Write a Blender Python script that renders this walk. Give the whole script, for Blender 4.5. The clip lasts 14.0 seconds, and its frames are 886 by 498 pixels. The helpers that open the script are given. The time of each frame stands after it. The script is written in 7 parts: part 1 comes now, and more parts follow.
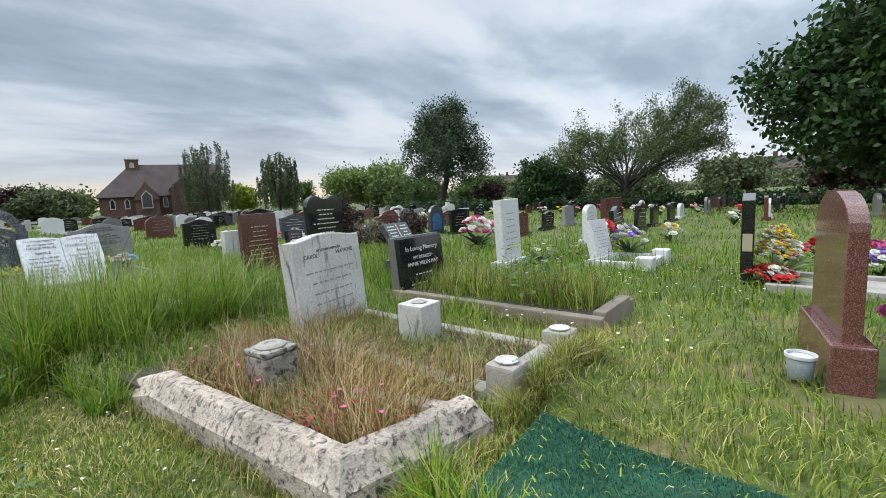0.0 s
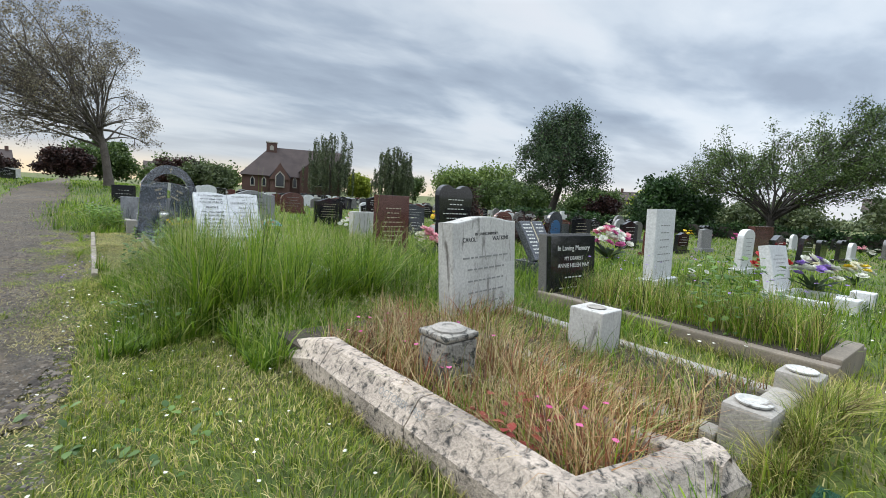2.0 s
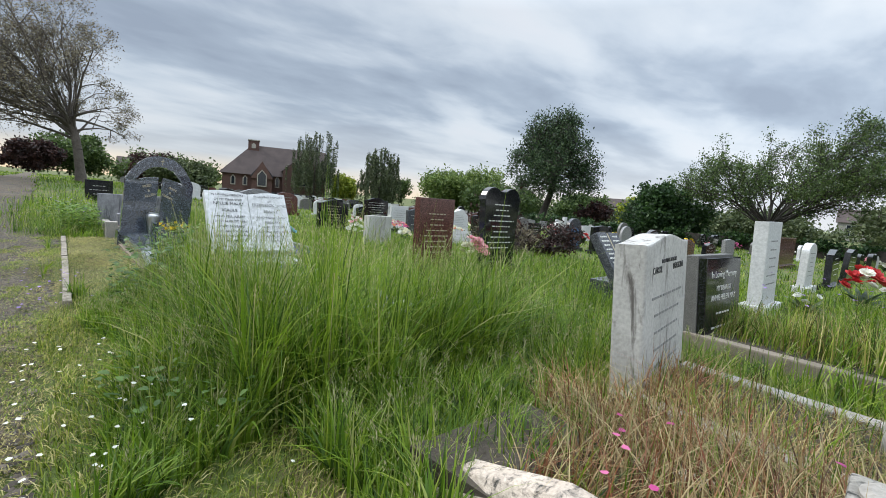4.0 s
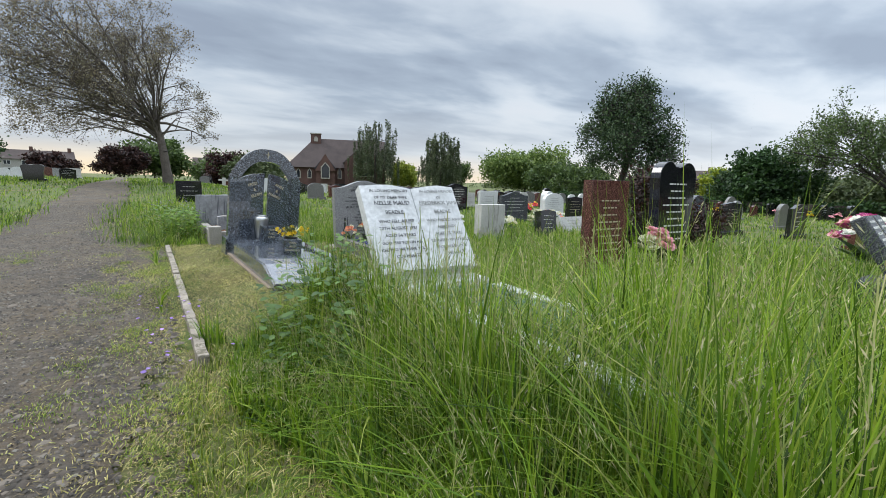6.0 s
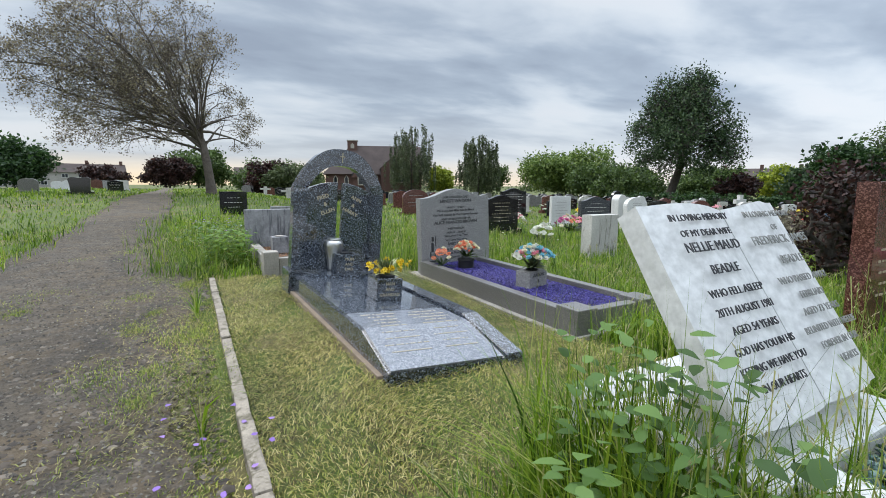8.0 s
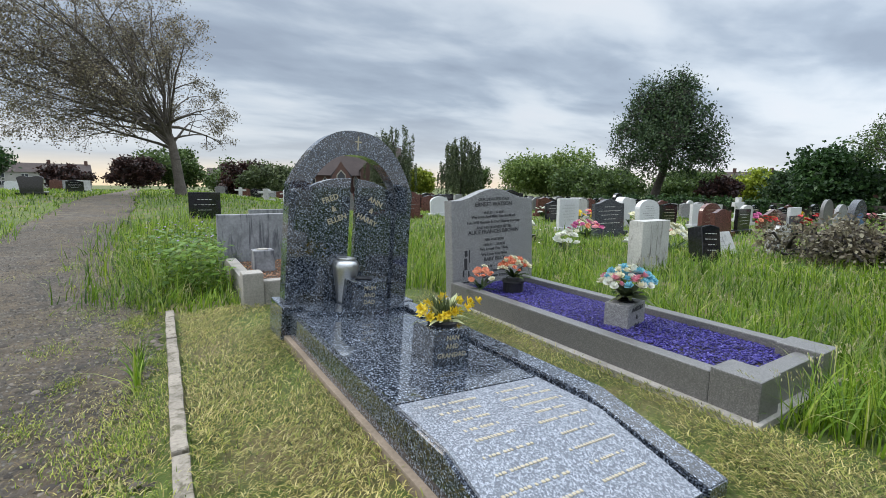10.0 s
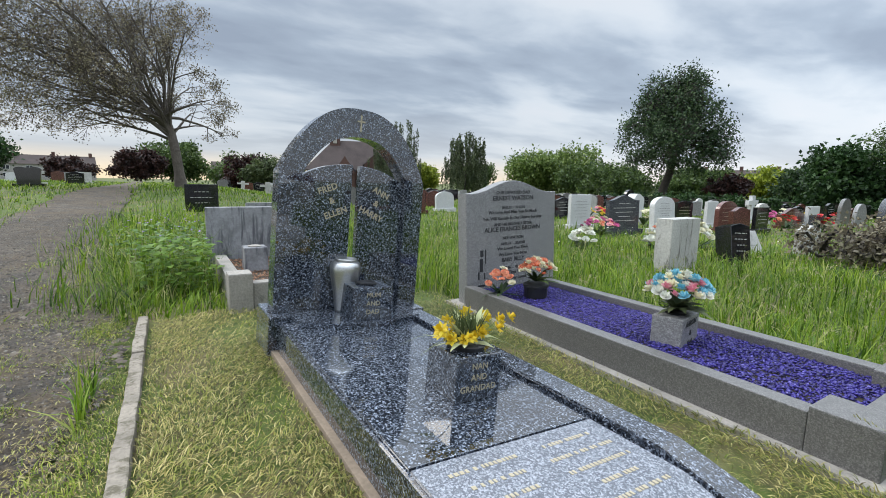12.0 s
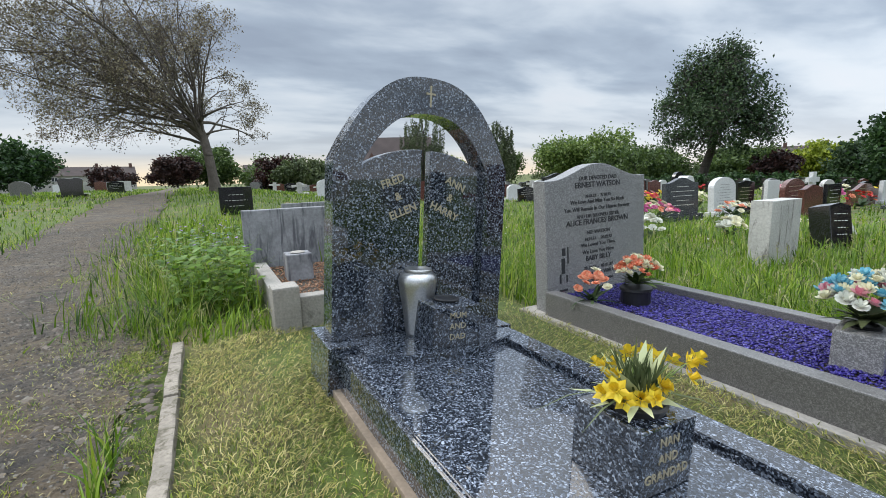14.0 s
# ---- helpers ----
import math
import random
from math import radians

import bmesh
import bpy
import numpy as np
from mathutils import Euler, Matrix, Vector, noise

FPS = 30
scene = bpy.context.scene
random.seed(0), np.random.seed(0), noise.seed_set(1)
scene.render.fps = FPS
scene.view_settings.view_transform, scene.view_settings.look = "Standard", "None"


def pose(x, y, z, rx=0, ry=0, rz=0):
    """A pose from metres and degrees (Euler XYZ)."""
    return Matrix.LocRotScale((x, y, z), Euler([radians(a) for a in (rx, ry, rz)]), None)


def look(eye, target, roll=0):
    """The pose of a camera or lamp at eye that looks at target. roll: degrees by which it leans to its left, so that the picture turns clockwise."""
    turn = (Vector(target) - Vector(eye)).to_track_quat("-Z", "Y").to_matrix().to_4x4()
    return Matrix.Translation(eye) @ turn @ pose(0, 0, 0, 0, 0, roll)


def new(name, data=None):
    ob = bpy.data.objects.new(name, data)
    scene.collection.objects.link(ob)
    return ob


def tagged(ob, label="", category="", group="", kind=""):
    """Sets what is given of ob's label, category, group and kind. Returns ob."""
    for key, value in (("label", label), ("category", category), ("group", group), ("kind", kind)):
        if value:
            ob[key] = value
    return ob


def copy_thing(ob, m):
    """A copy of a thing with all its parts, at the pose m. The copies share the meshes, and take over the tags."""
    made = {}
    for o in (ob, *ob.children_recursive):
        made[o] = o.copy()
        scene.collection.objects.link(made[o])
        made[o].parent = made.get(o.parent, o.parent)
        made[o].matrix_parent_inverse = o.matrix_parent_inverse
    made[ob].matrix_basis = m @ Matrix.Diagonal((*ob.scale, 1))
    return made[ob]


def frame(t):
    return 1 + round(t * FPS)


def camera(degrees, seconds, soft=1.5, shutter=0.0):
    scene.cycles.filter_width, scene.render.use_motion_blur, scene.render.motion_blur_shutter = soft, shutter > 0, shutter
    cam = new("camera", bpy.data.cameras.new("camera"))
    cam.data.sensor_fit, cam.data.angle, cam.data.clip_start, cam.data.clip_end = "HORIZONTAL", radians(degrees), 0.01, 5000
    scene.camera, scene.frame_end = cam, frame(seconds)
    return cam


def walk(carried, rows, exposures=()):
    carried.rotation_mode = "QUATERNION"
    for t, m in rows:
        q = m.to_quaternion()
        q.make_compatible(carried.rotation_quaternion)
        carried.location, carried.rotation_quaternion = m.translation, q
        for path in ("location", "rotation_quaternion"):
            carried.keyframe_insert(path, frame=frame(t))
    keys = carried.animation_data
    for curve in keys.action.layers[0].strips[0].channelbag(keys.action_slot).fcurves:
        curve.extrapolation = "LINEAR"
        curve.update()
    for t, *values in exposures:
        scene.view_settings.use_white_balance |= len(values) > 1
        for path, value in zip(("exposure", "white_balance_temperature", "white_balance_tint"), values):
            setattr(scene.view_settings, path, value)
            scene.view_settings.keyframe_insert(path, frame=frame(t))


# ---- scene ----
cam = camera(89.8, 14.0, soft=0.9)
PATH = [
    (0, (0.325, -1.392, 1.152), (1.859, -0.133, 0.900), -2.79),
    (0.5, (0.329, -1.387, 1.114), (1.816, -0.079, 0.832), -1.12),
    (1, (0.257, -1.277, 1.088), (1.668, 0.110, 0.796), 0.74),
    (1.5, (0.229, -1.061, 1.028), (1.545, 0.419, 0.750), 2.27),
    (2, (0.232, -0.766, 0.995), (1.457, 0.798, 0.761), 3.41),
    (4.5, (0.191, 1.122, 0.942), (1.491, 2.627, 0.729), 4.65),
    (5, (0.186, 1.509, 0.946), (1.445, 3.045, 0.708), 3.63),
    (5.5, (0.062, 1.916, 0.962), (1.245, 3.505, 0.687), 2.48),
    (6, (0.029, 2.370, 0.914), (1.114, 4.023, 0.614), 1.42),
    (6.5, (-0.002, 2.827, 0.927), (0.997, 4.531, 0.615), 0.96),
    (7, (-0.007, 3.275, 0.919), (0.938, 5.011, 0.615), 0.13),
    (7.5, (0.071, 3.745, 0.917), (1.008, 5.488, 0.625), 0.02),
    (8, (0.071, 4.144, 0.931), (1.031, 5.875, 0.648), 0.24),
    (8.5, (0.074, 4.501, 0.897), (1.062, 6.219, 0.628), 0.25),
    (9, (0.136, 4.863, 0.901), (1.150, 6.566, 0.636), -0.03),
    (11.5, (0.252, 5.710, 0.890), (1.318, 7.377, 0.597), 1.21),
    (12, (0.352, 5.777, 0.864), (1.383, 7.466, 0.572), 0.98),
    (12.5, (0.393, 5.925, 0.855), (1.389, 7.634, 0.557), 0.36),
    (13, (0.354, 6.102, 0.844), (1.313, 7.831, 0.539), -0.16),
    (13.5, (0.348, 6.271, 0.846), (1.285, 8.010, 0.531), -0.98),
    (14, (0.370, 6.355, 0.840), (1.286, 8.104, 0.518), -1.79),
]
walk(cam, [(t, look(eye, to, roll)) for t, eye, to, roll in PATH])

# ---- world, sun, exposure ----
scene.view_settings.exposure = 0.84
world = bpy.data.worlds.new("overcast_sky")
scene.world = world
world.use_nodes = True
wt = world.node_tree
wt.nodes.clear()


def wn(kind, **kw):
    n = wt.nodes.new(kind)
    for k, v in kw.items():
        if k == "op":
            n.operation = v
        elif k == "val":
            for i, x in v.items():
                n.inputs[i].default_value = x
    return n


def wl(a, ai, b, bi):
    wt.links.new(a.outputs[ai], b.inputs[bi])


SUN_EL, SUN_AZ = 42, -35
sky = wt.nodes.new("ShaderNodeTexSky")
sky.sky_type = "NISHITA"
sky.sun_disc = False
sky.sun_elevation, sky.sun_rotation = radians(SUN_EL), radians(SUN_AZ)
tc = wn("ShaderNodeTexCoord")
sep = wn("ShaderNodeSeparateXYZ")
wl(tc, "Generated", sep, 0)
zpos = wn("ShaderNodeMath", op="MAXIMUM", val={1: 0.0})
wl(sep, "Z", zpos, 0)
zden = wn("ShaderNodeMath", op="ADD", val={1: 0.13})
wl(zpos, 0, zden, 0)
px = wn("ShaderNodeMath", op="DIVIDE")
py = wn("ShaderNodeMath", op="DIVIDE")
wl(sep, "X", px, 0), wl(zden, 0, px, 1), wl(sep, "Y", py, 0), wl(zden, 0, py, 1)
comb = wn("ShaderNodeCombineXYZ", val={2: 3.7})
wl(px, 0, comb, 0), wl(py, 0, comb, 1)
vrot = wn("ShaderNodeMapping")
vrot.inputs["Rotation"].default_value = (0, 0, radians(38))
vrot.inputs["Scale"].default_value = (0.75, 1.25, 1)
wl(comb, 0, vrot, 0)
n1 = wn("ShaderNodeTexNoise", val={"Scale": 0.85, "Detail": 6.0, "Roughness": 0.46, "Distortion": 0.25})
n2 = wn("ShaderNodeTexNoise", val={"Scale": 3.2, "Detail": 5.0, "Roughness": 0.5, "Distortion": 0.3})
wl(vrot, 0, n1, "Vector"), wl(vrot, 0, n2, "Vector")
nm = wn("ShaderNodeMix", val={0: 0.2})
wl(n1, 0, nm, 2), wl(n2, 0, nm, 3)
ramp = wt.nodes.new("ShaderNodeValToRGB")
cr = ramp.color_ramp
cr.elements[0].position, cr.elements[0].color = 0.36, (0.235, 0.28, 0.35, 1)
cr.elements[1].position, cr.elements[1].color = 0.66, (0.53, 0.56, 0.605, 1)
for pos, col in ((0.44, (0.30, 0.355, 0.43, 1)), (0.51, (0.42, 0.475, 0.54, 1)), (0.58, (0.50, 0.545, 0.595, 1))):
    e = cr.elements.new(pos)
    e.color = col
wl(nm, 0, ramp, 0)
# pale band low down, warm towards the evening side
low = wn("ShaderNodeMapRange", val={1: 0.0, 2: 0.17, 3: 0.85, 4: 0.0})
wl(sep, "Z", low, 0)
warm_h = wn("ShaderNodeMapRange", val={1: 0.008, 2: 0.058, 3: 0.85, 4: 0.0})
wl(sep, "Z", warm_h, 0)
warm_a = wn("ShaderNodeMapRange", val={1: 0.35, 2: 1.0, 3: 0.06, 4: 1.0})
wl(sep, "Y", warm_a, 0)
warm = wn("ShaderNodeMath", op="MULTIPLY")
wl(warm_h, 0, warm, 0), wl(warm_a, 0, warm, 1)
pale = wt.nodes.new("ShaderNodeMix")
pale.data_type = "RGBA"
pale.inputs[7].default_value = (0.515, 0.54, 0.575, 1)
wl(low, 0, pale, 0), wl(ramp, 0, pale, 6)
glow = wt.nodes.new("ShaderNodeMix")
glow.data_type = "RGBA"
glow.inputs[7].default_value = (0.82, 0.65, 0.42, 1)
wl(warm, 0, glow, 0), wl(pale, 2, glow, 6)
# an overcast sky is brighter overhead
zen = wn("ShaderNodeMapRange", val={1: 0.38, 2: 1.0, 3: 1.0, 4: 4.4})
wl(sep, "Z", zen, 0)
bg_cloud = wn("ShaderNodeBackground")
bg_sky = wn("ShaderNodeBackground", val={1: 0.05})
# heavier cloud towards the evening side
heavy = wn("ShaderNodeMapRange", val={1: 0.25, 2: 0.95, 3: 1.0, 4: 0.8})
wl(sep, "Y", heavy, 0)
lift = wn("ShaderNodeMath", op="MULTIPLY")
wl(zen, 0, lift, 0), wl(heavy, 0, lift, 1)
wl(glow, 2, bg_cloud, 0), wl(lift, 0, bg_cloud, 1), wl(sky, 0, bg_sky, 0)
addw = wn("ShaderNodeMixShader", val={0: 0.88})
wl(bg_sky, 0, addw, 1), wl(bg_cloud, 0, addw, 2)
wout = wn("ShaderNodeOutputWorld")
wl(addw, 0, wout, 0)

sun_data = bpy.data.lights.new("sun", "SUN")
sun_data.energy, sun_data.angle, sun_data.color = 1.3, radians(25), (1.0, 0.96, 0.9)
sun = new("sun", sun_data)
sun.matrix_world = look((0, 0, 30), (0 - 30 * math.sin(radians(SUN_AZ)) / math.tan(radians(SUN_EL)), 0 - 30 * math.cos(radians(SUN_AZ)) / math.tan(radians(SUN_EL)), 0))


# ---- materials ----
class Nodes:
    def __init__(self, name):
        self.m = bpy.data.materials.new(name)
        self.m.use_nodes = True
        self.t = self.m.node_tree
        self.t.nodes.clear()
        self.out = self.t.nodes.new("ShaderNodeOutputMaterial")
        self.p = self.t.nodes.new("ShaderNodeBsdfPrincipled")
        self.t.links.new(self.p.outputs[0], self.out.inputs[0])
        self.co = self.t.nodes.new("ShaderNodeTexCoord")

    def add(self, kind, **inputs):
        n = self.t.nodes.new(kind)
        for k, v in inputs.items():
            n.inputs[k].default_value = v
        return n

    def link(self, a, b, sa=0):
        self.t.links.new(a.outputs[sa], b)

    def noise(self, scale, detail=4.0, rough=0.55, dist=0.0, space="Object"):
        n = self.add("ShaderNodeTexNoise", Scale=scale, Detail=detail, Roughness=rough, Distortion=dist)
        self.link(self.co, n.inputs["Vector"], space)
        return n

    def ramp(self, src, stops, sock=0):
        r = self.t.nodes.new("ShaderNodeValToRGB")
        c = r.color_ramp
        while len(c.elements) < len(stops):
            c.elements.new(0.5)
        for e, (pos, col) in zip(c.elements, stops):
            e.position, e.color = pos, (*col, 1)
        self.link(src, r.inputs[0], sock)
        return r

    def mix(self, fac, a, b, mode="MIX"):
        n = self.t.nodes.new("ShaderNodeMix")
        n.data_type, n.blend_type = "RGBA", mode
        for sock, v in ((0, fac), (6, a), (7, b)):
            if isinstance(v, (int, float)):
                n.inputs[sock].default_value = v
            elif isinstance(v, tuple):
                n.inputs[sock].default_value = (*v, 1)
            else:
                self.t.links.new(v, n.inputs[sock])
        return n.outputs[2]

    def color(self, sock):
        self.t.links.new(sock, self.p.inputs["Base Color"])

    def bump(self, src, strength=0.3, distance=0.01):
        b = self.add("ShaderNodeBump", Strength=strength, Distance=distance)
        self.link(src, b.inputs["Height"])
        self.link(b, self.p.inputs["Normal"])

    def set(self, **kw):
        for k, v in kw.items():
            self.p.inputs[k.replace("_", " ")].default_value = v
        return self


def shade(c, f):
    return tuple(min(1.0, x * f) for x in c)


def rough_mat(name, c, spread=0.25, scale=3.0, fine=60.0, rough=0.8, bump=0.25, depth=0.004, stain=None, stain_cut=0.6, metal=0.0, stain_scale=2.3, streak=0.0, soft=0.1):
    n = Nodes(name)
    big, small = n.noise(scale, 5), n.noise(fine, 3)
    a = n.ramp(big, ((0.3, shade(c, 1 - spread)), (0.7, shade(c, 1 + spread))))
    b = n.ramp(small, ((0.3, (0.72, 0.72, 0.72)), (0.7, (1, 1, 1))))
    col = n.mix(1.0, a.outputs[0], b.outputs[0], "MULTIPLY")
    if stain:
        s = n.noise(scale * stain_scale, 8, 0.65, 0.6)
        if streak:
            mp = n.add("ShaderNodeMapping")
            mp.inputs["Scale"].default_value = (1, 1, streak)
            n.link(n.co, mp.inputs[0], "Object")
            n.link(mp, s.inputs["Vector"])
        k = n.ramp(s, ((stain_cut, (0, 0, 0)), (stain_cut + soft, (1, 1, 1))))
        col = n.mix(k.outputs[0], col, stain)
    n.color(col)
    n.bump(small, bump, depth)
    n.set(Roughness=rough, Metallic=metal)
    return n.m


def blade_mat(name, stops, translucent=0.35, rough=0.55, depth=1.0):
    n = Nodes(name)
    stops = tuple((at, shade(c, depth)) for at, c in stops)
    g = n.t.nodes.new("ShaderNodeNewGeometry")
    r = n.ramp(g, stops, "Random Per Island")
    patch = n.noise(0.9, 3)
    k = n.ramp(patch, ((0.32, (0.62, 0.66, 0.6)), (0.68, (1.2, 1.14, 1.0))))
    col = n.mix(1.0, r.outputs[0], k.outputs[0], "MULTIPLY")
    n.color(col)
    n.set(Roughness=rough)
    n.p.inputs["Specular IOR Level"].default_value = 0.35
    tr = n.add("ShaderNodeBsdfTranslucent")
    n.t.links.new(col, tr.inputs[0])
    mx = n.add("ShaderNodeMixShader", Fac=translucent)
    n.link(n.p, mx.inputs[1]), n.link(tr, mx.inputs[2]), n.link(mx, n.out.inputs[0])
    return n.m


def granite_mat(name, dark, mid, light, scale=85.0, rough=0.07, cuts=(0.22, 0.45, 0.6, 0.82), flake=0.0):
    """Speckled stone; flake is how far the light crystals shine like metal."""
    n = Nodes(name)
    v = n.add("ShaderNodeTexVoronoi", Scale=scale, Randomness=1.0)
    warp = n.noise(scale * 0.6, 2)
    add = n.t.nodes.new("ShaderNodeVectorMath")
    add.operation = "MULTIPLY_ADD"
    n.link(warp, add.inputs[0], 1)
    add.inputs[1].default_value = (0.012, 0.012, 0.012)
    n.link(n.co, add.inputs[2], "Object")
    n.link(add, v.inputs["Vector"])
    bw = n.t.nodes.new("ShaderNodeRGBToBW")
    n.link(v, bw.inputs[0], "Color")
    r = n.ramp(bw, ((cuts[0], dark), (cuts[1], shade(mid, 0.55)), (cuts[2], mid), (cuts[3], light)))
    f = n.noise(scale * 3, 3)
    k = n.ramp(f, ((0.35, (0.55, 0.55, 0.58)), (0.65, (1.1, 1.1, 1.1))))
    n.color(n.mix(1.0, r.outputs[0], k.outputs[0], "MULTIPLY"))
    n.set(Roughness=rough)
    n.p.inputs["Specular IOR Level"].default_value = 0.5
    if flake:
        fl = n.ramp(bw, ((cuts[1], (0, 0, 0)), (cuts[2], (flake, flake, flake))))
        n.link(fl, n.p.inputs["Metallic"])
        rg = n.ramp(bw, ((cuts[1], (rough, rough, rough)), (cuts[2], (0.5, 0.5, 0.5))))
        n.link(rg, n.p.inputs["Roughness"])
        n.set(Coat_Weight=0.9, Coat_Roughness=0.015, Coat_IOR=1.6)
    elif rough < 0.1:
        n.set(Coat_Weight=0.18, Coat_Roughness=0.03, Coat_IOR=1.85)
    return n.m


M_BLUE = granite_mat("blue_pearl_granite", (0.007, 0.009, 0.013), (0.075, 0.094, 0.128), (0.5, 0.56, 0.66), 210, 0.05, (0.45, 0.55, 0.69, 0.95), 0.3)
# same stone as the blue granite, paler: sky reflection on the slope put into colour
M_BLUE_SHEEN = granite_mat("sky_sheen_blue_granite", (0.13, 0.14, 0.165), (0.24, 0.26, 0.295), (0.38, 0.4, 0.44), 230, 0.16)
M_FOOT = rough_mat("stained_footing_concrete", (0.24, 0.185, 0.135), 0.2, 5, 70, 0.95, 0.5, 0.004)
M_BLACK = granite_mat("black_granite", (0.006, 0.006, 0.007), (0.014, 0.014, 0.016), (0.035, 0.036, 0.04), 160, 0.09)
M_DGREY = granite_mat("dark_grey_granite", (0.03, 0.033, 0.04), (0.07, 0.075, 0.085), (0.15, 0.155, 0.165), 170, 0.22)
M_REDG = granite_mat("red_granite", (0.10, 0.04, 0.032), (0.17, 0.07, 0.056), (0.27, 0.14, 0.115), 300, 0.10)
M_BROWNG = granite_mat("brown_red_granite", (0.055, 0.02, 0.016), (0.12, 0.045, 0.036), (0.22, 0.1, 0.08), 150, 0.16)
M_LGREY = granite_mat("light_grey_granite", (0.19, 0.188, 0.184), (0.285, 0.282, 0.276), (0.42, 0.415, 0.406), 260, 0.42)
M_MGREY = granite_mat("mid_grey_granite", (0.125, 0.12, 0.112), (0.165, 0.159, 0.149), (0.24, 0.232, 0.218), 330, 0.32)
M_WHITE = rough_mat("white_marble", (0.6, 0.6, 0.597), 0.07, 2.5, 40, 0.45, 0.12, 0.002, (0.46, 0.465, 0.445), 0.62, soft=0.2)
M_OLDWHITE = rough_mat("weathered_white_marble", (0.48, 0.467, 0.438), 0.16, 3.0, 55, 0.8, 0.35, 0.003, (0.11, 0.1, 0.09), 0.55, 0.0, 5.0, 0.2, soft=0.12)
M_CONC = rough_mat("weathered_concrete", (0.33, 0.305, 0.27), 0.22, 4.0, 70, 0.92, 0.6, 0.006, (0.16, 0.15, 0.13), 0.6)
M_EDGE = rough_mat("brown_stained_edging", (0.27, 0.235, 0.19), 0.25, 6.0, 80, 0.95, 0.7, 0.006, (0.11, 0.095, 0.065), 0.5, 0.0, 3.0)
M_KERBA = rough_mat("lichened_kerb_stone", (0.47, 0.395, 0.325), 0.42, 3.5, 85, 0.92, 0.9, 0.008, (0.035, 0.033, 0.03), 0.49, 0.0, 9.0, soft=0.16)
M_GREYKERB = rough_mat("tan_kerb_stone", (0.215, 0.18, 0.14), 0.2, 3.0, 80, 0.85, 0.4, 0.004, (0.1, 0.095, 0.085), 0.62)
M_LICHEN = rough_mat("black_lichened_stone", (0.30, 0.28, 0.245), 0.3, 7.0, 90, 0.95, 0.8, 0.006, (0.03, 0.03, 0.027), 0.47, 0.0, 4.0, soft=0.14)
M_SLATEWALL = rough_mat("streaked_grey_stone", (0.25, 0.25, 0.26), 0.25, 6.0, 50, 0.85, 0.4, 0.004, (0.09, 0.09, 0.1), 0.5, 0.0, 3.0, 0.12)
M_GOLD = Nodes("gilt_letters").set(Base_Color=(0.38, 0.33, 0.23, 1), Roughness=0.55, Metallic=0.2).m
M_PALELET = Nodes("pale_letters").set(Base_Color=(0.55, 0.54, 0.5, 1), Roughness=0.7).m
M_DARKLET = Nodes("dark_letters").set(Base_Color=(0.025, 0.025, 0.028, 1), Roughness=0.6).m
M_FADED = Nodes("faded_letters").set(Base_Color=(0.22, 0.22, 0.21, 1), Roughness=0.9).m
M_STEEL = rough_mat("spun_aluminium", (0.62, 0.62, 0.61), 0.06, 9, 160, 0.3, 0.1, 0.001, metal=0.95)
M_BUCKET = rough_mat("grey_plastic_bucket", (0.2, 0.225, 0.235), 0.1, 6, 80, 0.6, 0.1, 0.001)
M_WHITEPL = rough_mat("white_plastic", (0.58, 0.59, 0.58), 0.06, 8, 90, 0.5, 0.08, 0.001)
M_BLACKPL = rough_mat("black_plastic", (0.015, 0.015, 0.017), 0.2, 8, 90, 0.4, 0.1, 0.001)
M_BRICK = rough_mat("red_brick_wall", (0.115, 0.062, 0.05), 0.22, 0.5, 7, 0.9, 0.4, 0.02)
M_ROOF = rough_mat("brown_tile_roof", (0.075, 0.055, 0.05), 0.2, 0.6, 9, 0.9, 0.5, 0.03)
M_DARKROOF = rough_mat("dark_slate_roof", (0.035, 0.033, 0.038), 0.2, 0.6, 9, 0.8, 0.4, 0.03)
M_RENDER = rough_mat("pale_render_wall", (0.34, 0.325, 0.3), 0.12, 0.5, 6, 0.9, 0.2, 0.01)
M_STONEDRESS = rough_mat("pale_dressed_stone", (0.40, 0.37, 0.32), 0.15, 1.2, 12, 0.9, 0.3, 0.01)
M_PANE = Nodes("dark_window_glass").set(Base_Color=(0.02, 0.024, 0.03, 1), Roughness=0.08).m
M_BARK = rough_mat("grey_brown_bark", (0.12, 0.1, 0.085), 0.3, 4, 18, 0.95, 0.9, 0.03)
M_DBARK = rough_mat("dark_bark", (0.05, 0.043, 0.036), 0.3, 4, 18, 0.95, 0.9, 0.03)
M_TURF = rough_mat("artificial_turf_green", (0.012, 0.085, 0.045), 0.25, 5, 160, 0.8, 0.9, 0.01)
M_SOIL = rough_mat("dark_soil", (0.06, 0.048, 0.035), 0.3, 5, 60, 0.95, 0.8, 0.01)

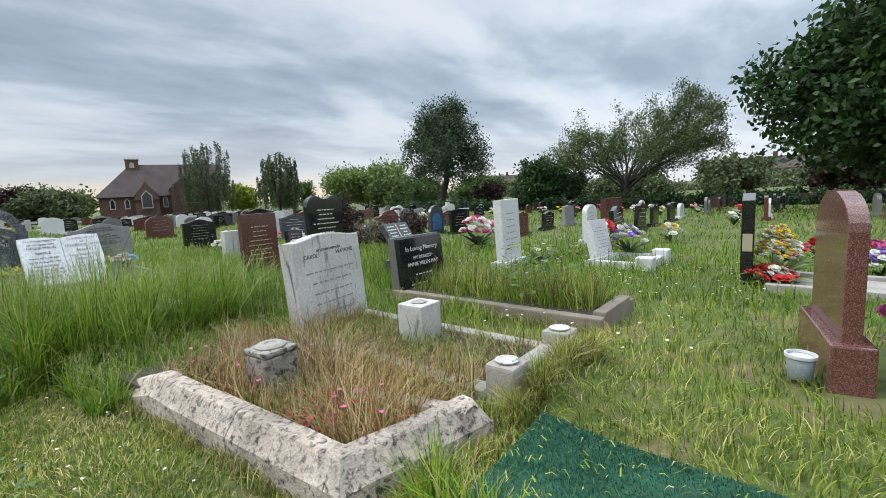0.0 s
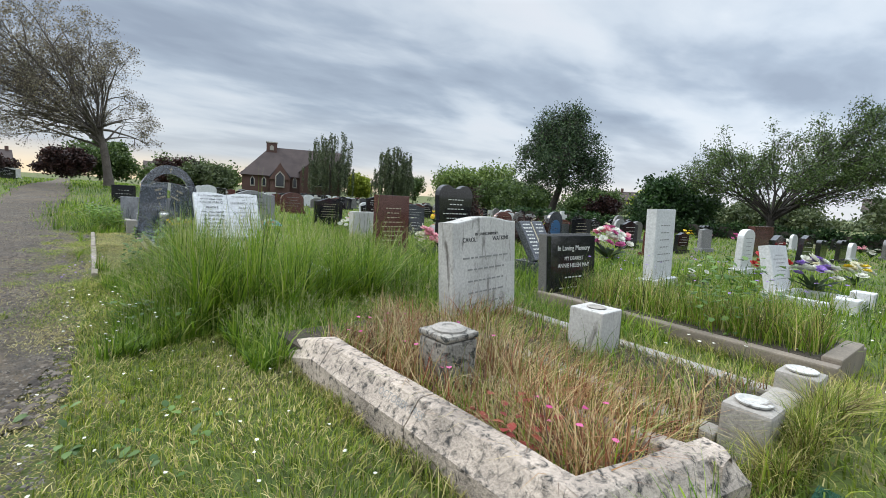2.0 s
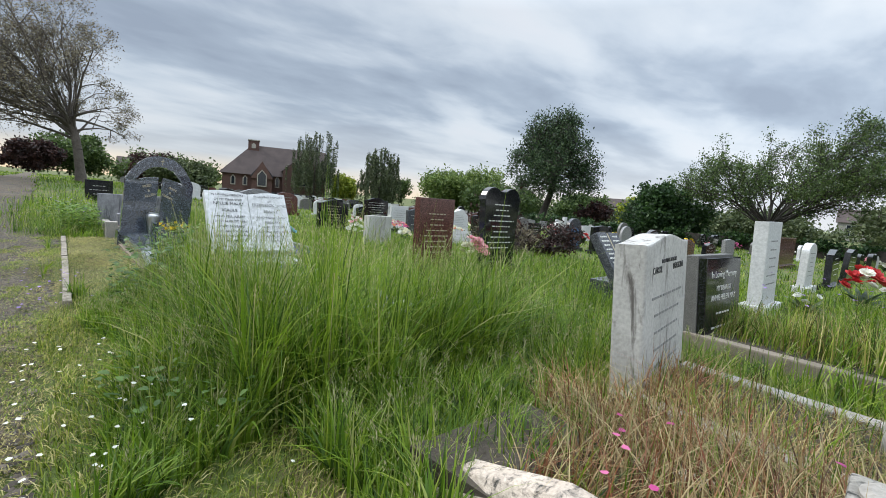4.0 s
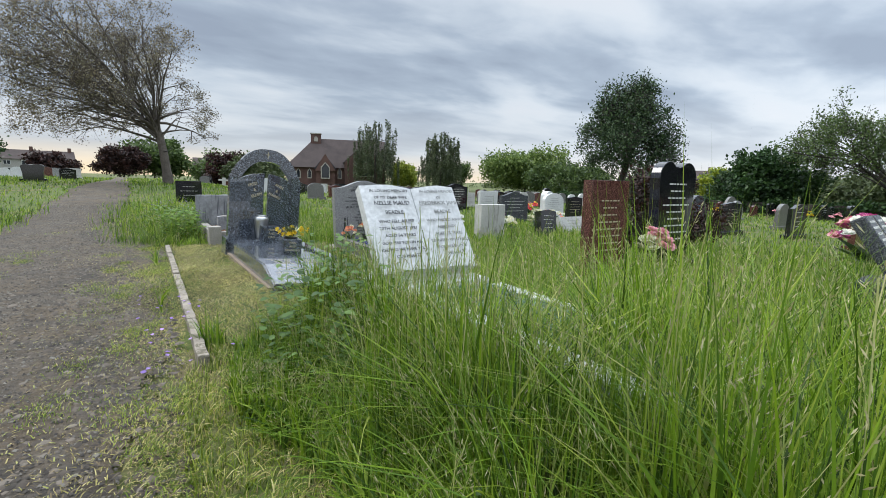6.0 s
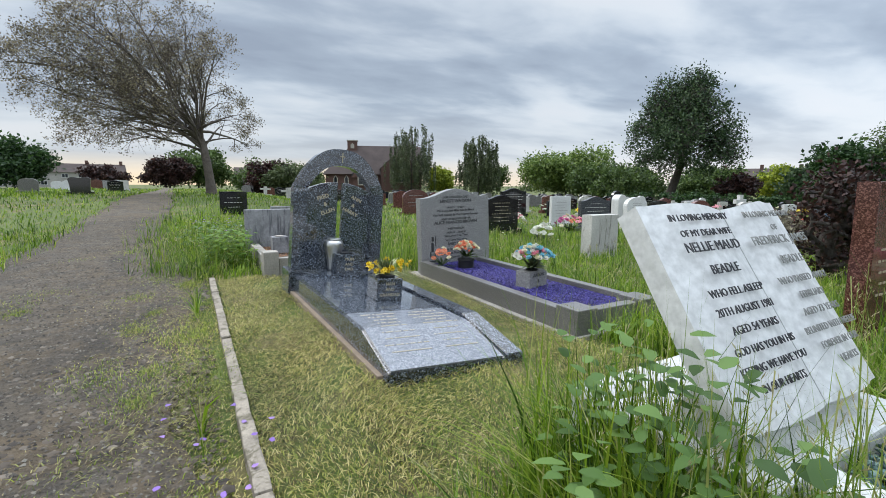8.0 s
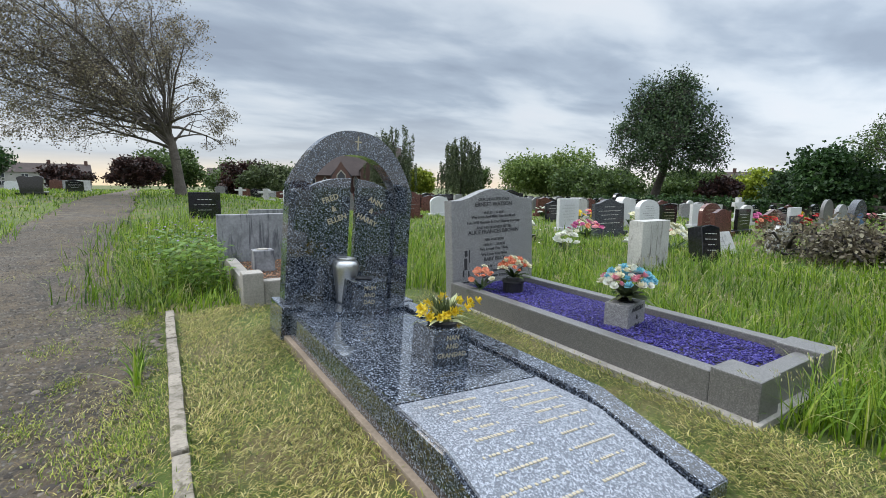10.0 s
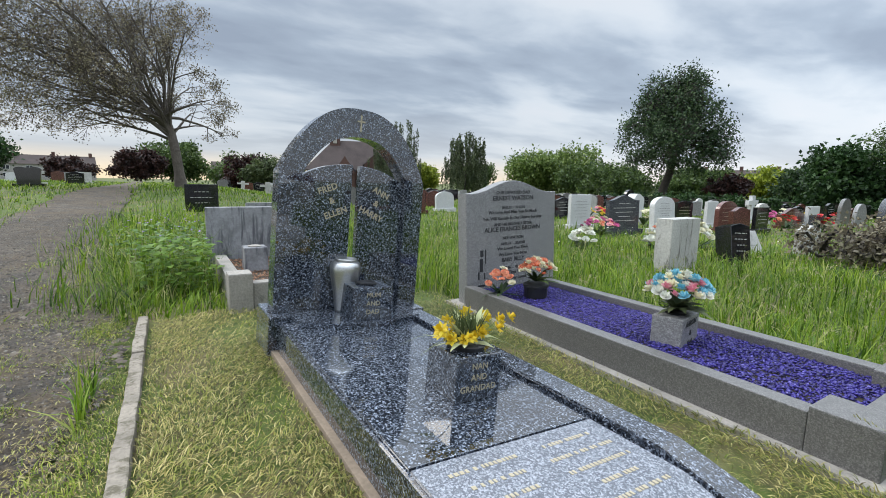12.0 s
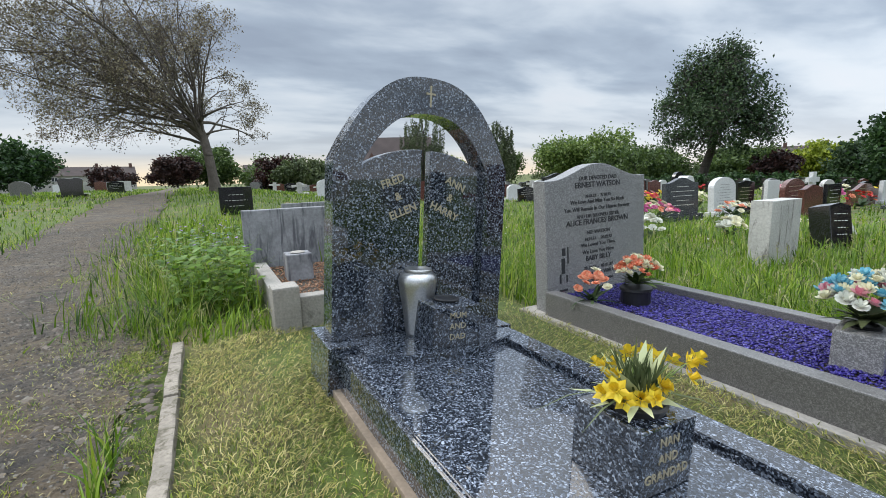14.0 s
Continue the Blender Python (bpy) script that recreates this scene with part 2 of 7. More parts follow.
LEAVES = {
    "lime": ((0.0, (0.06, 0.10, 0.025)), (0.5, (0.11, 0.17, 0.04)), (1.0, (0.20, 0.26, 0.08))),
    "green": ((0.0, (0.03, 0.055, 0.016)), (0.5, (0.06, 0.10, 0.028)), (1.0, (0.11, 0.16, 0.05))),
    "dark": ((0.0, (0.018, 0.036, 0.018)), (0.5, (0.036, 0.068, 0.03)), (1.0, (0.075, 0.115, 0.052))),
    "deep": ((0.0, (0.010, 0.028, 0.010)), (0.5, (0.022, 0.055, 0.016)), (1.0, (0.05, 0.10, 0.03))),
    "grey": ((0.0, (0.04, 0.06, 0.024)), (0.5, (0.075, 0.10, 0.045)), (1.0, (0.13, 0.155, 0.08))),
    "birch": ((0.0, (0.035, 0.05, 0.026)), (0.5, (0.065, 0.085, 0.045)), (1.0, (0.12, 0.145, 0.08))),
    "brown": ((0.0, (0.075, 0.06, 0.048)), (0.5, (0.15, 0.125, 0.095)), (1.0, (0.25, 0.225, 0.16))),
    "copper": ((0.0, (0.014, 0.008, 0.008)), (0.5, (0.030, 0.013, 0.013)), (1.0, (0.062, 0.028, 0.024))),
    "yellow": ((0.0, (0.10, 0.14, 0.014)), (0.5, (0.20, 0.25, 0.02)), (1.0, (0.32, 0.36, 0.05))),
}
M_LEAF = {k: blade_mat(k + "_foliage", tuple((p, shade(c, 1.2)) for p, c in v), 0.3) for k, v in LEAVES.items()}
M_TALL = blade_mat("tall_green_grass", ((0.0, (0.03, 0.075, 0.006)), (0.35, (0.13, 0.26, 0.013)), (0.75, (0.27, 0.43, 0.028)), (0.92, (0.40, 0.51, 0.07)), (1.0, (0.55, 0.55, 0.24))), 0.42, depth=0.73)
M_LAWN = blade_mat("short_green_grass", ((0.0, (0.05, 0.085, 0.012)), (0.5, (0.185, 0.27, 0.03)), (0.85, (0.36, 0.42, 0.06)), (1.0, (0.58, 0.5, 0.23))), 0.35, depth=0.95)
M_STRAW = blade_mat("mown_clippings", ((0.0, (0.055, 0.04, 0.016)), (0.35, (0.20, 0.17, 0.05)), (0.7, (0.43, 0.38, 0.13)), (1.0, (0.62, 0.55, 0.27))), 0.25, depth=0.88)
M_DRY = blade_mat("dry_red_weeds", ((0.0, (0.06, 0.035, 0.02)), (0.22, (0.32, 0.12, 0.06)), (0.42, (0.43, 0.26, 0.13)), (0.62, (0.58, 0.45, 0.25)), (0.8, (0.68, 0.55, 0.31)), (0.9, (0.17, 0.23, 0.05)), (1.0, (0.36, 0.07, 0.045))), 0.25, depth=0.76)
M_SEED = blade_mat("pale_seed_heads", ((0.0, (0.22, 0.2, 0.10)), (0.5, (0.36, 0.34, 0.2)), (1.0, (0.5, 0.47, 0.32))), 0.3)
M_WEED = blade_mat("broad_weed_leaf", ((0.0, (0.04, 0.085, 0.02)), (0.5, (0.075, 0.15, 0.035)), (1.0, (0.15, 0.25, 0.07))), 0.3)


def ground_mat():
    n = Nodes("grassy_ground")
    a = n.ramp(n.noise(0.35, 6), ((0.3, (0.048, 0.075, 0.012)), (0.7, (0.10, 0.135, 0.025))))
    b = n.ramp(n.noise(14, 5), ((0.3, (0.6, 0.6, 0.55)), (0.7, (1.15, 1.15, 1.05))))
    col = n.mix(1.0, a.outputs[0], b.outputs[0], "MULTIPLY")
    k = n.ramp(n.noise(1.7, 6, 0.6, 0.4), ((0.5, (0, 0, 0)), (0.62, (1, 1, 1))))
    n.color(n.mix(k.outputs[0], col, (0.14, 0.112, 0.052)))
    n.bump(n.noise(45, 4), 0.6, 0.02)
    n.set(Roughness=0.95)
    return n.m


def path_mat():
    n = Nodes("worn_asphalt_path")
    a = n.ramp(n.noise(1.1, 6, 0.6), ((0.3, (0.038, 0.032, 0.026)), (0.7, (0.15, 0.128, 0.104))))
    s = n.ramp(n.noise(70, 4, 0.7), ((0.3, (0.4, 0.4, 0.4)), (0.7, (1.3, 1.28, 1.24))))
    col = n.mix(1.0, a.outputs[0], s.outputs[0], "MULTIPLY")
    s2 = n.ramp(n.noise(9, 6, 0.7, 0.4), ((0.35, (0.55, 0.55, 0.55)), (0.65, (1.3, 1.3, 1.3))))
    k = n.ramp(n.noise(2.2, 8, 0.7, 0.8), ((0.40, (0, 0, 0)), (0.58, (1, 1, 1))))
    col = n.mix(k.outputs[0], col, (0.10, 0.074, 0.046))
    k2 = n.ramp(n.noise(0.8, 7, 0.7, 0.5), ((0.66, (0, 0, 0)), (0.69, (1, 1, 1))))
    col = n.mix(k2.outputs[0], col, (0.22, 0.215, 0.205))
    n.color(n.mix(1.0, col, s2.outputs[0], "MULTIPLY"))
    n.bump(n.noise(34, 7, 0.75), 0.9, 0.03)
    n.set(Roughness=0.93)
    return n.m


def chip_mat(name, stops, rough):
    n = Nodes(name)
    g = n.t.nodes.new("ShaderNodeNewGeometry")
    n.color(n.ramp(g, stops, "Random Per Island").outputs[0])
    n.set(Roughness=rough)
    return n.m


M_GROUND, M_PATH = ground_mat(), path_mat()
M_PURPLE = chip_mat("violet_glass_chippings", ((0.0, (0.008, 0.005, 0.05)), (0.5, (0.024, 0.014, 0.16)), (0.92, (0.042, 0.03, 0.24)), (1.0, (0.13, 0.115, 0.36))), 0.4)
M_SLATE = chip_mat("green_slate_chippings", ((0.0, (0.02, 0.045, 0.045)), (0.5, (0.045, 0.10, 0.085)), (1.0, (0.16, 0.24, 0.21))), 0.5)
M_GRIT = chip_mat("path_grit", ((0.0, (0.025, 0.021, 0.018)), (0.6, (0.075, 0.065, 0.054)), (1.0, (0.17, 0.155, 0.13))), 0.9)


def petal_mat(name, a, b):
    return blade_mat(name, ((0.0, a), (1.0, b)), 0.25, 0.6)


M_PET = {
    "yellow": petal_mat("yellow_petal", (0.65, 0.42, 0.01), (0.85, 0.68, 0.06)),
    "peach": petal_mat("peach_petal", (0.75, 0.2, 0.12), (0.85, 0.42, 0.28)),
    "cream": petal_mat("cream_petal", (0.7, 0.65, 0.48), (0.82, 0.8, 0.68)),
    "blue": petal_mat("pale_blue_petal", (0.13, 0.42, 0.62), (0.36, 0.66, 0.8)),
    "white": petal_mat("white_petal", (0.68, 0.68, 0.66), (0.85, 0.85, 0.84)),
    "pink": petal_mat("pink_petal", (0.7, 0.22, 0.34), (0.82, 0.5, 0.55)),
    "red": petal_mat("red_petal", (0.45, 0.02, 0.03), (0.7, 0.06, 0.06)),
    "magenta": petal_mat("magenta_petal", (0.42, 0.05, 0.22), (0.62, 0.16, 0.36)),
    "violet": petal_mat("violet_petal", (0.25, 0.14, 0.55), (0.42, 0.28, 0.7)),
}


# ---- building helpers ----
def ss(a, b, x):
    k = np.clip((x - a) / (b - a), 0, 1)
    return k * k * (3 - 2 * k)


def gz(x, y):
    """Height of the ground."""
    return (-0.05 * ss(0.9, 2.3, x) * ss(1.5, 4.5, y) + 0.05 * (1 - ss(0.5, 3, y)) * ss(-0.2, 0.8, x) - 0.28 * ss(3.5, 15, x) - 0.45 * ss(14, 38, x)
            + 0.1 * np.exp(-((x - 2.5) / 0.5) ** 2 - ((y + 0.42) / 0.26) ** 2)
            + 0.5 * ss(10.5, 24, y) * (1 - ss(1.5, 7, x)) * (1 - ss(60, 120, y)))


def G(x, y):
    return float(gz(x, y))


def finish(me, mats, smooth=False):
    for m in mats if isinstance(mats, (list, tuple)) else [mats]:
        me.materials.append(m)
    if smooth:
        me.polygons.foreach_set("use_smooth", [True] * len(me.polygons))
    me.update()
    return me


def part(name, bm, material, parent, label="", smooth=False):
    me = bpy.data.meshes.new(name)
    bmesh.ops.recalc_face_normals(bm, faces=bm.faces)
    bm.to_mesh(me)
    bm.free()
    ob = new(name, finish(me, material, smooth))
    ob.parent = parent
    if label:
        tagged(ob, label)
    return ob


def thing(name, m, label, category, group="", kind=""):
    ob = new(name)
    ob.empty_display_size = 0.1
    ob.matrix_world = m
    return tagged(ob, label, category, group, kind)


def mesh_arrays(name, verts, faces, material, smooth=False):
    """verts (n, 3); faces: list of (m, k) index arrays."""
    me = bpy.data.meshes.new(name)
    verts = np.asarray(verts, np.float32)
    me.vertices.add(len(verts))
    me.vertices.foreach_set("co", verts.ravel())
    loops = np.concatenate([f.ravel() for f in faces]).astype(np.int32)
    sizes = np.concatenate([np.full(len(f), f.shape[1]) for f in faces]).astype(np.int32)
    me.loops.add(len(loops))
    me.loops.foreach_set("vertex_index", loops)
    me.polygons.add(len(sizes))
    me.polygons.foreach_set("loop_start", np.concatenate(([0], np.cumsum(sizes)[:-1])).astype(np.int32))
    finish(me, material, smooth)
    me.validate()
    return me


def box(bm, x0, x1, y0, y1, z0, z1, bevel=0.0):
    r = bmesh.ops.create_cube(bm, size=1.0)
    vs = r["verts"]
    for v in vs:
        v.co = Vector(((x0 + x1) / 2 + v.co.x * (x1 - x0), (y0 + y1) / 2 + v.co.y * (y1 - y0), (z0 + z1) / 2 + v.co.z * (z1 - z0)))
    if bevel:
        es = list({e for v in vs for e in v.link_edges})
        bmesh.ops.bevel(bm, geom=es, offset=bevel, segments=2, affect="EDGES", profile=0.6)
    return bm


def boxed(x0, x1, y0, y1, z0, z1, bevel=0.0):
    return box(bmesh.new(), x0, x1, y0, y1, z0, z1, bevel)


def prism(outline, y0, y1, bevel=0.0, hole=None):
    """An outline in (x, z), extruded from y0 (front) to y1."""
    bm = bmesh.new()
    if hole is None:
        f = bm.faces.new([bm.verts.new((x, y0, z)) for x, z in outline])
        r = bmesh.ops.extrude_face_region(bm, geom=[f])
        bmesh.ops.translate(bm, vec=(0, y1 - y0, 0), verts=[v for v in r["geom"] if isinstance(v, bmesh.types.BMVert)])
        if bevel:
            rim = [e for e in bm.edges if abs(e.verts[0].co.y - e.verts[1].co.y) < 1e-6]
            bmesh.ops.bevel(bm, geom=rim, offset=bevel, segments=2, affect="EDGES", profile=0.6)
    else:
        rings = [[bm.verts.new((x, y, z)) for x, z in o] for y in (y0, y1) for o in (outline, hole)]
        fo, fi, bo, bi = rings
        n = len(outline)
        for i in range(n - 1):
            j = i + 1
            bm.faces.new((fo[i], fo[j], fi[j], fi[i]))
            bm.faces.new((bo[j], bo[i], bi[i], bi[j]))
            bm.faces.new((fo[j], fo[i], bo[i], bo[j]))
            bm.faces.new((fi[i], fi[j], bi[j], bi[i]))
        for k in (0, n - 1):
            bm.faces.new((fo[k], fi[k], bi[k], bo[k]))
        if bevel:
            rim = [e for e in bm.edges if abs(e.verts[0].co.y - e.verts[1].co.y) < 1e-6 and len(e.link_faces) == 2 and e.calc_face_angle(0) > 1.2]
            bmesh.ops.bevel(bm, geom=rim, offset=bevel, segments=1, affect="EDGES")
    return bm


def lathe(profile, n=24, cx=0, cy=0):
    """A solid turned round z from (radius, z) pairs."""
    bm = bmesh.new()
    rings = []
    for r, z in profile:
        rings.append([bm.verts.new((cx + r * math.cos(2 * math.pi * i / n), cy + r * math.sin(2 * math.pi * i / n), z)) for i in range(n)])
    for a, b in zip(rings, rings[1:]):
        for i in range(n):
            bm.faces.new((a[i], a[(i + 1) % n], b[(i + 1) % n], b[i]))
    bm.faces.new(list(reversed(rings[0])))
    bm.faces.new(rings[-1])
    return bm


def lettering(name, lines, material, parent, size, place, gap=1.45, depth=0.0012, sizes=None, weight=0.0):
    """Lines of text, centred, as one mesh under parent; place is the pose of the first line's middle, facing local +z."""
    bm = bmesh.new()
    y = 0.0
    for i, words in enumerate(lines):
        s = sizes[i] if sizes else size
        cu = bpy.data.curves.new("words", "FONT")
        cu.body, cu.size, cu.align_x, cu.extrude, cu.resolution_u, cu.offset = words, s, "CENTER", depth, 2, s * weight
        tmp = bpy.data.objects.new("words", cu)
        me = bpy.data.meshes.new_from_object(tmp)
        me.transform(Matrix.Translation((0, y, 0)))
        bm.from_mesh(me)
        bpy.data.meshes.remove(me)
        bpy.data.objects.remove(tmp)
        bpy.data.curves.remove(cu)
        y -= s * gap
    bm.transform(place)
    return tagged(part(name, bm, material, parent), kind="stuff")


FRONT = pose(0, 0, 0, 90, 0, 0)  # text upright on a face that looks to -y


def bars(parent, w, h, z0, y, material, rows, rng, lean=0.0, thick=0.012):
    """Writing too worn or far to read: rows of short bars."""
    bm = bmesh.new()
    for i in range(rows):
        z = z0 + h * (1 - (i + 0.5) / rows)
        half = w * rng.uniform(0.22, 0.46)
        x = -half
        while x < half:
            L = rng.uniform(0.025, 0.075)
            box(bm, x, min(x + L, half), y - 0.0025 + (z - z0) * lean, y + 0.004 + (z - z0) * lean, z - thick / 2, z + thick / 2)
            x += L + 0.02
    return tagged(part("inscription", bm, material, parent, "worn rows of lettering"), kind="stuff")


def outline(style, w, h, n=14):
    a = w / 2
    if style == "flat":
        return [(-a, 0), (a, 0), (a, h), (-a, h)]
    if style == "peon":
        return [(-a, 0), (a, 0), (a, h * 0.93), (0, h), (-a, h * 0.93)]
    if style == "round":
        s = h - a * 0.55
        return [(-a, 0), (a, 0)] + [(a * math.cos(math.pi * i / n), s + a * 0.55 * math.sin(math.pi * i / n)) for i in range(n + 1)]
    if style == "ogee":
        pts = [(-a, 0), (a, 0)]
        for i in range(n + 1):
            x = a * (1 - 2 * i / n)
            k = abs(x) / a
            pts.append((x, h - 0.105 * w * (0.5 - 0.5 * math.cos(math.pi * min(1, k * 1.12)))))
        return pts
    if style == "gothic":
        pts = [(-a, 0), (a, 0)]
        s = h - a * 1.1
        half = [(a * math.cos(math.pi / 2 * (i / n) ** 1.1) if i < n else 0.0, s + (h - s) * math.sin(math.pi / 2 * i / n)) for i in range(n + 1)]
        return pts + half + [(-x, z) for x, z in reversed(half[:-1])]
    if style == "heart":
        # two round lobes with a shallow cleft over slightly drawn-in sides
        pts = [(-a * 0.86, 0), (a * 0.86, 0), (a * 0.9, h * 0.45)]
        right = [(a * (0.52 + 0.48 * math.cos(t)), h * (0.84 + 0.16 * math.sin(t))) for t in (math.pi * 0.74 * i / n for i in range(n + 1))]
        pts += right + [(0, h * 0.95)] + [(-x, z) for x, z in reversed(right)]
        return pts + [(-a * 0.9, h * 0.45)]
    b = w * 0.16
    return [(-b, 0), (b, 0), (b, h * 0.58), (a, h * 0.58), (a, h * 0.78), (b, h * 0.78), (b, h), (-b, h), (-b, h * 0.78), (-a, h * 0.78), (-a, h * 0.58), (-b, h * 0.58)]


RNG = random.Random(7)


def headstone(x, y, w, top, style, mat, label, th=0.1, tilt=0.0, lean=0.0, turn=0.0, rows=5, ink=None, base=True, group="headstones in the rows", sink=0.0):
    z = G(x, y) - sink
    h = top - z
    ob = thing("headstone", pose(x, y, z, tilt, lean, turn), label, "headstone", group)
    b = min(0.1, 0.16 * h) if base else 0.0
    if base:
        part("base", boxed(-w / 2 - 0.07, w / 2 + 0.07, -th / 2 - 0.07, th / 2 + 0.07, -0.06, b, 0.008), mat, ob)
    o = [(px_, pz + b) for px_, pz in outline(style, w, h - b)]
    if not base:
        o = [(px_, pz if pz > 0.01 else -0.1) for px_, pz in o]
    part("tablet", prism(o, -th / 2, th / 2, 0.006), mat, ob)
    if rows and ink:
        bars(ob, w * 0.8, (h - b) * 0.62, b + (h - b) * 0.2, -th / 2, ink, rows, RNG, thick=max(0.009, h * 0.013))
    return ob


def flower_head(bm, c, r, rng, petals=7, cup=0.5, slim=0.52):
    """A blossom of bent petals round c, facing roughly up and outwards."""
    axis = Vector((rng.uniform(-0.6, 0.6), rng.uniform(-0.9, 0.2), 1)).normalized()
    q = axis.to_track_quat("Z", "Y")
    for ring, (k, rr) in enumerate(((petals, r), (petals - 2, r * 0.62)) if slim < 0.4 or petals < 7 else ((petals, r), (petals - 1, r * 0.74), (petals - 3, r * 0.46))):
        for i in range(k):
            a = 2 * math.pi * (i + ring * 0.5) / k + rng.uniform(-0.15, 0.15)
            lift = cup * (0.35 + 0.95 * ring)
            w = rr * slim
            pts = ((0.08 * rr, 0, 0), (0.55 * rr, w, lift * rr * 0.5), (rr, w * (0.5 if slim > 0.4 else 0.15), lift * rr), (rr * 1.02, -w * (0.5 if slim > 0.4 else 0.15), lift * rr), (0.55 * rr, -w, lift * rr * 0.5))
            vs = [bm.verts.new(Vector(c) + q @ (Matrix.Rotation(a, 3, "Z") @ Vector(p))) for p in pts]
            bm.faces.new(vs)


def leaf_blade(bm, a, d, length, width, droop, rng):
    side = Vector((-d.y, d.x, 0))
    side = side.normalized() if side.length > 1e-4 else Vector((1, 0, 0))
    prev = None
    for i in range(4):
        t = i / 3
        c = Vector(a) + d * (length * t) + Vector((0, 0, -droop * length * t * t))
        w = width * math.sin(math.pi * min(0.98, 0.12 + t * 0.86)) * 0.5
        cur = (bm.verts.new(c - side * w), bm.verts.new(c + side * w + Vector((0, 0, w * 0.3))))
        if prev:
            bm.faces.new((prev[0], prev[1], cur[1], cur[0]))
        prev = cur


def bouquet(m, label, colors, count, spread, height, r, seed, green="green", leaves=22, group="", pot=None, cup=0.5, petals=7):
    rng = random.Random(seed)
    ob = thing("flower_bouquet", m, label, "flowers", group)
    bm = bmesh.new()
    for i in range(leaves):
        a = rng.uniform(0, 2 * math.pi)
        d = Vector((math.cos(a), math.sin(a), rng.uniform(0.2, 1.3))).normalized()
        leaf_blade(bm, (0, 0, 0.01), d, rng.uniform(0.7, 1.25) * max(spread, height), spread * 0.22, rng.uniform(0.1, 0.5), rng)
    part("foliage", bm, M_LEAF[green], ob)
    for i in range(count):
        k = (i + 0.5) / count
        a = i * 2.39996
        rad = spread * math.sqrt(k)
        c = Vector((rad * math.cos(a), rad * math.sin(a) * 0.8, height * (0.55 + 0.5 * (1 - k)) + rng.uniform(-0.1, 0.1) * height))
        bm = bmesh.new()
        flower_head(bm, c, r * rng.uniform(0.8, 1.15), rng, petals, cup)
        part("blossom", bm, M_PET[colors[rng.randrange(len(colors))]], ob)
    if pot:
        pot(ob)
    return ob


# ---- ground, path, kerb edging ----
def steps(lo, hi, fine_lo, fine_hi, fine):
    v = list(np.arange(fine_lo, fine_hi + 1e-6, fine))
    s, x = fine, fine_hi
    while x < hi:
        s *= 1.22
        x += s
        v.append(x)
    s, x = fine, fine_lo
    while x > lo:
        s *= 1.22
        x -= s
        v.insert(0, x)
    return np.array(v)


def sheet(name, xs, ys, fz, material):
    X, Y = np.meshgrid(xs, ys)
    V = np.stack([X, Y, fz(X, Y)], -1).reshape(-1, 3)
    nx, ny = len(xs), len(ys)
    i = (np.arange(ny - 1)[:, None] * nx + np.arange(nx - 1)[None, :]).ravel()
    return new(name, mesh_arrays(name, V, [np.stack([i, i + 1, i + nx + 1, i + nx], 1)], material, True))


def lumps(x, y):
    return 0.012 * np.sin(2.3 * x + 0.7) * np.sin(1.9 * y + 1.3) + 0.007 * np.sin(6.1 * x + 2) * np.sin(5.3 * y)


ground = sheet("ground", steps(-900, 900, -6, 14, 0.25), steps(-900, 900, -6, 20, 0.25), lambda x, y: gz(x, y) + lumps(x, y) - 0.015, M_GROUND)
tagged(ground, "rough green grass ground of a cemetery", "ground", kind="structure")


def path_right(y):
    return -0.04 - 0.45 * ss(8.8, 14, y) - 0.5 * ss(16, 40, y) - 1.6 * ss(30, 80, y)


def path_left(y):
    return -2.0 - 0.0 * y - 0.25 * ss(20, 45, y) - 1.2 * ss(35, 80, y)


pv, pw = [], 16
pys = np.concatenate([np.arange(-12, 14, 0.2), np.arange(14, 95, 1.0)])
for yy in pys:
    ed = 0.05 * math.sin(3.1 * yy) + 0.04 * math.sin(7.7 * yy + 1)
    l, r = float(path_left(yy)) + ed, float(path_right(yy)) + 0.06 * math.sin(2.3 * yy + 2) + 0.03 * math.sin(9.1 * yy)
    for i in range(pw):
        u = i / (pw - 1)
        xx = l + (r - l) * u
        pv.append((xx, yy, G(xx, yy) + 0.03 * math.sin(math.pi * u) * 0.6 + 0.008))
pi_ = (np.arange(len(pys) - 1)[:, None] * pw + np.arange(pw - 1)[None, :]).ravel()
road = new("path", mesh_arrays("path", pv, [np.stack([pi_, pi_ + 1, pi_ + pw + 1, pi_ + pw], 1)], M_PATH, True))
tagged(road, "worn dark asphalt footpath with grit and moss", "path", kind="structure")

edging = thing("kerb_edging", pose(0.178, 5.0, 0), "narrow broken pale concrete edging along the footpath", "kerb", kind="structure")
ey = -0.25
erng = random.Random(3)
while ey < 3.95:
    L = min(erng.uniform(0.62, 0.92), 3.98 - ey)
    bm = boxed(-0.026, 0.026, ey, ey + L - 0.008, -0.12, 0.035 + erng.uniform(-0.008, 0.008), 0.007)
    bmesh.ops.subdivide_edges(bm, edges=[e for e in bm.edges if e.calc_length() > 0.3], cuts=7)
    for v in bm.verts:
        v.co.x += 0.0015 * math.sin(5 * v.co.y) + 0.002 * math.sin(23 * v.co.y + 30 * v.co.z) - 0.0085 * (v.co.y - 2)
        v.co.z += 0.004 * math.sin(17 * v.co.y)
    part("edging_stone", bm, M_EDGE, edging)
    ey += L


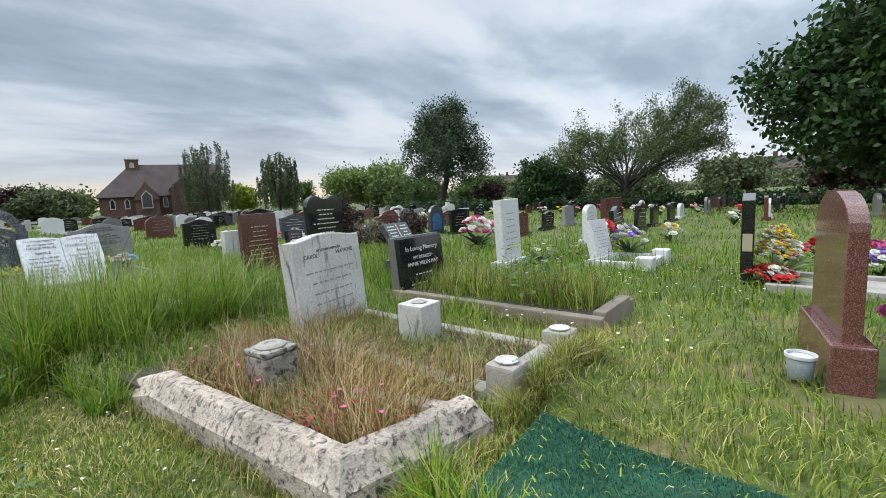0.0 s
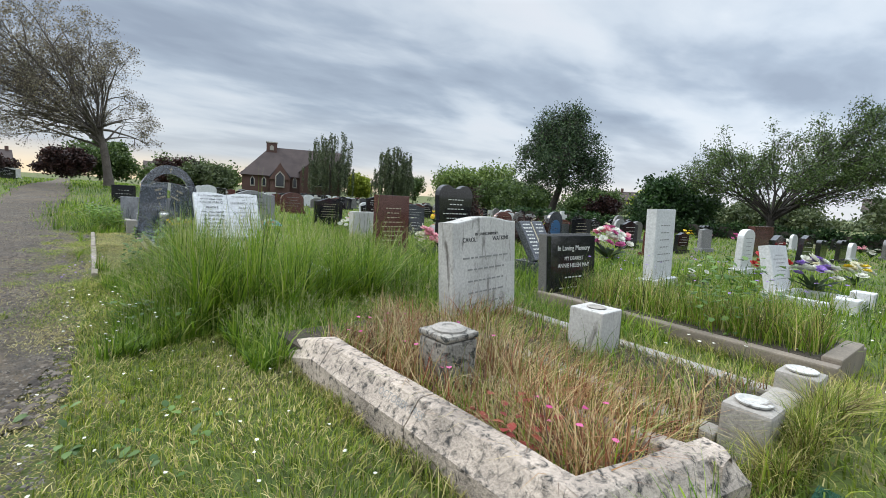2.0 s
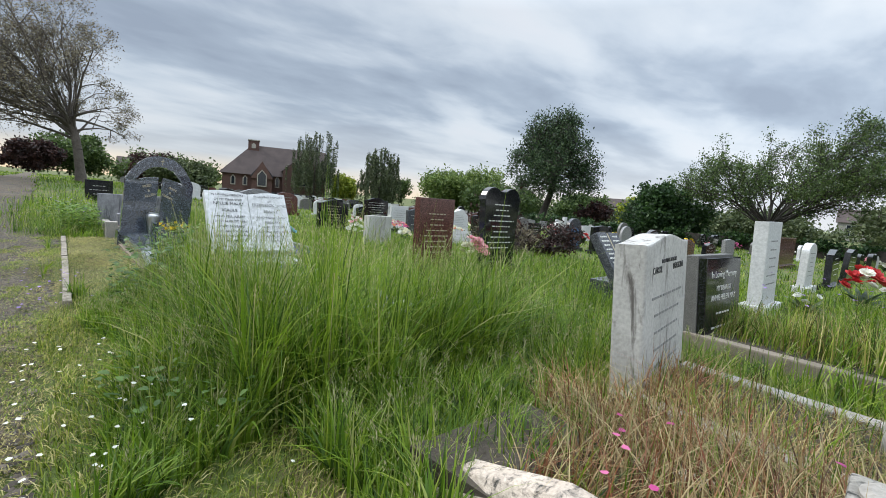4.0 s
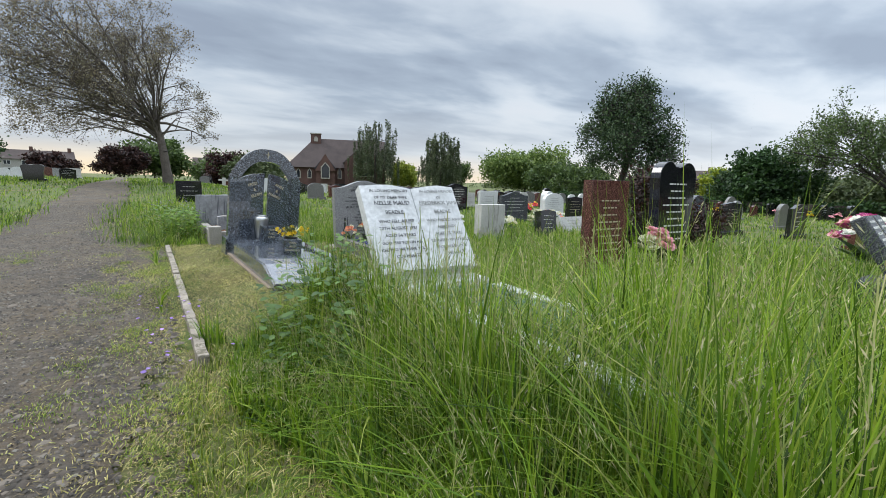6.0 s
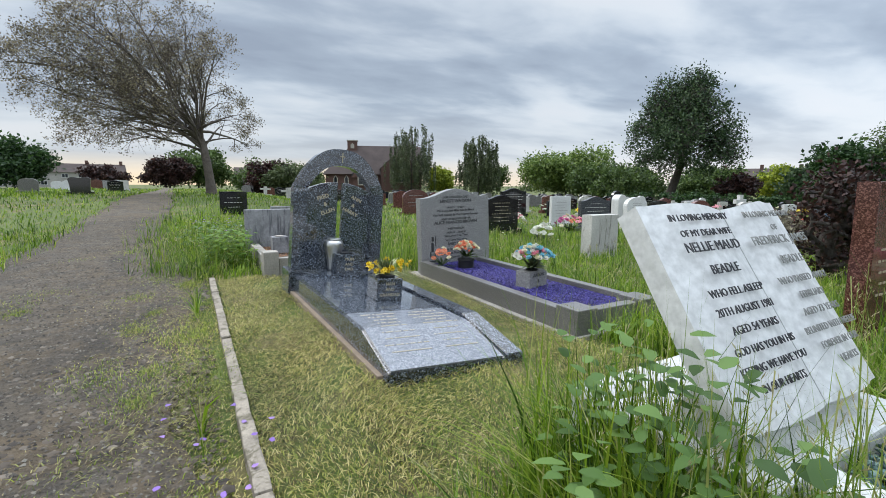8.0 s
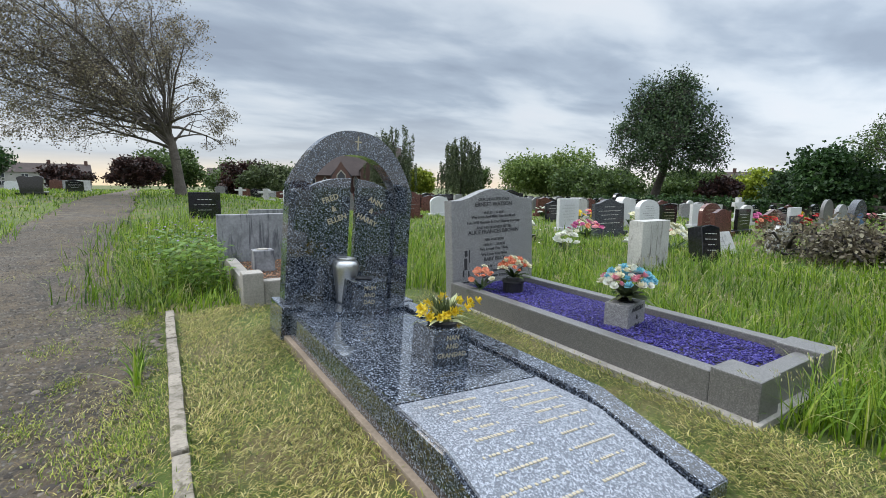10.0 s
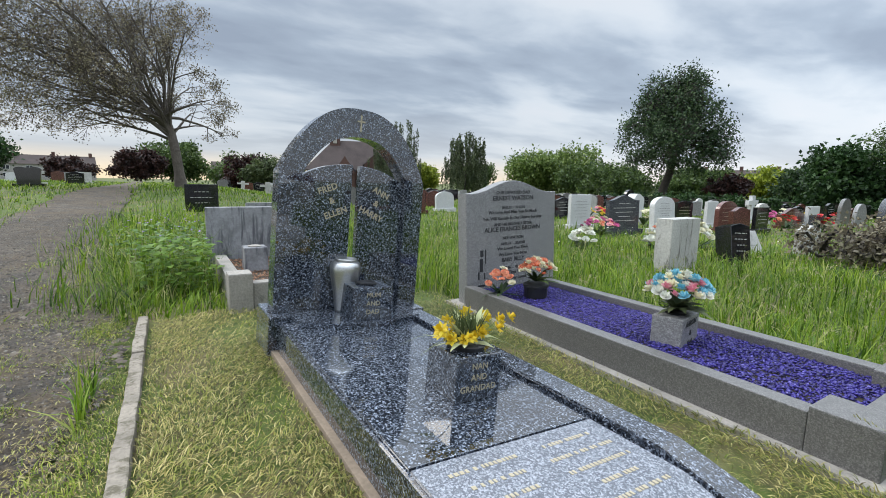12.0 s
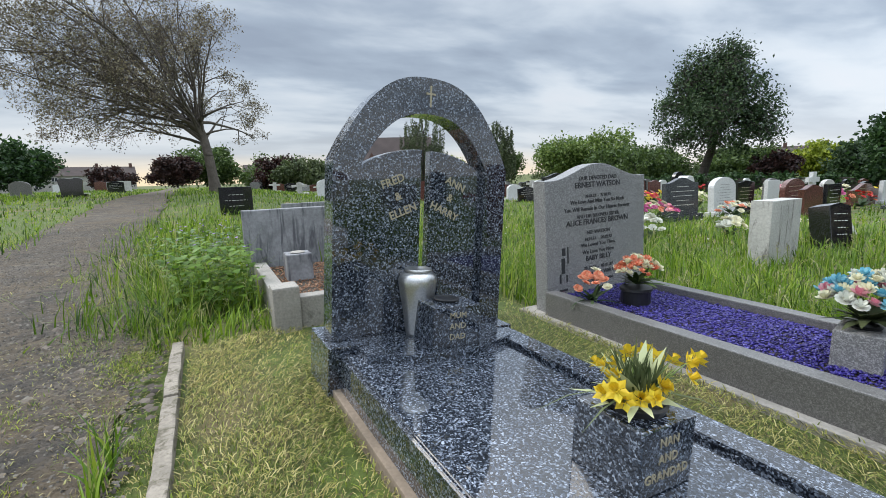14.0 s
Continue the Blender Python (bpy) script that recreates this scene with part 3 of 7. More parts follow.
# ---- the blue granite memorial with the arch ----
def granite_memorial():
    ob = thing("granite_memorial", pose(0.795, 5.93, 0.0, 0, 4.6, 1.3) @ pose(0, 0, 0.02), "polished blue pearl granite memorial with arched headstone and gate panels", "grave")
    W, L, H = 0.74, 2.05, 0.148
    # footing
    part("footing", boxed(-0.028, W + 0.085, 0.10, 2.40, -0.12, 0.017, 0.004), M_FOOT, ob, "thin concrete footing")
    # body with a sloping foot, drawn from the side and run across
    side = [(0.04, -0.05), (L, -0.05), (L, H), (0.42, H), (0.04, 0.045)]
    bm = bmesh.new()
    a = [bm.verts.new((0, y, z)) for y, z in side]
    b = [bm.verts.new((W, y, z)) for y, z in side]
    bm.faces.new(a), bm.faces.new(list(reversed(b)))
    for i in range(5):
        bm.faces.new((a[i], b[i], b[(i + 1) % 5], a[(i + 1) % 5]))
    bmesh.ops.bevel(bm, geom=list(bm.edges), offset=0.004, segments=2, affect="EDGES")
    part("kerb_body", bm, M_BLUE, ob)
    # upper ledger and sloping inscription panel, with a joint between
    part("ledger", boxed(0.012, W - 0.075, 0.728, L - 0.02, H + 0.001, H + 0.012, 0.003), M_BLUE, ob)
    bm = bmesh.new()
    s2 = [(0.044, 0.048), (0.42, H + 0.001), (0.72, H + 0.001), (0.72, H + 0.011), (0.415, H + 0.011), (0.04, 0.06)]
    a = [bm.verts.new((0.012, y, z)) for y, z in s2]
    b = [bm.verts.new((W - 0.075, y, z)) for y, z in s2]
    bm.faces.new(a), bm.faces.new(list(reversed(b)))
    for i in range(6):
        bm.faces.new((a[i], b[i], b[(i + 1) % 6], a[(i + 1) % 6]))
    # this slope's brighter sky reflection is painted as a paler granite
    part("inscription_panel", bm, M_BLUE_SHEEN, ob, "granite panel with sky reflection put into its paler colour")
    # raised right-hand rim
    s3 = [(0.03, -0.05), (L, -0.05), (L, H + 0.03), (0.50, H + 0.03), (0.03, 0.07)]
    bm = bmesh.new()
    a = [bm.verts.new((W - 0.055, y, z)) for y, z in s3]
    b = [bm.verts.new((W + 0.06, y, z)) for y, z in s3]
    bm.faces.new(a), bm.faces.new(list(reversed(b)))
    for i in range(5):
        bm.faces.new((a[i], b[i], b[(i + 1) % 5], a[(i + 1) % 5]))
    bmesh.ops.bevel(bm, geom=list(bm.edges), offset=0.004, segments=2, affect="EDGES")
    part("rim", bm, M_BLUE, ob)
    # plinth under the arch
    part("plinth", boxed(-0.045, W + 0.085, L + 0.005, L + 0.30, -0.02, 0.185, 0.006), M_BLUE, ob)
    # arch: outer and inner outlines run from the left foot over the point to the right foot
    w2, zb, sp, apex, ring = 0.405, 0.187, 0.90, 1.255, 0.145
    cx = W / 2 + 0.02
    n = 16

    def gothic(half, spring, top, foot):
        right = [(half, foot), (half, spring)]
        for i in range(1, n + 1):
            t = i / n
            xr = half * (1 - t ** 1.25)
            right.append((xr, spring + (top - spring) * (1 - (xr / half) ** 2.55)))
        left = [(-x, z) for x, z in right]
        return [(cx + x, z) for x, z in left] + [(cx + x, z) for x, z in reversed(right[:-1])]

    y0, y1 = L + 0.075, L + 0.195
    part("arch", prism(gothic(w2, sp, apex, zb), y0, y1, 0.007, gothic(w2 - 0.112, sp - 0.01, apex - ring, zb)), M_BLUE, ob)
    # gate leaves with curved tops
    for sgn, nm in ((-1, "gate_panel"), (1, "gate_panel")):
        pts = [(cx + sgn * 0.026, zb), (cx + sgn * (w2 - 0.108), zb), (cx + sgn * (w2 - 0.108), sp - 0.02)]
        for i in range(9):
            t = i / 8
            x = (w2 - 0.112) + (0.026 - (w2 - 0.112)) * t
            pts.append((cx + sgn * x, sp - 0.02 + 0.085 * math.sin(math.pi / 2 * t ** 0.8)))
        part(nm, prism(pts, y0 + (0.012 if sgn < 0 else 0.035), y0 + 0.085, 0.004), M_BLUE, ob)
    # curved step in front
    bm = bmesh.new()
    pts = [(cx - 0.33, y0), (cx - 0.33, y0 - 0.2)] + [(cx - 0.33 + 0.66 * i / 14, y0 - 0.2 - 0.10 * math.sin(math.pi * i / 14)) for i in range(1, 14)] + [(cx + 0.33, y0 - 0.2), (cx + 0.33, y0)]
    f = bm.faces.new([bm.verts.new((x, y, H + 0.002)) for x, y in pts])
    r = bmesh.ops.extrude_face_region(bm, geom=[f])
    bmesh.ops.translate(bm, vec=(0, 0, 0.04), verts=[v for v in r["geom"] if isinstance(v, bmesh.types.BMVert)])
    part("step", bm, M_BLUE, ob)
    # writing and the small cross
    lettering("inscription", ["FRED", "&", "ELLEN"], M_GOLD, ob, 0.047, pose(cx - 0.15, y0 + 0.0105, 0.815, 90, 0, 0) @ pose(0, 0, 0, 0, 0, 22), 1.4, weight=0.015)
    lettering("inscription", ["ANN", "&", "HARRY"], M_GOLD, ob, 0.047, pose(cx + 0.15, y0 + 0.0335, 0.815, 90, 0, 0) @ pose(0, 0, 0, 0, 0, -24), 1.4, weight=0.015)
    bm = boxed(cx - 0.004, cx + 0.004, y0 - 0.002, y0 + 0.002, apex - 0.115, apex - 0.03)
    box(bm, cx - 0.022, cx + 0.022, y0 - 0.0021, y0 + 0.0019, apex - 0.067, apex - 0.059)
    part("cross", bm, M_GOLD, ob, "small gilt cross")
    rng = random.Random(5)
    bm = bmesh.new()
    for col in (0.19, 0.49):
        for i in range(9):
            y = 0.66 - i * 0.06
            half = rng.uniform(0.07, 0.13)
            x = -half
            while x < half:
                k = rng.uniform(0.006, 0.012)
                z = (H + 0.0115) if y > 0.415 else 0.06 + (H - 0.049) * (y - 0.04) / 0.375
                box(bm, col + x, col + min(half, x + k), y - 0.007, y + 0.006, z - 0.006, z + 0.0008)
                x += k + (0.005 if rng.random() < 0.8 else 0.016)
    tagged(part("inscription", bm, M_GOLD, ob, "rows of small gilt lettering"), kind="stuff")
    return ob, cx, y0, H


memorial, MCX, MY0, MH = granite_memorial()
MM = memorial.matrix_world.copy()


def block_vase(m, w, d, h, mat, lines, ink, size, label):
    ob = thing("block_vase", m, label, "vase", "block vases")
    part("block", boxed(-w / 2, w / 2, 0, d, 0, h, 0.005), mat, ob)
    part("rim", lathe([(0.05, h), (0.055, h + 0.008), (0.045, h + 0.012), (0.03, h + 0.006)], 20, 0, d / 2), M_BLACKPL, ob)
    lettering("inscription", lines, ink, ob, size, pose(0, -0.001, h * 0.70, 90, 0, 0), 1.25)
    return ob


block_vase(MM @ pose(MCX + 0.025, MY0 - 0.25, MH + 0.042), 0.215, 0.2, 0.165, M_BLUE, ["MUM", "AND", "DAD"], M_GOLD, 0.034, "blue granite block vase lettered for mum and dad")
block_vase(MM @ pose(0.40, 0.97, MH + 0.012, 0, 0, 0), 0.185, 0.185, 0.155, M_BLUE, ["NAN", "AND", "GRANDAD"], M_GOLD, 0.030, "blue granite block vase lettered for nan and grandad")
urn = thing("urn", MM @ pose(MCX - 0.055, MY0 - 0.045, MH + 0.042), "brushed aluminium flower urn between the gate panels", "urn")
part("body", lathe([(0.042, 0), (0.046, 0.015), (0.058, 0.1), (0.078, 0.2), (0.082, 0.235), (0.074, 0.26), (0.055, 0.272)], 32), M_STEEL, urn, smooth=True)
part("rim", lathe([(0.055, 0.272), (0.06, 0.278), (0.055, 0.284), (0.046, 0.282)], 32), M_STEEL, urn, smooth=True)


def daffodils(m):
    rng = random.Random(11)
    ob = thing("flower_bouquet", m, "yellow artificial daffodils with pale green leaves in a granite vase", "flowers")
    part("bowl", lathe([(0.05, -0.012), (0.062, 0.0), (0.07, 0.018), (0.062, 0.022), (0.05, 0.01)], 22), M_BLACKPL, ob, "shallow black bowl")
    pale = blade_mat("striped_leaf", ((0.0, (0.16, 0.24, 0.06)), (0.5, (0.36, 0.42, 0.16)), (1.0, (0.62, 0.64, 0.42))), 0.3)
    for i in range(30):
        a = rng.uniform(0, 2 * math.pi)
        d = Vector((math.cos(a), math.sin(a), rng.uniform(0.1, 2.4))).normalized()
        bm = bmesh.new()
        leaf_blade(bm, (0, 0, 0.01), d, rng.uniform(0.10, 0.19), rng.uniform(0.016, 0.034), rng.uniform(0.0, 0.5), rng)
        part("leaf", bm, pale, ob, "pale striped leaf")
    bm = bmesh.new()
    for i in range(90):
        a = rng.uniform(0, 2 * math.pi)
        k = rng.uniform(0.15, 0.55)
        d = Vector((k * math.cos(a) - 0.1, k * math.sin(a), 1)).normalized()
        leaf_blade(bm, (0.03 * math.cos(i), 0.03 * math.sin(i), 0.03), d, rng.uniform(0.08, 0.17), 0.006, 0.2, rng)
    part("sprig", bm, M_LEAF["grey"], ob, "grey-green sprigs")
    bm = bmesh.new()
    for a, L in ((2.8, 0.27), (3.3, 0.22), (0.1, 0.26), (5.6, 0.22), (1.2, 0.2)):
        leaf_blade(bm, (0, 0, 0.03), Vector((math.cos(a), math.sin(a), 0.35)).normalized(), L, 0.007, 0.45, rng)
    part("tendril", bm, M_LEAF["grey"], ob, "thin trailing stems")
    stems = bmesh.new()
    for i in range(26):
        a = i * 2.4 + rng.uniform(-0.3, 0.3)
        rad = rng.uniform(0.04, 0.17 if abs(math.sin(a)) < 0.6 else 0.12)
        c = Vector((rad * math.cos(a), rad * math.sin(a), rng.uniform(0.015, 0.12)))
        leaf_blade(stems, (0, 0, 0.01), c.normalized(), c.length, 0.005, 0.0, rng)
        out = Vector((math.cos(a), math.sin(a), rng.uniform(0.1, 0.9))).normalized()
        q = out.to_track_quat("Z", "Y").to_matrix().to_4x4()
        r = rng.uniform(0.02, 0.028)
        bm = bmesh.new()
        for k in range(6):
            t = Matrix.Rotation(k * math.pi / 3, 4, "Z")
            pts = [t @ Vector(v) for v in ((0.1 * r, 0, 0), (0.6 * r, 0.34 * r, 0.1 * r), (1.1 * r, 0, 0.3 * r), (0.6 * r, -0.34 * r, 0.1 * r))]
            bm.faces.new([bm.verts.new(v) for v in pts])
        cup = [[bm.verts.new((w * r * math.cos(k * math.pi / 4), w * r * math.sin(k * math.pi / 4), z * r)) for k in range(8)] for w, z in ((0.2, 0.05), (0.34, 0.75), (0.42, 0.85))]
        for lo_, hi_ in zip(cup, cup[1:]):
            for k in range(8):
                bm.faces.new((lo_[k], lo_[(k + 1) % 8], hi_[(k + 1) % 8], hi_[k]))
        bm.transform(Matrix.Translation(c) @ q)
        part("blossom", bm, M_PET["yellow"], ob)
    part("stems", stems, M_LEAF["lime"], ob)
    return ob


daffodils(MM @ pose(0.40, 1.06, MH + 0.165))


# ---- the grey memorial with violet chippings ----
def violet_memorial():
    x0, x1, y0, y1 = 2.17, 2.97, 6.14, 8.44
    zg, zt = -0.09, 0.112
    ob = thing("kerbed_grave", pose(x0, y0, 0), "grey granite kerb set filled with violet glass chippings", "grave")
    W, L = x1 - x0, y1 - y0
    t = 0.085
    part("footing", boxed(-0.05, W + 0.05, -0.02, L + 0.2, zg - 0.06, zg + 0.055, 0.004), M_CONC, ob)
    for nm, b in (("kerb", (0, t, 0.2, L)), ("kerb", (W - t, W, 0.2, L)), ("kerb", (0.183, W - 0.183, 0.03, 0.03 + t))):
        part(nm, boxed(b[0], b[1], b[2], b[3], zg + 0.05, zt, 0.006), M_MGREY, ob)
    for sx in (0.0, W - 0.18):
        part("corner_post", boxed(sx, sx + 0.18, 0.0, 0.2, zg + 0.03, zt + 0.022, 0.006), M_MGREY, ob, "square grey corner post")
    part("bed", boxed(t, W - t, 0.115, L, zg, zt - 0.05), M_SOIL, ob)
    return ob


violet_memorial()


def shards(name, x0, x1, y0, y1, z, n, size, material, label, category, seed, flat=0.5, hump=0.0):
    rng = np.random.default_rng(seed)
    base = np.array([(1, 0, 0), (-0.4, 0.8, 0.1), (-0.6, -0.7, 0), (0.1, 0.1, 0.8), (0.0, -0.1, -0.7)], float)
    tri = np.array([(0, 1, 3), (1, 2, 3), (2, 0, 3), (1, 0, 4), (2, 1, 4), (0, 2, 4)])
    c = np.stack([rng.uniform(x0, x1, n), rng.uniform(y0, y1, n), np.full(n, z)], 1)
    u, v = (c[:, 0] - x0) / (x1 - x0), (c[:, 1] - y0) / (y1 - y0)
    c[:, 2] += hump * np.sin(np.pi * u) * np.sin(np.pi * v) ** 0.3 + rng.uniform(0, size * 0.6, n)
    s = size * rng.uniform(0.5, 1.25, (n, 1, 1)) * rng.uniform(0.6, 1.2, (n, 5, 3)) * np.array([1, 0.7, flat])
    p = base[None] * s
    a, b = rng.uniform(0, 2 * np.pi, n), rng.normal(0, 0.5, n)
    ca, sa, cb, sb = np.cos(a)[:, None], np.sin(a)[:, None], np.cos(b)[:, None], np.sin(b)[:, None]
    y1_, z1_ = p[..., 1] * cb - p[..., 2] * sb, p[..., 1] * sb + p[..., 2] * cb
    X = p[..., 0] * ca - y1_ * sa
    Y = p[..., 0] * sa + y1_ * ca
    V = np.stack([X, Y, z1_], -1) + c[:, None]
    F = (np.arange(n)[:, None, None] * 5 + tri[None]).reshape(-1, 3)
    ob = new(name, mesh_arrays(name, V.reshape(-1, 3), [F], material))
    return tagged(ob, label, category, kind="stuff")


shards("glass_chippings", 2.255, 2.885, 6.26, 8.44, 0.064, 15000, 0.014, M_PURPLE, "violet glass chippings filling the grave bed", "chippings", 21, 0.55, 0.012)

ernest = thing("headstone", pose(2.65, 8.50, -0.09, -1.0, -1.5, 0), "light grey granite headstone with wavy top and black lettering", "headstone")
eo = [(x, z if z > 0.01 else 0.0) for x, z in outline("ogee", 0.89, 0.985, 24)]
part("tablet", prism(eo, -0.05, 0.06, 0.006), M_LGREY, ernest)
lettering("inscription", ["OUR DEVOTED DAD", "ERNEST WATSON", "29.03.23  -  27.01.92", "We Love And Miss You So Much", "You Will Remain In Our Hearts Forever", "AND HIS BELOVED SISTER", "ALICE FRANCES BROWN", "NEE WATSON", "18.01.13  -  20.02.83", "We Loved You Then,", "We Love You Now", "BABY BILLY", "29.12.86  -  02.01.87", "A Short Time With Us", "But Forever Loved"],
          M_DARKLET, ernest, 0.04, pose(0.0, -0.051, 0.882, 90, 0, 0), 1.30, weight=0.02, sizes=[0.036, 0.05, 0.028, 0.036, 0.036, 0.033, 0.05, 0.033, 0.03, 0.036, 0.036, 0.046, 0.032, 0.036, 0.036])
bm = bmesh.new()
for i, (bx, bz, bw, bh) in enumerate(((-0.31, 0.30, 0.03, 0.10), (-0.305, 0.415, 0.028, 0.05), (-0.335, 0.24, 0.014, 0.06), (-0.28, 0.24, 0.012, 0.05), (-0.27, 0.36, 0.01, 0.11), (-0.31, 0.185, 0.07, 0.014))):
    box(bm, bx - bw / 2, bx + bw / 2, -0.0525, -0.046, bz, bz + bh, 0.002)
tagged(part("carving", bm, M_DARKLET, ernest, "small dark etched figure"), kind="stuff")

block_vase(pose(2.57, 6.98, 0.068, 0, 0, 12), 0.235, 0.15, 0.15, M_LGREY, ["AARON", "&", "IAN"], M_DARKLET, 0.042, "light grey granite block vase on violet chippings")
bouquet(pose(2.56, 7.05, 0.225), "artificial roses in pale blue, white and pink", ["blue", "white", "cream", "blue", "white", "pink"], 64, 0.18, 0.18, 0.028, 31, "grey", 44, cup=1.0)
pot = thing("flower_pot", pose(2.52, 8.06, 0.068), "round black plastic flower pot on violet chippings", "pot")
part("body", lathe([(0.07, 0), (0.082, 0.015), (0.082, 0.085), (0.09, 0.09), (0.088, 0.105), (0.06, 0.105)], 24), M_BLACKPL, pot)
bouquet(pose(2.52, 8.06, 0.18), "artificial roses in peach and cream", ["peach", "cream", "peach", "cream", "peach"], 54, 0.135, 0.15, 0.024, 32, "green", 30, cup=1.0)
bouquet(pose(2.30, 8.18, 0.085), "small fallen bunch of peach roses", ["peach", "peach", "cream"], 11, 0.10, 0.17, 0.03, 33, "dark", 26)


# ---- the white book memorial with slate chippings ----
def book_memorial():
    ob = thing("book_memorial", pose(1.425, 4.62, -0.02), "white marble open book tablet on a white base", "memorial")
    part("base", boxed(-0.37, 0.39, -0.09, 0.48, -0.06, 0.335, 0.012), M_WHITE, ob)
    wedge = [(-0.01, 0.334), (0.21, 0.334), (0.125, 0.48), (0.09, 0.45), (0.02, 0.38)]
    bm = bmesh.new()
    wa = [bm.verts.new((-0.3, y, z)) for y, z in wedge]
    wb = [bm.verts.new((0.3, y, z)) for y, z in wedge]
    bm.faces.new(wa), bm.faces.new(list(reversed(wb)))
    for i in range(5):
        bm.faces.new((wa[i], wb[i], wb[(i + 1) % 5], wa[(i + 1) % 5]))
    part("rest", bm, M_WHITE, ob)
    # two pages, each a slightly bowed slab, leaning back
    lean = pose(0, 0.0, 0.395, -33, 0, 0)
    n = 10
    for sgn in (-1, 1):
        bm = bmesh.new()
        rows_ = []
        for i in range(n + 1):
            u = i / n
            x = sgn * (0.002 + 0.338 * u)
            y = -0.030 * math.sin(math.pi * min(1, u * 1.15)) + 0.014 * u
            rows_.append([bm.verts.new((x, yy, zz)) for yy, zz in ((y - 0.03, 0.0), (y - 0.03, 0.575 - 0.014 * math.cos(math.pi * u)), (0.05, 0.575 - 0.014 * math.cos(math.pi * u)), (0.05, 0.0))])
        for a, b in zip(rows_, rows_[1:]):
            for k in range(4):
                bm.faces.new((a[k], a[(k + 1) % 4], b[(k + 1) % 4], b[k]))
        bm.faces.new(rows_[0]), bm.faces.new(list(reversed(rows_[-1])))
        bm.transform(lean)
        part("page", bm, M_WHITE, ob)
    left = ["IN LOVING MEMORY", "OF MY DEAR WIFE", "NELLIE MAUD", "BEADLE", "WHO FELL ASLEEP", "20TH AUGUST 1981", "AGED 54 YEARS", "GOD HAS YOU IN HIS", "KEEPING WE HAVE YOU", "IN OUR HEARTS"]
    right = ["IN LOVING MEMORY", "OF", "FREDERICK JAMES", "BEADLE", "WHO PASSED AWAY", "FEBRUARY", "AGED 73 YEARS", "REUNITED WITH NELLIE", "FOREVER IN OUR", "HEARTS"]
    sz = [0.028, 0.027, 0.039, 0.036, 0.029, 0.029, 0.029, 0.027, 0.027, 0.027]
    lettering("inscription", left, M_DARKLET, ob, 0.04, lean @ pose(-0.172, -0.0598, 0.518, 90, 0, 0), 1.62, sizes=sz)
    lettering("inscription", right, M_FADED, ob, 0.04, lean @ pose(0.172, -0.0598, 0.518, 90, 0, 0), 1.62, sizes=sz)
    return ob


book_memorial()
gd = thing("kerbed_grave", pose(1.20, 2.95, -0.02), "white marble kerb set overgrown with tall grass", "grave")
for b in ((-0.06, 0.05, 0, 1.57, 0.35), (0.60, 0.70, 0, 1.57, 0.30), (0.05, 0.60, 0, 0.11, 0.3)):
    part("kerb", boxed(b[0], b[1], b[2], b[3], -0.06, b[4], 0.012), M_WHITE, gd)
part("bed", boxed(0.05, 0.60, 0.11, 1.57, -0.05, 0.27), M_SOIL, gd)
shards("slate_chippings", 1.26, 1.80, 3.1, 4.51, 0.262, 2600, 0.03, M_SLATE, "green and purple slate chippings in the white kerb set", "chippings", 23, 0.4, 0.03)


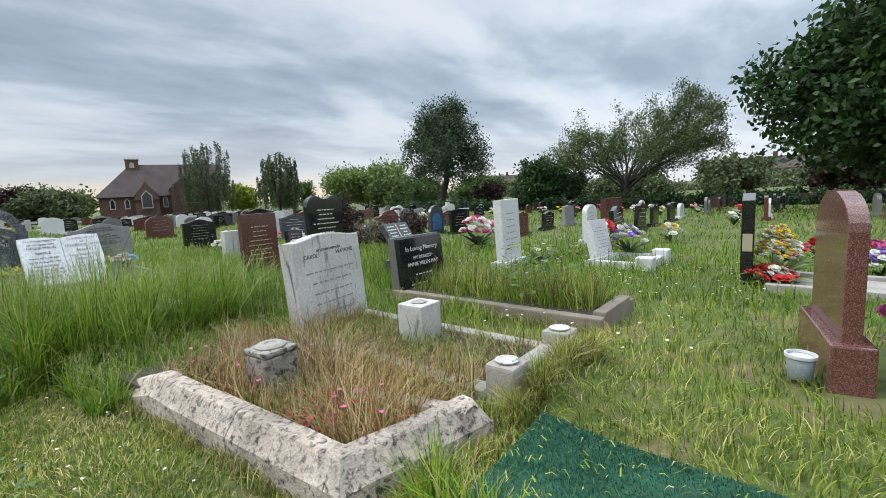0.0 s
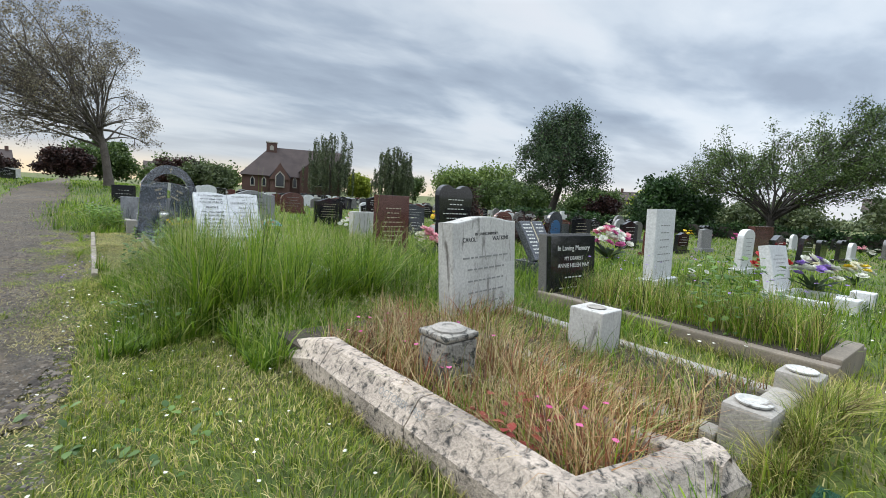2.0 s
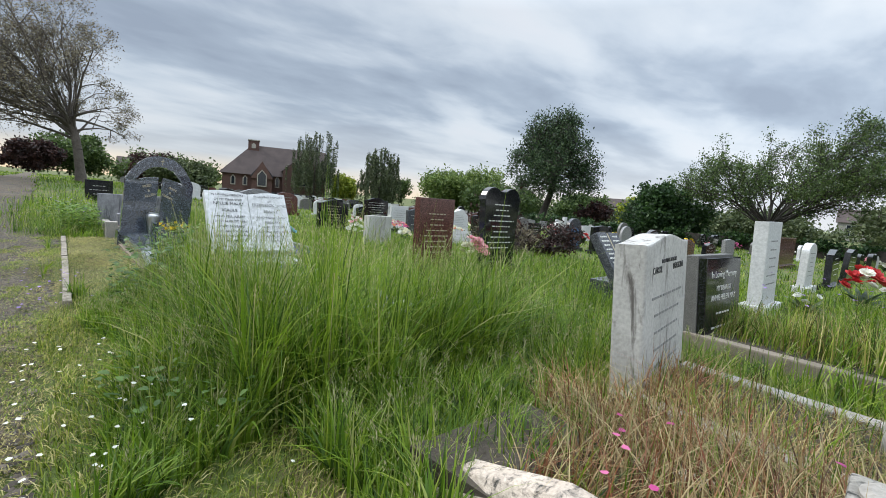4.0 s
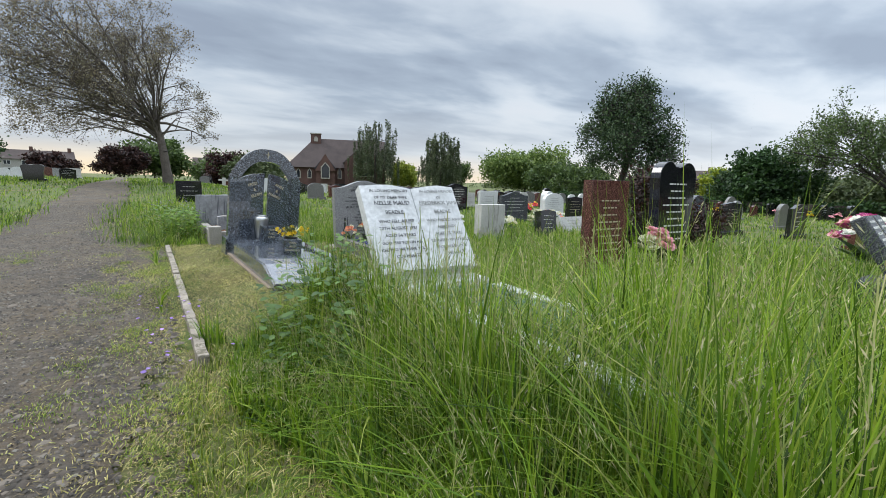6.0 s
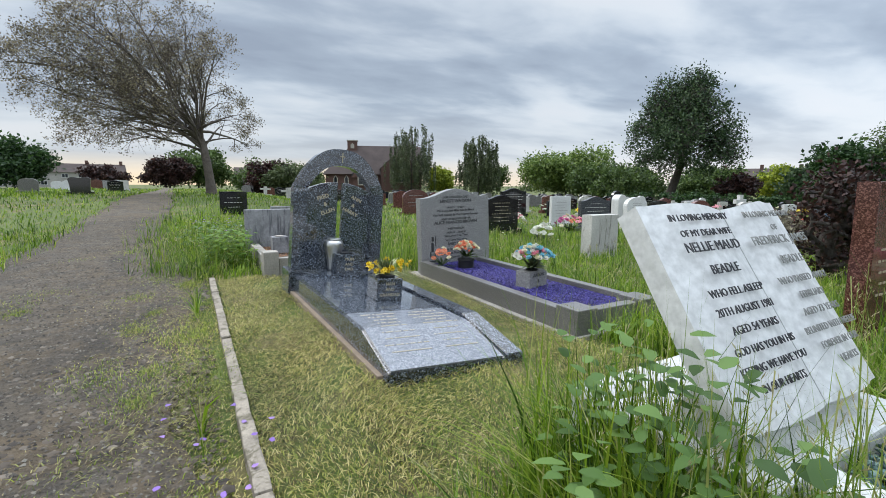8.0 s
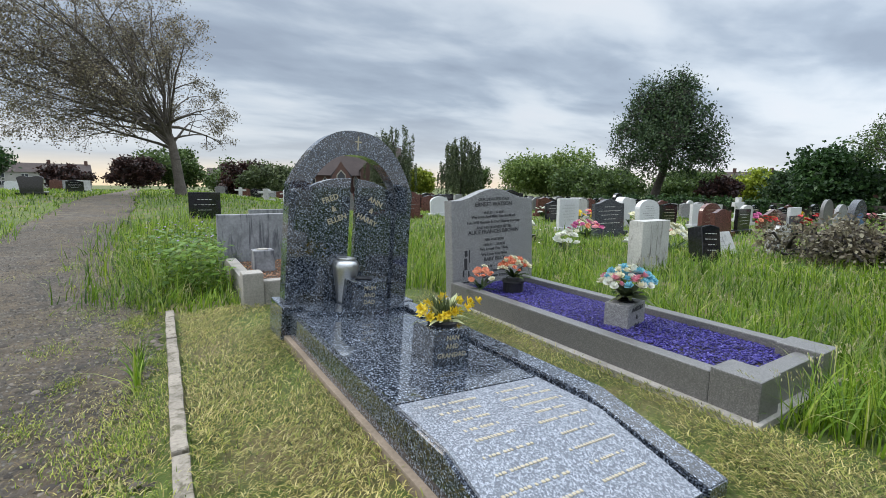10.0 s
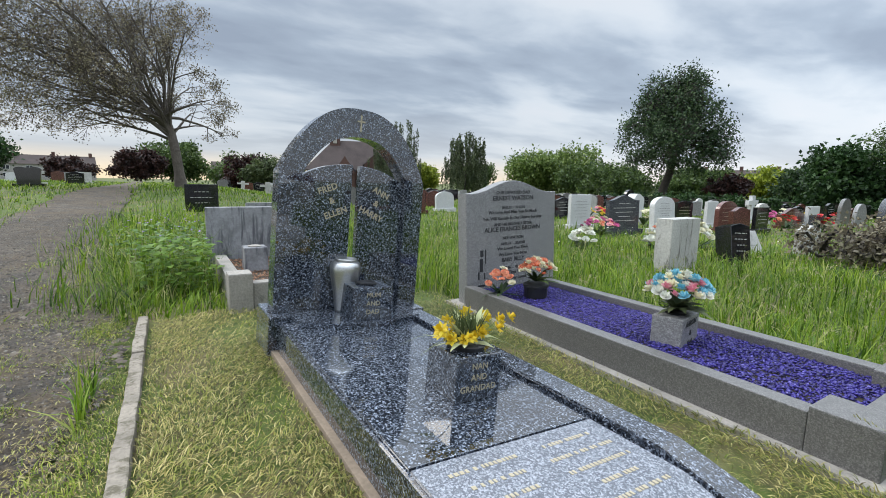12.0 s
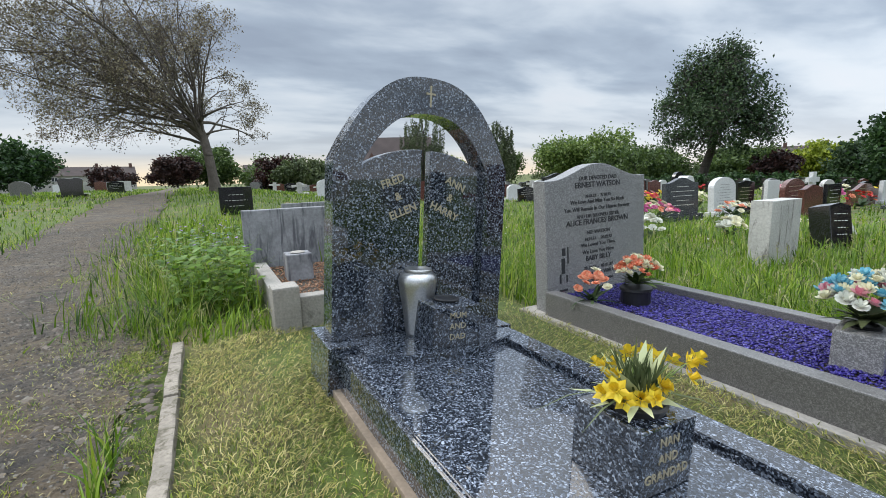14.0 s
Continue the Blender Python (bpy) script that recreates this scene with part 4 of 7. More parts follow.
# ---- the three old graves where the walk begins ----
def old_grave():
    ob = thing("kerbed_grave", pose(0, 0, 0.05), "weathered chamfered stone kerb set with lichen, filled with weeds", "grave")
    prof = [(0.0, -0.08), (0.0, 0.105), (0.012, 0.118), (0.062, 0.192), (0.078, 0.2), (0.14, 0.2), (0.15, 0.19), (0.15, -0.08)]
    fl, fr, bl, br = Vector((1.135, -0.225)), Vector((1.90, -0.345)), Vector((1.02, 1.80)), Vector((1.72, 1.80))

    def drop(p):
        return -0.035 * max(0.0, p.x - 1.1)

    def kerb(a, b, cut_a, cut_b, t0=0.0, t1=1.0, gap=0.003, sunk=0.0):
        full = b - a
        d = full.normalized()
        inward = Vector((-d.y, d.x))
        bm = bmesh.new()
        seg = max(3, int(40 * full.length * (t1 - t0) / 2))
        rings = []
        for i in range(seg + 1):
            t = t0 + (t1 - t0) * i / seg
            ring = []
            for u, z in prof:
                p = a + full * t + inward * u
                if i == 0:
                    p += d * (u * cut_a if t0 == 0 else gap)
                if i == seg:
                    p -= d * (u * cut_b if t1 == 1 else gap)
                wob = 0.0022 * noise.noise((p.x * 9, p.y * 9, z * 14)) + 0.0035 * noise.noise((p.x * 2.5, p.y * 2.5, z * 5))
                ring.append(bm.verts.new((p.x + wob * inward.x, p.y + wob * inward.y, z + wob + drop(p) - 0.3 * max(0.0, p.y - 1.3) - sunk * min(1.0, 3 * (t if t0 == 0 else 1)))))
            rings.append(ring)
        k = len(prof)
        for r0, r1 in zip(rings, rings[1:]):
            for i in range(k):
                bm.faces.new((r0[i], r0[(i + 1) % k], r1[(i + 1) % k], r1[i]))
        bm.faces.new(rings[0]), bm.faces.new(list(reversed(rings[-1])))
        part("kerb", bm, M_KERBA, ob)

    # left side in three stones, foot in one, right side in two
    mitre_l = 1 / math.tan((math.pi - (fl - bl).angle(fr - fl)) / 2)
    mitre_r = 1 / math.tan((math.pi - (fr - fl).angle(br - fr)) / 2)
    kerb(bl, fl, 0, mitre_l, 0.0, 0.30)
    kerb(bl, fl, 0, mitre_l, 0.30, 0.64)
    kerb(bl, fl, 0, mitre_l, 0.64, 1.0)
    kerb(fl, fr, mitre_l, mitre_r)
    kerb(fr, br, mitre_r, 0, 0.0, 0.5, 0.003, 0.07)
    kerb(fr, br, mitre_r, 0, 0.5, 1.0, 0.003, 0.07)
    bm = bmesh.new()
    bm.faces.new([bm.verts.new((x, y, 0.10)) for x, y in ((1.22, -0.1), (1.78, -0.19), (1.63, 1.8), (1.04, 1.8))])
    r = bmesh.ops.extrude_face_region(bm, geom=list(bm.faces))
    bmesh.ops.translate(bm, vec=(0, 0, -0.15), verts=[v for v in r["geom"] if isinstance(v, bmesh.types.BMVert)])
    part("bed", bm, M_SOIL, ob)
    along = (fl - bl).normalized()
    out = Vector((along.y, -along.x))
    up = Vector((-out.x * 0.56, -out.y * 0.56, 0.83))
    nrm = Vector((out.x * 0.83, out.y * 0.83, 0.56))
    at = bl + (fl - bl) * 0.60 - out * 0.03
    rot = Matrix(((along.x, up.x, nrm.x, at.x), (along.y, up.y, nrm.y, at.y), (0, up.z, nrm.z, 0.143), (0, 0, 0, 1)))
    lettering("inscription", ["OCTOBER 1955"], M_FADED, ob, 0.042, rot, depth=0.0008)
    return ob


old_grave()
sv = thing("stone_vase", pose(1.465, 0.73, 0.14, 0, 0, 4), "dark weathered square stone vase with pierced lid", "vase")
part("body", boxed(-0.095, 0.095, -0.09, 0.09, 0, 0.235, 0.012), M_LICHEN, sv)
part("cap", boxed(-0.1, 0.1, -0.095, 0.095, 0.239, 0.268, 0.012), M_LICHEN, sv)
part("lid", lathe([(0.078, 0.269), (0.078, 0.276), (0.06, 0.285), (0.035, 0.285), (0.03, 0.279)], 20), M_CONC, sv)

gb = thing("kerbed_grave", pose(2.11, -0.31, 0.03), "low pale concrete kerb set with dry brown weeds", "grave")
for b in ((0, 0.11, 0.165, 2.0), (0.72, 0.83, 0.165, 2.0), (0.19, 0.64, 0.02, 0.15)):
    bm = boxed(b[0], b[1], b[2], b[3], -0.06, 0.17 if b[2] < 0.1 else 0.105, 0.012)
    part("kerb", bm, M_CONC, gb)
part("bed", boxed(0.11, 0.72, 0.15, 2.0, -0.05, 0.085), M_SOIL, gb)
for cxp in (0.1, 0.73):
    part("corner_post", boxed(cxp - 0.085, cxp + 0.085, -0.01, 0.16, -0.06, 0.245, 0.016), M_CONC, gb, "square concrete corner block")
    part("dish", lathe([(0.05, 0.246), (0.06, 0.25), (0.063, 0.258), (0.052, 0.26), (0.04, 0.252), (0.02, 0.248)], 22, cxp, 0.075), M_OLDWHITE, gb, "white round dish")
cube = thing("block_vase", pose(2.615, 0.62, 0.12, 0, 0, 2), "white marble cube vase on dry weeds", "vase")
part("block", boxed(-0.11, 0.11, 0, 0.22, 0, 0.262, 0.008), M_OLDWHITE, cube)
part("rim", lathe([(0.05, 0.262), (0.058, 0.268), (0.045, 0.272), (0.03, 0.266)], 20, 0, 0.11), M_CONC, cube)

carol = thing("headstone", pose(2.60, 1.735, 0.02, -4, -1.0, 9), "weathered white marble headstone with lead letters and black streaks", "headstone")
co = [(-0.41, 0.0), (0.41, 0.0), (0.41, 0.80)] + [(0.41 - 0.82 * i / 18, 0.80 + 0.055 * (0.5 - 0.5 * math.cos(2 * math.pi * i / 18))) for i in range(1, 18)] + [(-0.41, 0.80)]
part("tablet", prism([(0.94 * a, 0.80 + (b - 0.80) * 0.75 if b > 0.8 else b) for a, b in co], -0.07, 0.08, 0.012), M_OLDWHITE, carol)
lettering("inscription", ["IN LOVING MEMORY", "CAROL               WATKINS"], M_DARKLET, carol, 0.05, pose(0.0, -0.071, 0.70, 90, 0, 0), 1.5, sizes=[0.03, 0.048])
bars(carol, 0.62, 0.44, 0.14, -0.07, M_FADED, 5, random.Random(2))

gc = thing("kerbed_grave", pose(3.52, -0.25, 0.02), "brownish stone kerb set overgrown with grass and weeds", "grave")
for b in ((0, 0.1, 0, 2.2, 0.14), (0.72, 0.82, 0, 2.2, 0.13), (0.1, 0.72, 0, 0.1, 0.17)):
    part("kerb", boxed(b[0], b[1], b[2], b[3], -0.06, b[4], 0.012), M_GREYKERB, gc)
part("bed", boxed(0.1, 0.72, 0.1, 2.2, -0.05, 0.14), M_SOIL, gc)
annie = headstone(3.91, 1.83, 0.70, 0.69, "flat", M_BLACK, "small dark granite tablet with pale lettering, grey at the side", 0.05, -5, 0, 0, 0, None, False)
part("backing", boxed(-0.355, 0.355, 0.027, 0.12, -0.05, 0.69, 0.006), M_MGREY, annie)
lettering("inscription", ["In Loving Memory", "MY DEAREST", "ANNIE HELEN MAY"], M_PALELET, annie, 0.07, pose(0, -0.026, 0.53, 90, 0, 0), 1.35, sizes=[0.07, 0.052, 0.058])
bars(annie, 0.5, 0.2, 0.12, -0.025, M_PALELET, 2, random.Random(4))

turf = sheet("turf_mat", np.linspace(1.42, 2.12, 15), np.linspace(-1.5, -0.47, 21), lambda x, y: gz(x, y) + lumps(x, y) + 0.012 + 0.006 * np.sin(9 * x) * np.sin(7 * y), M_TURF)
tagged(turf, "dark green artificial turf mat lying on the grass", "turf mat")

# ---- red granite headstone seen from its side, with a bucket ----
rg = thing("headstone", pose(3.70, -1.56, 0.03, 0, 0, 9), "polished red granite headstone with round shoulders on a wide base", "headstone")
part("base", boxed(-0.43, 0.43, -0.08, 0.11, -0.08, 0.25, 0.012), M_REDG, rg)
part("tablet", prism([(x, z + 0.25) for x, z in outline("round", 0.74, 0.78)], -0.03, 0.055, 0.006), M_REDG, rg)
bucket = thing("bucket", pose(3.33, -1.405, 0.05), "grey plastic bucket with a white rim", "bucket")
part("body", lathe([(0.053, 0), (0.056, 0.006), (0.067, 0.125), (0.062, 0.127), (0.058, 0.09)], 28), M_BUCKET, bucket, smooth=True)
part("rim", lathe([(0.067, 0.12), (0.074, 0.124), (0.074, 0.14), (0.064, 0.14), (0.062, 0.124)], 28), M_WHITEPL, bucket)
bv = thing("flower_pot", pose(3.5, -1.86, 0.05), "grey metal pot at the foot of the red headstone", "pot")
part("body", lathe([(0.08, 0), (0.085, 0.01), (0.09, 0.17), (0.08, 0.17)], 20), M_BUCKET, bv)
bouquet(pose(3.5, -1.86, 0.23), "white, yellow and violet artificial flowers", ["white", "violet", "white", "yellow", "magenta", "red"], 24, 0.16, 0.3, 0.045, 41, "dark", 26)
dk = headstone(6.35, -0.9, 0.62, 0.98, "peon", M_BLACK, "black granite headstone with a gold figure on its narrow side", 0.12, 0, 0, 4, 0, None, False)
part("panel", boxed(-0.312, -0.309, -0.045, 0.045, 0.36, 0.55), M_GOLD, dk, "gold panel")
bouquet(pose(6.3, -1.17, 0.05), "large heap of yellow, white and cream artificial flowers", ["white", "yellow", "cream", "yellow", "white"], 150, 0.24, 0.52, 0.034, 42, "lime", 26)
bouquet(pose(6.12, -1.15, 0.02), "red and peach flowers at the grave's foot", ["red", "peach", "red", "white"], 34, 0.28, 0.17, 0.055, 43, "dark", 22)
for rx, ry, cols_, sd_, lab_ in ((8.1, -1.2, ["red", "white"], 44, "red and white artificial roses in a row"), (8.4, -1.6, ["red", "magenta", "red"], 45, "red and magenta artificial roses in a row"), (8.3, -2.1, ["red", "magenta"], 46, "deep red artificial roses in a row"), (7.0, -2.1, ["violet", "white", "violet"], 47, "violet and white artificial flowers by the kerb")):
    bouquet(pose(rx, ry, G(rx, ry)), lab_, cols_, 26, 0.26, 0.3, 0.055, sd_, "dark", 26)
gr = thing("kerbed_grave", pose(5.75, -3.4, 0.0), "grave bed of pale gravel with stone kerbs", "grave")
for b in ((0, 0.1, 0, 2.3), (0.8, 0.9, 0, 2.3), (0.1, 0.8, 0, 0.1)):
    part("kerb", boxed(b[0], b[1], b[2], b[3], -0.15, 0.08, 0.01), M_CONC, gr)
part("bed", boxed(0.1, 0.8, 0.1, 2.3, -0.12, 0.04), M_CONC, gr)


# ---- other headstones, nearest first ----
def stone_label(col, shape, extra=""):
    return (col + " headstone with " + shape + " " + extra).strip()


headstone(3.88, 5.24, 0.58, 0.965, "flat", M_BROWNG, "brown-red granite headstone with faded gilt lettering, standing in long grass", 0.11, -1, 0, 0, 8, M_GOLD)
headstone(5.18, 5.32, 0.76, 1.20, "heart", M_BLACK, "black granite heart-shaped headstone with pale lettering", 0.12, 0, 0, 0, 9, M_PALELET)
bouquet(pose(4.42, 5.0, 0.02), "pink and cream flowers in a dark pot", ["pink", "cream", "pink"], 16, 0.2, 0.42, 0.07, 51, "green", 20)
headstone(5.11, 8.6, 0.56, 0.53, "flat", M_OLDWHITE, "plain streaked white stone tablet in long grass", 0.18, 0, 0, 2, 0, None, False)
headstone(6.70, 8.75, 0.38, 0.40, "peon", M_BLACK, "small black granite headstone with carved flowers", 0.22, -10, 3, -8, 4, M_PALELET, False)
headstone(5.62, 11.7, 0.86, 0.74, "ogee", M_BLACK, "black granite headstone with gilt carving", 0.1, 0, 0, 0, 6, M_GOLD)
headstone(10.7, 17.8, 1.2, 0.84, "ogee", M_BLACK, "wide black granite headstone with carved panel", 0.1, 0, 0, 0, 6, M_PALELET)
headstone(6.9, 18.5, 0.98, 0.78, "round", M_BROWNG, "rust-brown rounded headstone in long grass", 0.12, 0, 0, 0, 4, M_FADED)
headstone(8.92, 13.4, 0.70, 0.65, "flat", M_WHITE, "white marble headstone with straight top", 0.1, 0, 0, 0, 6, M_FADED)
headstone(8.85, 12.1, 1.02, 0.67, "ogee", M_DGREY, "dark grey granite headstone with carved branch", 0.1, -2, 0, 0, 5, M_PALELET)
headstone(10.8, 12.4, 0.84, 0.63, "round", M_WHITE, "white marble rounded headstone with rows of lettering", 0.14, -3, 0, 0, 8, M_FADED)
headstone(12.0, 12.6, 0.72, 0.52, "peon", M_BLACK, "black granite headstone with gilt lettering", 0.1, 0, 0, 0, 5, M_GOLD)
headstone(13.4, 12.2, 0.98, 0.52, "round", M_REDG, "red granite headstone with round top", 0.12, 0, 0, 0, 4, M_GOLD)
headstone(14.9, 13.4, 0.62, 0.44, "flat", M_WHITE, "white marble headstone, plain", 0.1, 0, 0, 0, 0)
headstone(14.2, 11.7, 0.7, 0.36, "flat", M_BLACK, "low black granite headstone with lettering", 0.1, 0, 0, 0, 4, M_PALELET)
headstone(20.8, 14.9, 0.78, 0.58, "cross", M_WHITE, "white marble cross on a base", 0.14, 0, 0, 0, 0)
headstone(18.2, 13.4, 0.78, 0.36, "round", M_OLDWHITE, "weathered white headstone with round top", 0.12, 0, 0, 0, 3, M_FADED)
headstone(17.4, 12.2, 1.75, 0.27, "ogee", M_BROWNG, "wide brown-red granite headstone", 0.12, 0, 0, 0, 3, M_GOLD)
headstone(18.4, 12.0, 0.86, 0.32, "flat", M_WHITE, "white marble headstone with straight top", 0.1, 0, 0, 0, 0)
headstone(16.4, 11.2, 0.75, 0.14, "flat", M_DGREY, "low dark grey granite headstone", 0.1, 0, 0, 0, 0)
headstone(22.4, 12.4, 1.0, 0.55, "gothic", M_MGREY, "grey pointed headstone leaning slightly", 0.12, 0, 4, 0, 0)
headstone(21.2, 11.6, 1.0, 0.40, "gothic", M_LGREY, "light grey pointed headstone leaning slightly", 0.12, 0, 3, 0, 0)
headstone(8.05, 9.2, 0.8, 0.20, "flat", M_OLDWHITE, "low white marble tablet with worn lettering", 0.12, -25, 0, 0, 3, M_FADED, False)
headstone(9.2, 8.85, 0.6, 0.29, "ogee", M_OLDWHITE, "small weathered white headstone", 0.14, 0, 0, 0, 0, None, False)
headstone(13.0, 14.8, 0.42, 0.64, "gothic", M_WHITE, "narrow white pointed headstone", 0.3, 0, 0, 0, 0)
headstone(13.7, 15.6, 0.45, 0.76, "gothic", M_BLACK, "narrow black pointed headstone", 0.12, 0, 6, 0, 0)
headstone(14.8, 18.1, 0.65, 0.5, "round", M_OLDWHITE, "small white rounded headstone", 0.1, 0, 0, 0, 0)
blue_stone = headstone(12.3, 8.7, 0.72, 0.72, "gothic", M_DGREY, "dark grey pointed headstone with a blue panel", 0.12, 0, 0, 0, 0)
part("panel", prism([(x * 0.7, 0.16 + z * 0.72) for x, z in outline("gothic", 0.72, 0.8)], -0.066, -0.059), rough_mat("blue_enamel", (0.05, 0.13, 0.26), 0.15, 5, 60, 0.4, 0.1, 0.001), blue_stone, "blue arched panel")
headstone(12.9, 8.1, 1.05, 0.56, "peon", M_BLACK, "black granite headstone with gilt lettering", 0.1, 0, 0, 0, 5, M_GOLD)
headstone(14.0, 7.0, 0.95, 0.55, "ogee", M_BLACK, "black granite headstone with wavy top", 0.1, 0, 0, 0, 4, M_PALELET)
headstone(10.75, 2.6, 0.62, 0.70, "round", M_WHITE, "white marble rounded headstone with lettering", 0.12, 0, 0, 0, 6, M_FADED)
headstone(6.30, 2.17, 0.52, 1.0, "flat", M_WHITE, "tall white marble headstone with carved flowers", 0.14, -2, -1, 0, 6, M_FADED)
bouquet(pose(6.75, 1.85, -0.05), "silvery artificial plant in a dark pot", ["white", "white"], 5, 0.2, 0.3, 0.04, 52, "grey", 60)
bouquet(pose(8.6, 4.35, -0.1), "large pink and magenta flower arrangement in a green pot", ["magenta", "pink", "magenta", "white"], 34, 0.48, 0.62, 0.1, 53, "dark", 26)
headstone(7.0, 0.95, 0.66, 0.64, "flat", M_WHITE, "white marble book headstone leaning back on white kerbs", 0.12, -14, 2, 0, 7, M_FADED)
gj = thing("kerbed_grave", pose(6.55, -1.0, -0.06), "white marble kerb set with corner blocks", "grave")
for b in ((0, 0.1, 0, 1.9), (0.85, 0.95, 0, 1.9), (0.1, 0.85, 0, 0.1)):
    part("kerb", boxed(b[0], b[1], b[2] + 1.2, b[3] + 0.02 if b[3] > 1 else b[3] + 1.2, -0.08, 0.14, 0.01), M_WHITE, gj)
for cxp in (0.05, 0.9):
    part("corner_post", boxed(cxp - 0.11, cxp + 0.11, 1.14, 1.36, -0.08, 0.22, 0.012), M_WHITE, gj)
bouquet(pose(7.55, 0.75, 0.05), "white and mauve artificial flowers", ["white", "white", "violet", "cream"], 24, 0.28, 0.42, 0.07, 54, "dark", 22)
bouquet(pose(10.8, 0.85, -0.15), "cream flowers in a dark vase", ["cream", "white", "yellow"], 14, 0.26, 0.38, 0.08, 55, "dark", 18)
bouquet(pose(8.9, 1.6, -0.1), "red and white artificial flowers", ["red", "white", "red"], 16, 0.3, 0.5, 0.085, 56, "dark", 18)
headstone(18.3, 4.6, 1.9, 0.62, "flat", M_BROWNG, "broad brown-red granite slab headstone", 0.2, 0, 0, 0, 0)


def leaning_book():
    ob = thing("headstone", pose(5.22, 3.26, G(5.2, 3.2) + 0.02, 0, 0, 3), "dark open book headstone leaning back, yellow strip between pages", "headstone")
    part("base", boxed(-0.28, 0.28, -0.06, 0.3, -0.08, 0.2, 0.01), M_DGREY, ob)
    back = pose(0, 0.0, 0.2, -33, 0, 0)
    for sg in (-1, 1):
        x0, x1 = sorted((sg * 0.018, sg * 0.26))
        bm = boxed(x0, x1, -0.05, 0.06, 0.0, 0.62, 0.012)
        bm.transform(back)
        page = part("page", bm, M_DGREY, ob)
        rng_, bm = random.Random(70 + sg), bmesh.new()
        for k in range(9):
            z, half = 0.55 - 0.056 * k, rng_.uniform(0.05, 0.095)
            x = -half
            while x < half:
                L = rng_.uniform(0.02, 0.05)
                box(bm, sg * 0.139 + x, sg * 0.139 + min(x + L, half), -0.0525, -0.046, z, z + 0.02)
                x += L + 0.012
        bm.transform(back)
        tagged(part("inscription", bm, M_PALELET, ob, "rows of pale lettering"), kind="stuff")
    bm = boxed(-0.016, 0.016, -0.045, 0.05, 0.01, 0.61, 0.004)
    bm.transform(back)
    part("spine", bm, M_GOLD, ob, "yellow strip between the pages")
    return ob


leaning_book()
# flowers among the rows
for fx, fy, fz, cols, nn, sp, hh, sd, lab in (
        (7.75, 11.8, -0.14, ["magenta", "pink", "cream", "peach"], 26, 0.42, 0.36, 61, "mixed pink and cream artificial flowers"),
        (7.0, 12.9, -0.12, ["pink", "white"], 14, 0.25, 0.36, 62, "pink and white flowers beside a headstone"),
        (9.9, 11.6, -0.18, ["cream", "peach", "white"], 24, 0.4, 0.3, 63, "cream artificial flowers by a headstone"),
        (5.55, 10.3, -0.1, ["white"], 12, 0.2, 0.3, 64, "white lilies standing in long grass"),
        (6.7, 9.9, -0.1, ["white", "cream"], 12, 0.2, 0.24, 65, "pale faded flowers in the grass"),
        (7.3, 9.6, -0.12, ["cream", "white", "cream"], 20, 0.24, 0.42, 66, "cream flowers in a green box"),
        (15.6, 11.6, -0.3, ["red", "peach"], 16, 0.38, 0.4, 67, "red flowers beside a headstone")):
    bouquet(pose(fx, fy, fz), lab, cols, nn, sp, hh, 0.065, sd, "dark", 20)

# ---- grey stone, low kerb and dark box stone beside the path ----
gw = thing("headstone", pose(1.0, 10.42, 0.0), "wide low grey headstone with dark streaks", "headstone")
part("tablet", prism(outline("flat", 0.78, 0.61), -0.05, 0.05, 0.01), M_SLATEWALL, gw)
lk = thing("kerbed_grave", pose(0.64, 8.95, 0.0), "low concrete kerb set with corner block and brown gravel", "grave")
part("corner_post", boxed(0, 0.15, 0, 0.16, -0.05, 0.245, 0.012), M_CONC, lk, "square concrete corner block")
for b in ((0.152, 0.75, 0.03, 0.13), (0.02, 0.12, 0.162, 1.4)):
    part("kerb", boxed(b[0], b[1], b[2], b[3], -0.05, 0.17, 0.01), M_CONC, lk)
part("bed", boxed(0.12, 0.75, 0.13, 1.4, -0.04, 0.12), M_SOIL, lk)
pb = thing("block_vase", pose(0.92, 9.72, 0.12), "square concrete block vase on brown gravel", "vase")
part("block", boxed(-0.09, 0.09, -0.09, 0.09, 0, 0.2, 0.01), M_SLATEWALL, pb)
part("rim", lathe([(0.05, 0.2), (0.055, 0.206), (0.04, 0.21)], 16), M_CONC, pb)
shards("grave_gravel", 0.77, 1.38, 9.1, 10.3, 0.125, 1400, 0.016, chip_mat("brown_gravel", ((0, (0.16, 0.07, 0.035)), (1, (0.36, 0.2, 0.12))), 0.9), "brown gravel in the low kerb set", "gravel", 24)
headstone(0.9, 16.5, 0.62, 0.76, "flat", M_BLACK, "low black granite box headstone with pale writing", 0.25, 0, 0, 0, 3, M_PALELET, False)
headstone(1.75, 13.6, 0.75, 0.5, "flat", M_SLATEWALL, "low pale grey stone in the grass", 0.1, 0, 0, 0, 0, None, False)

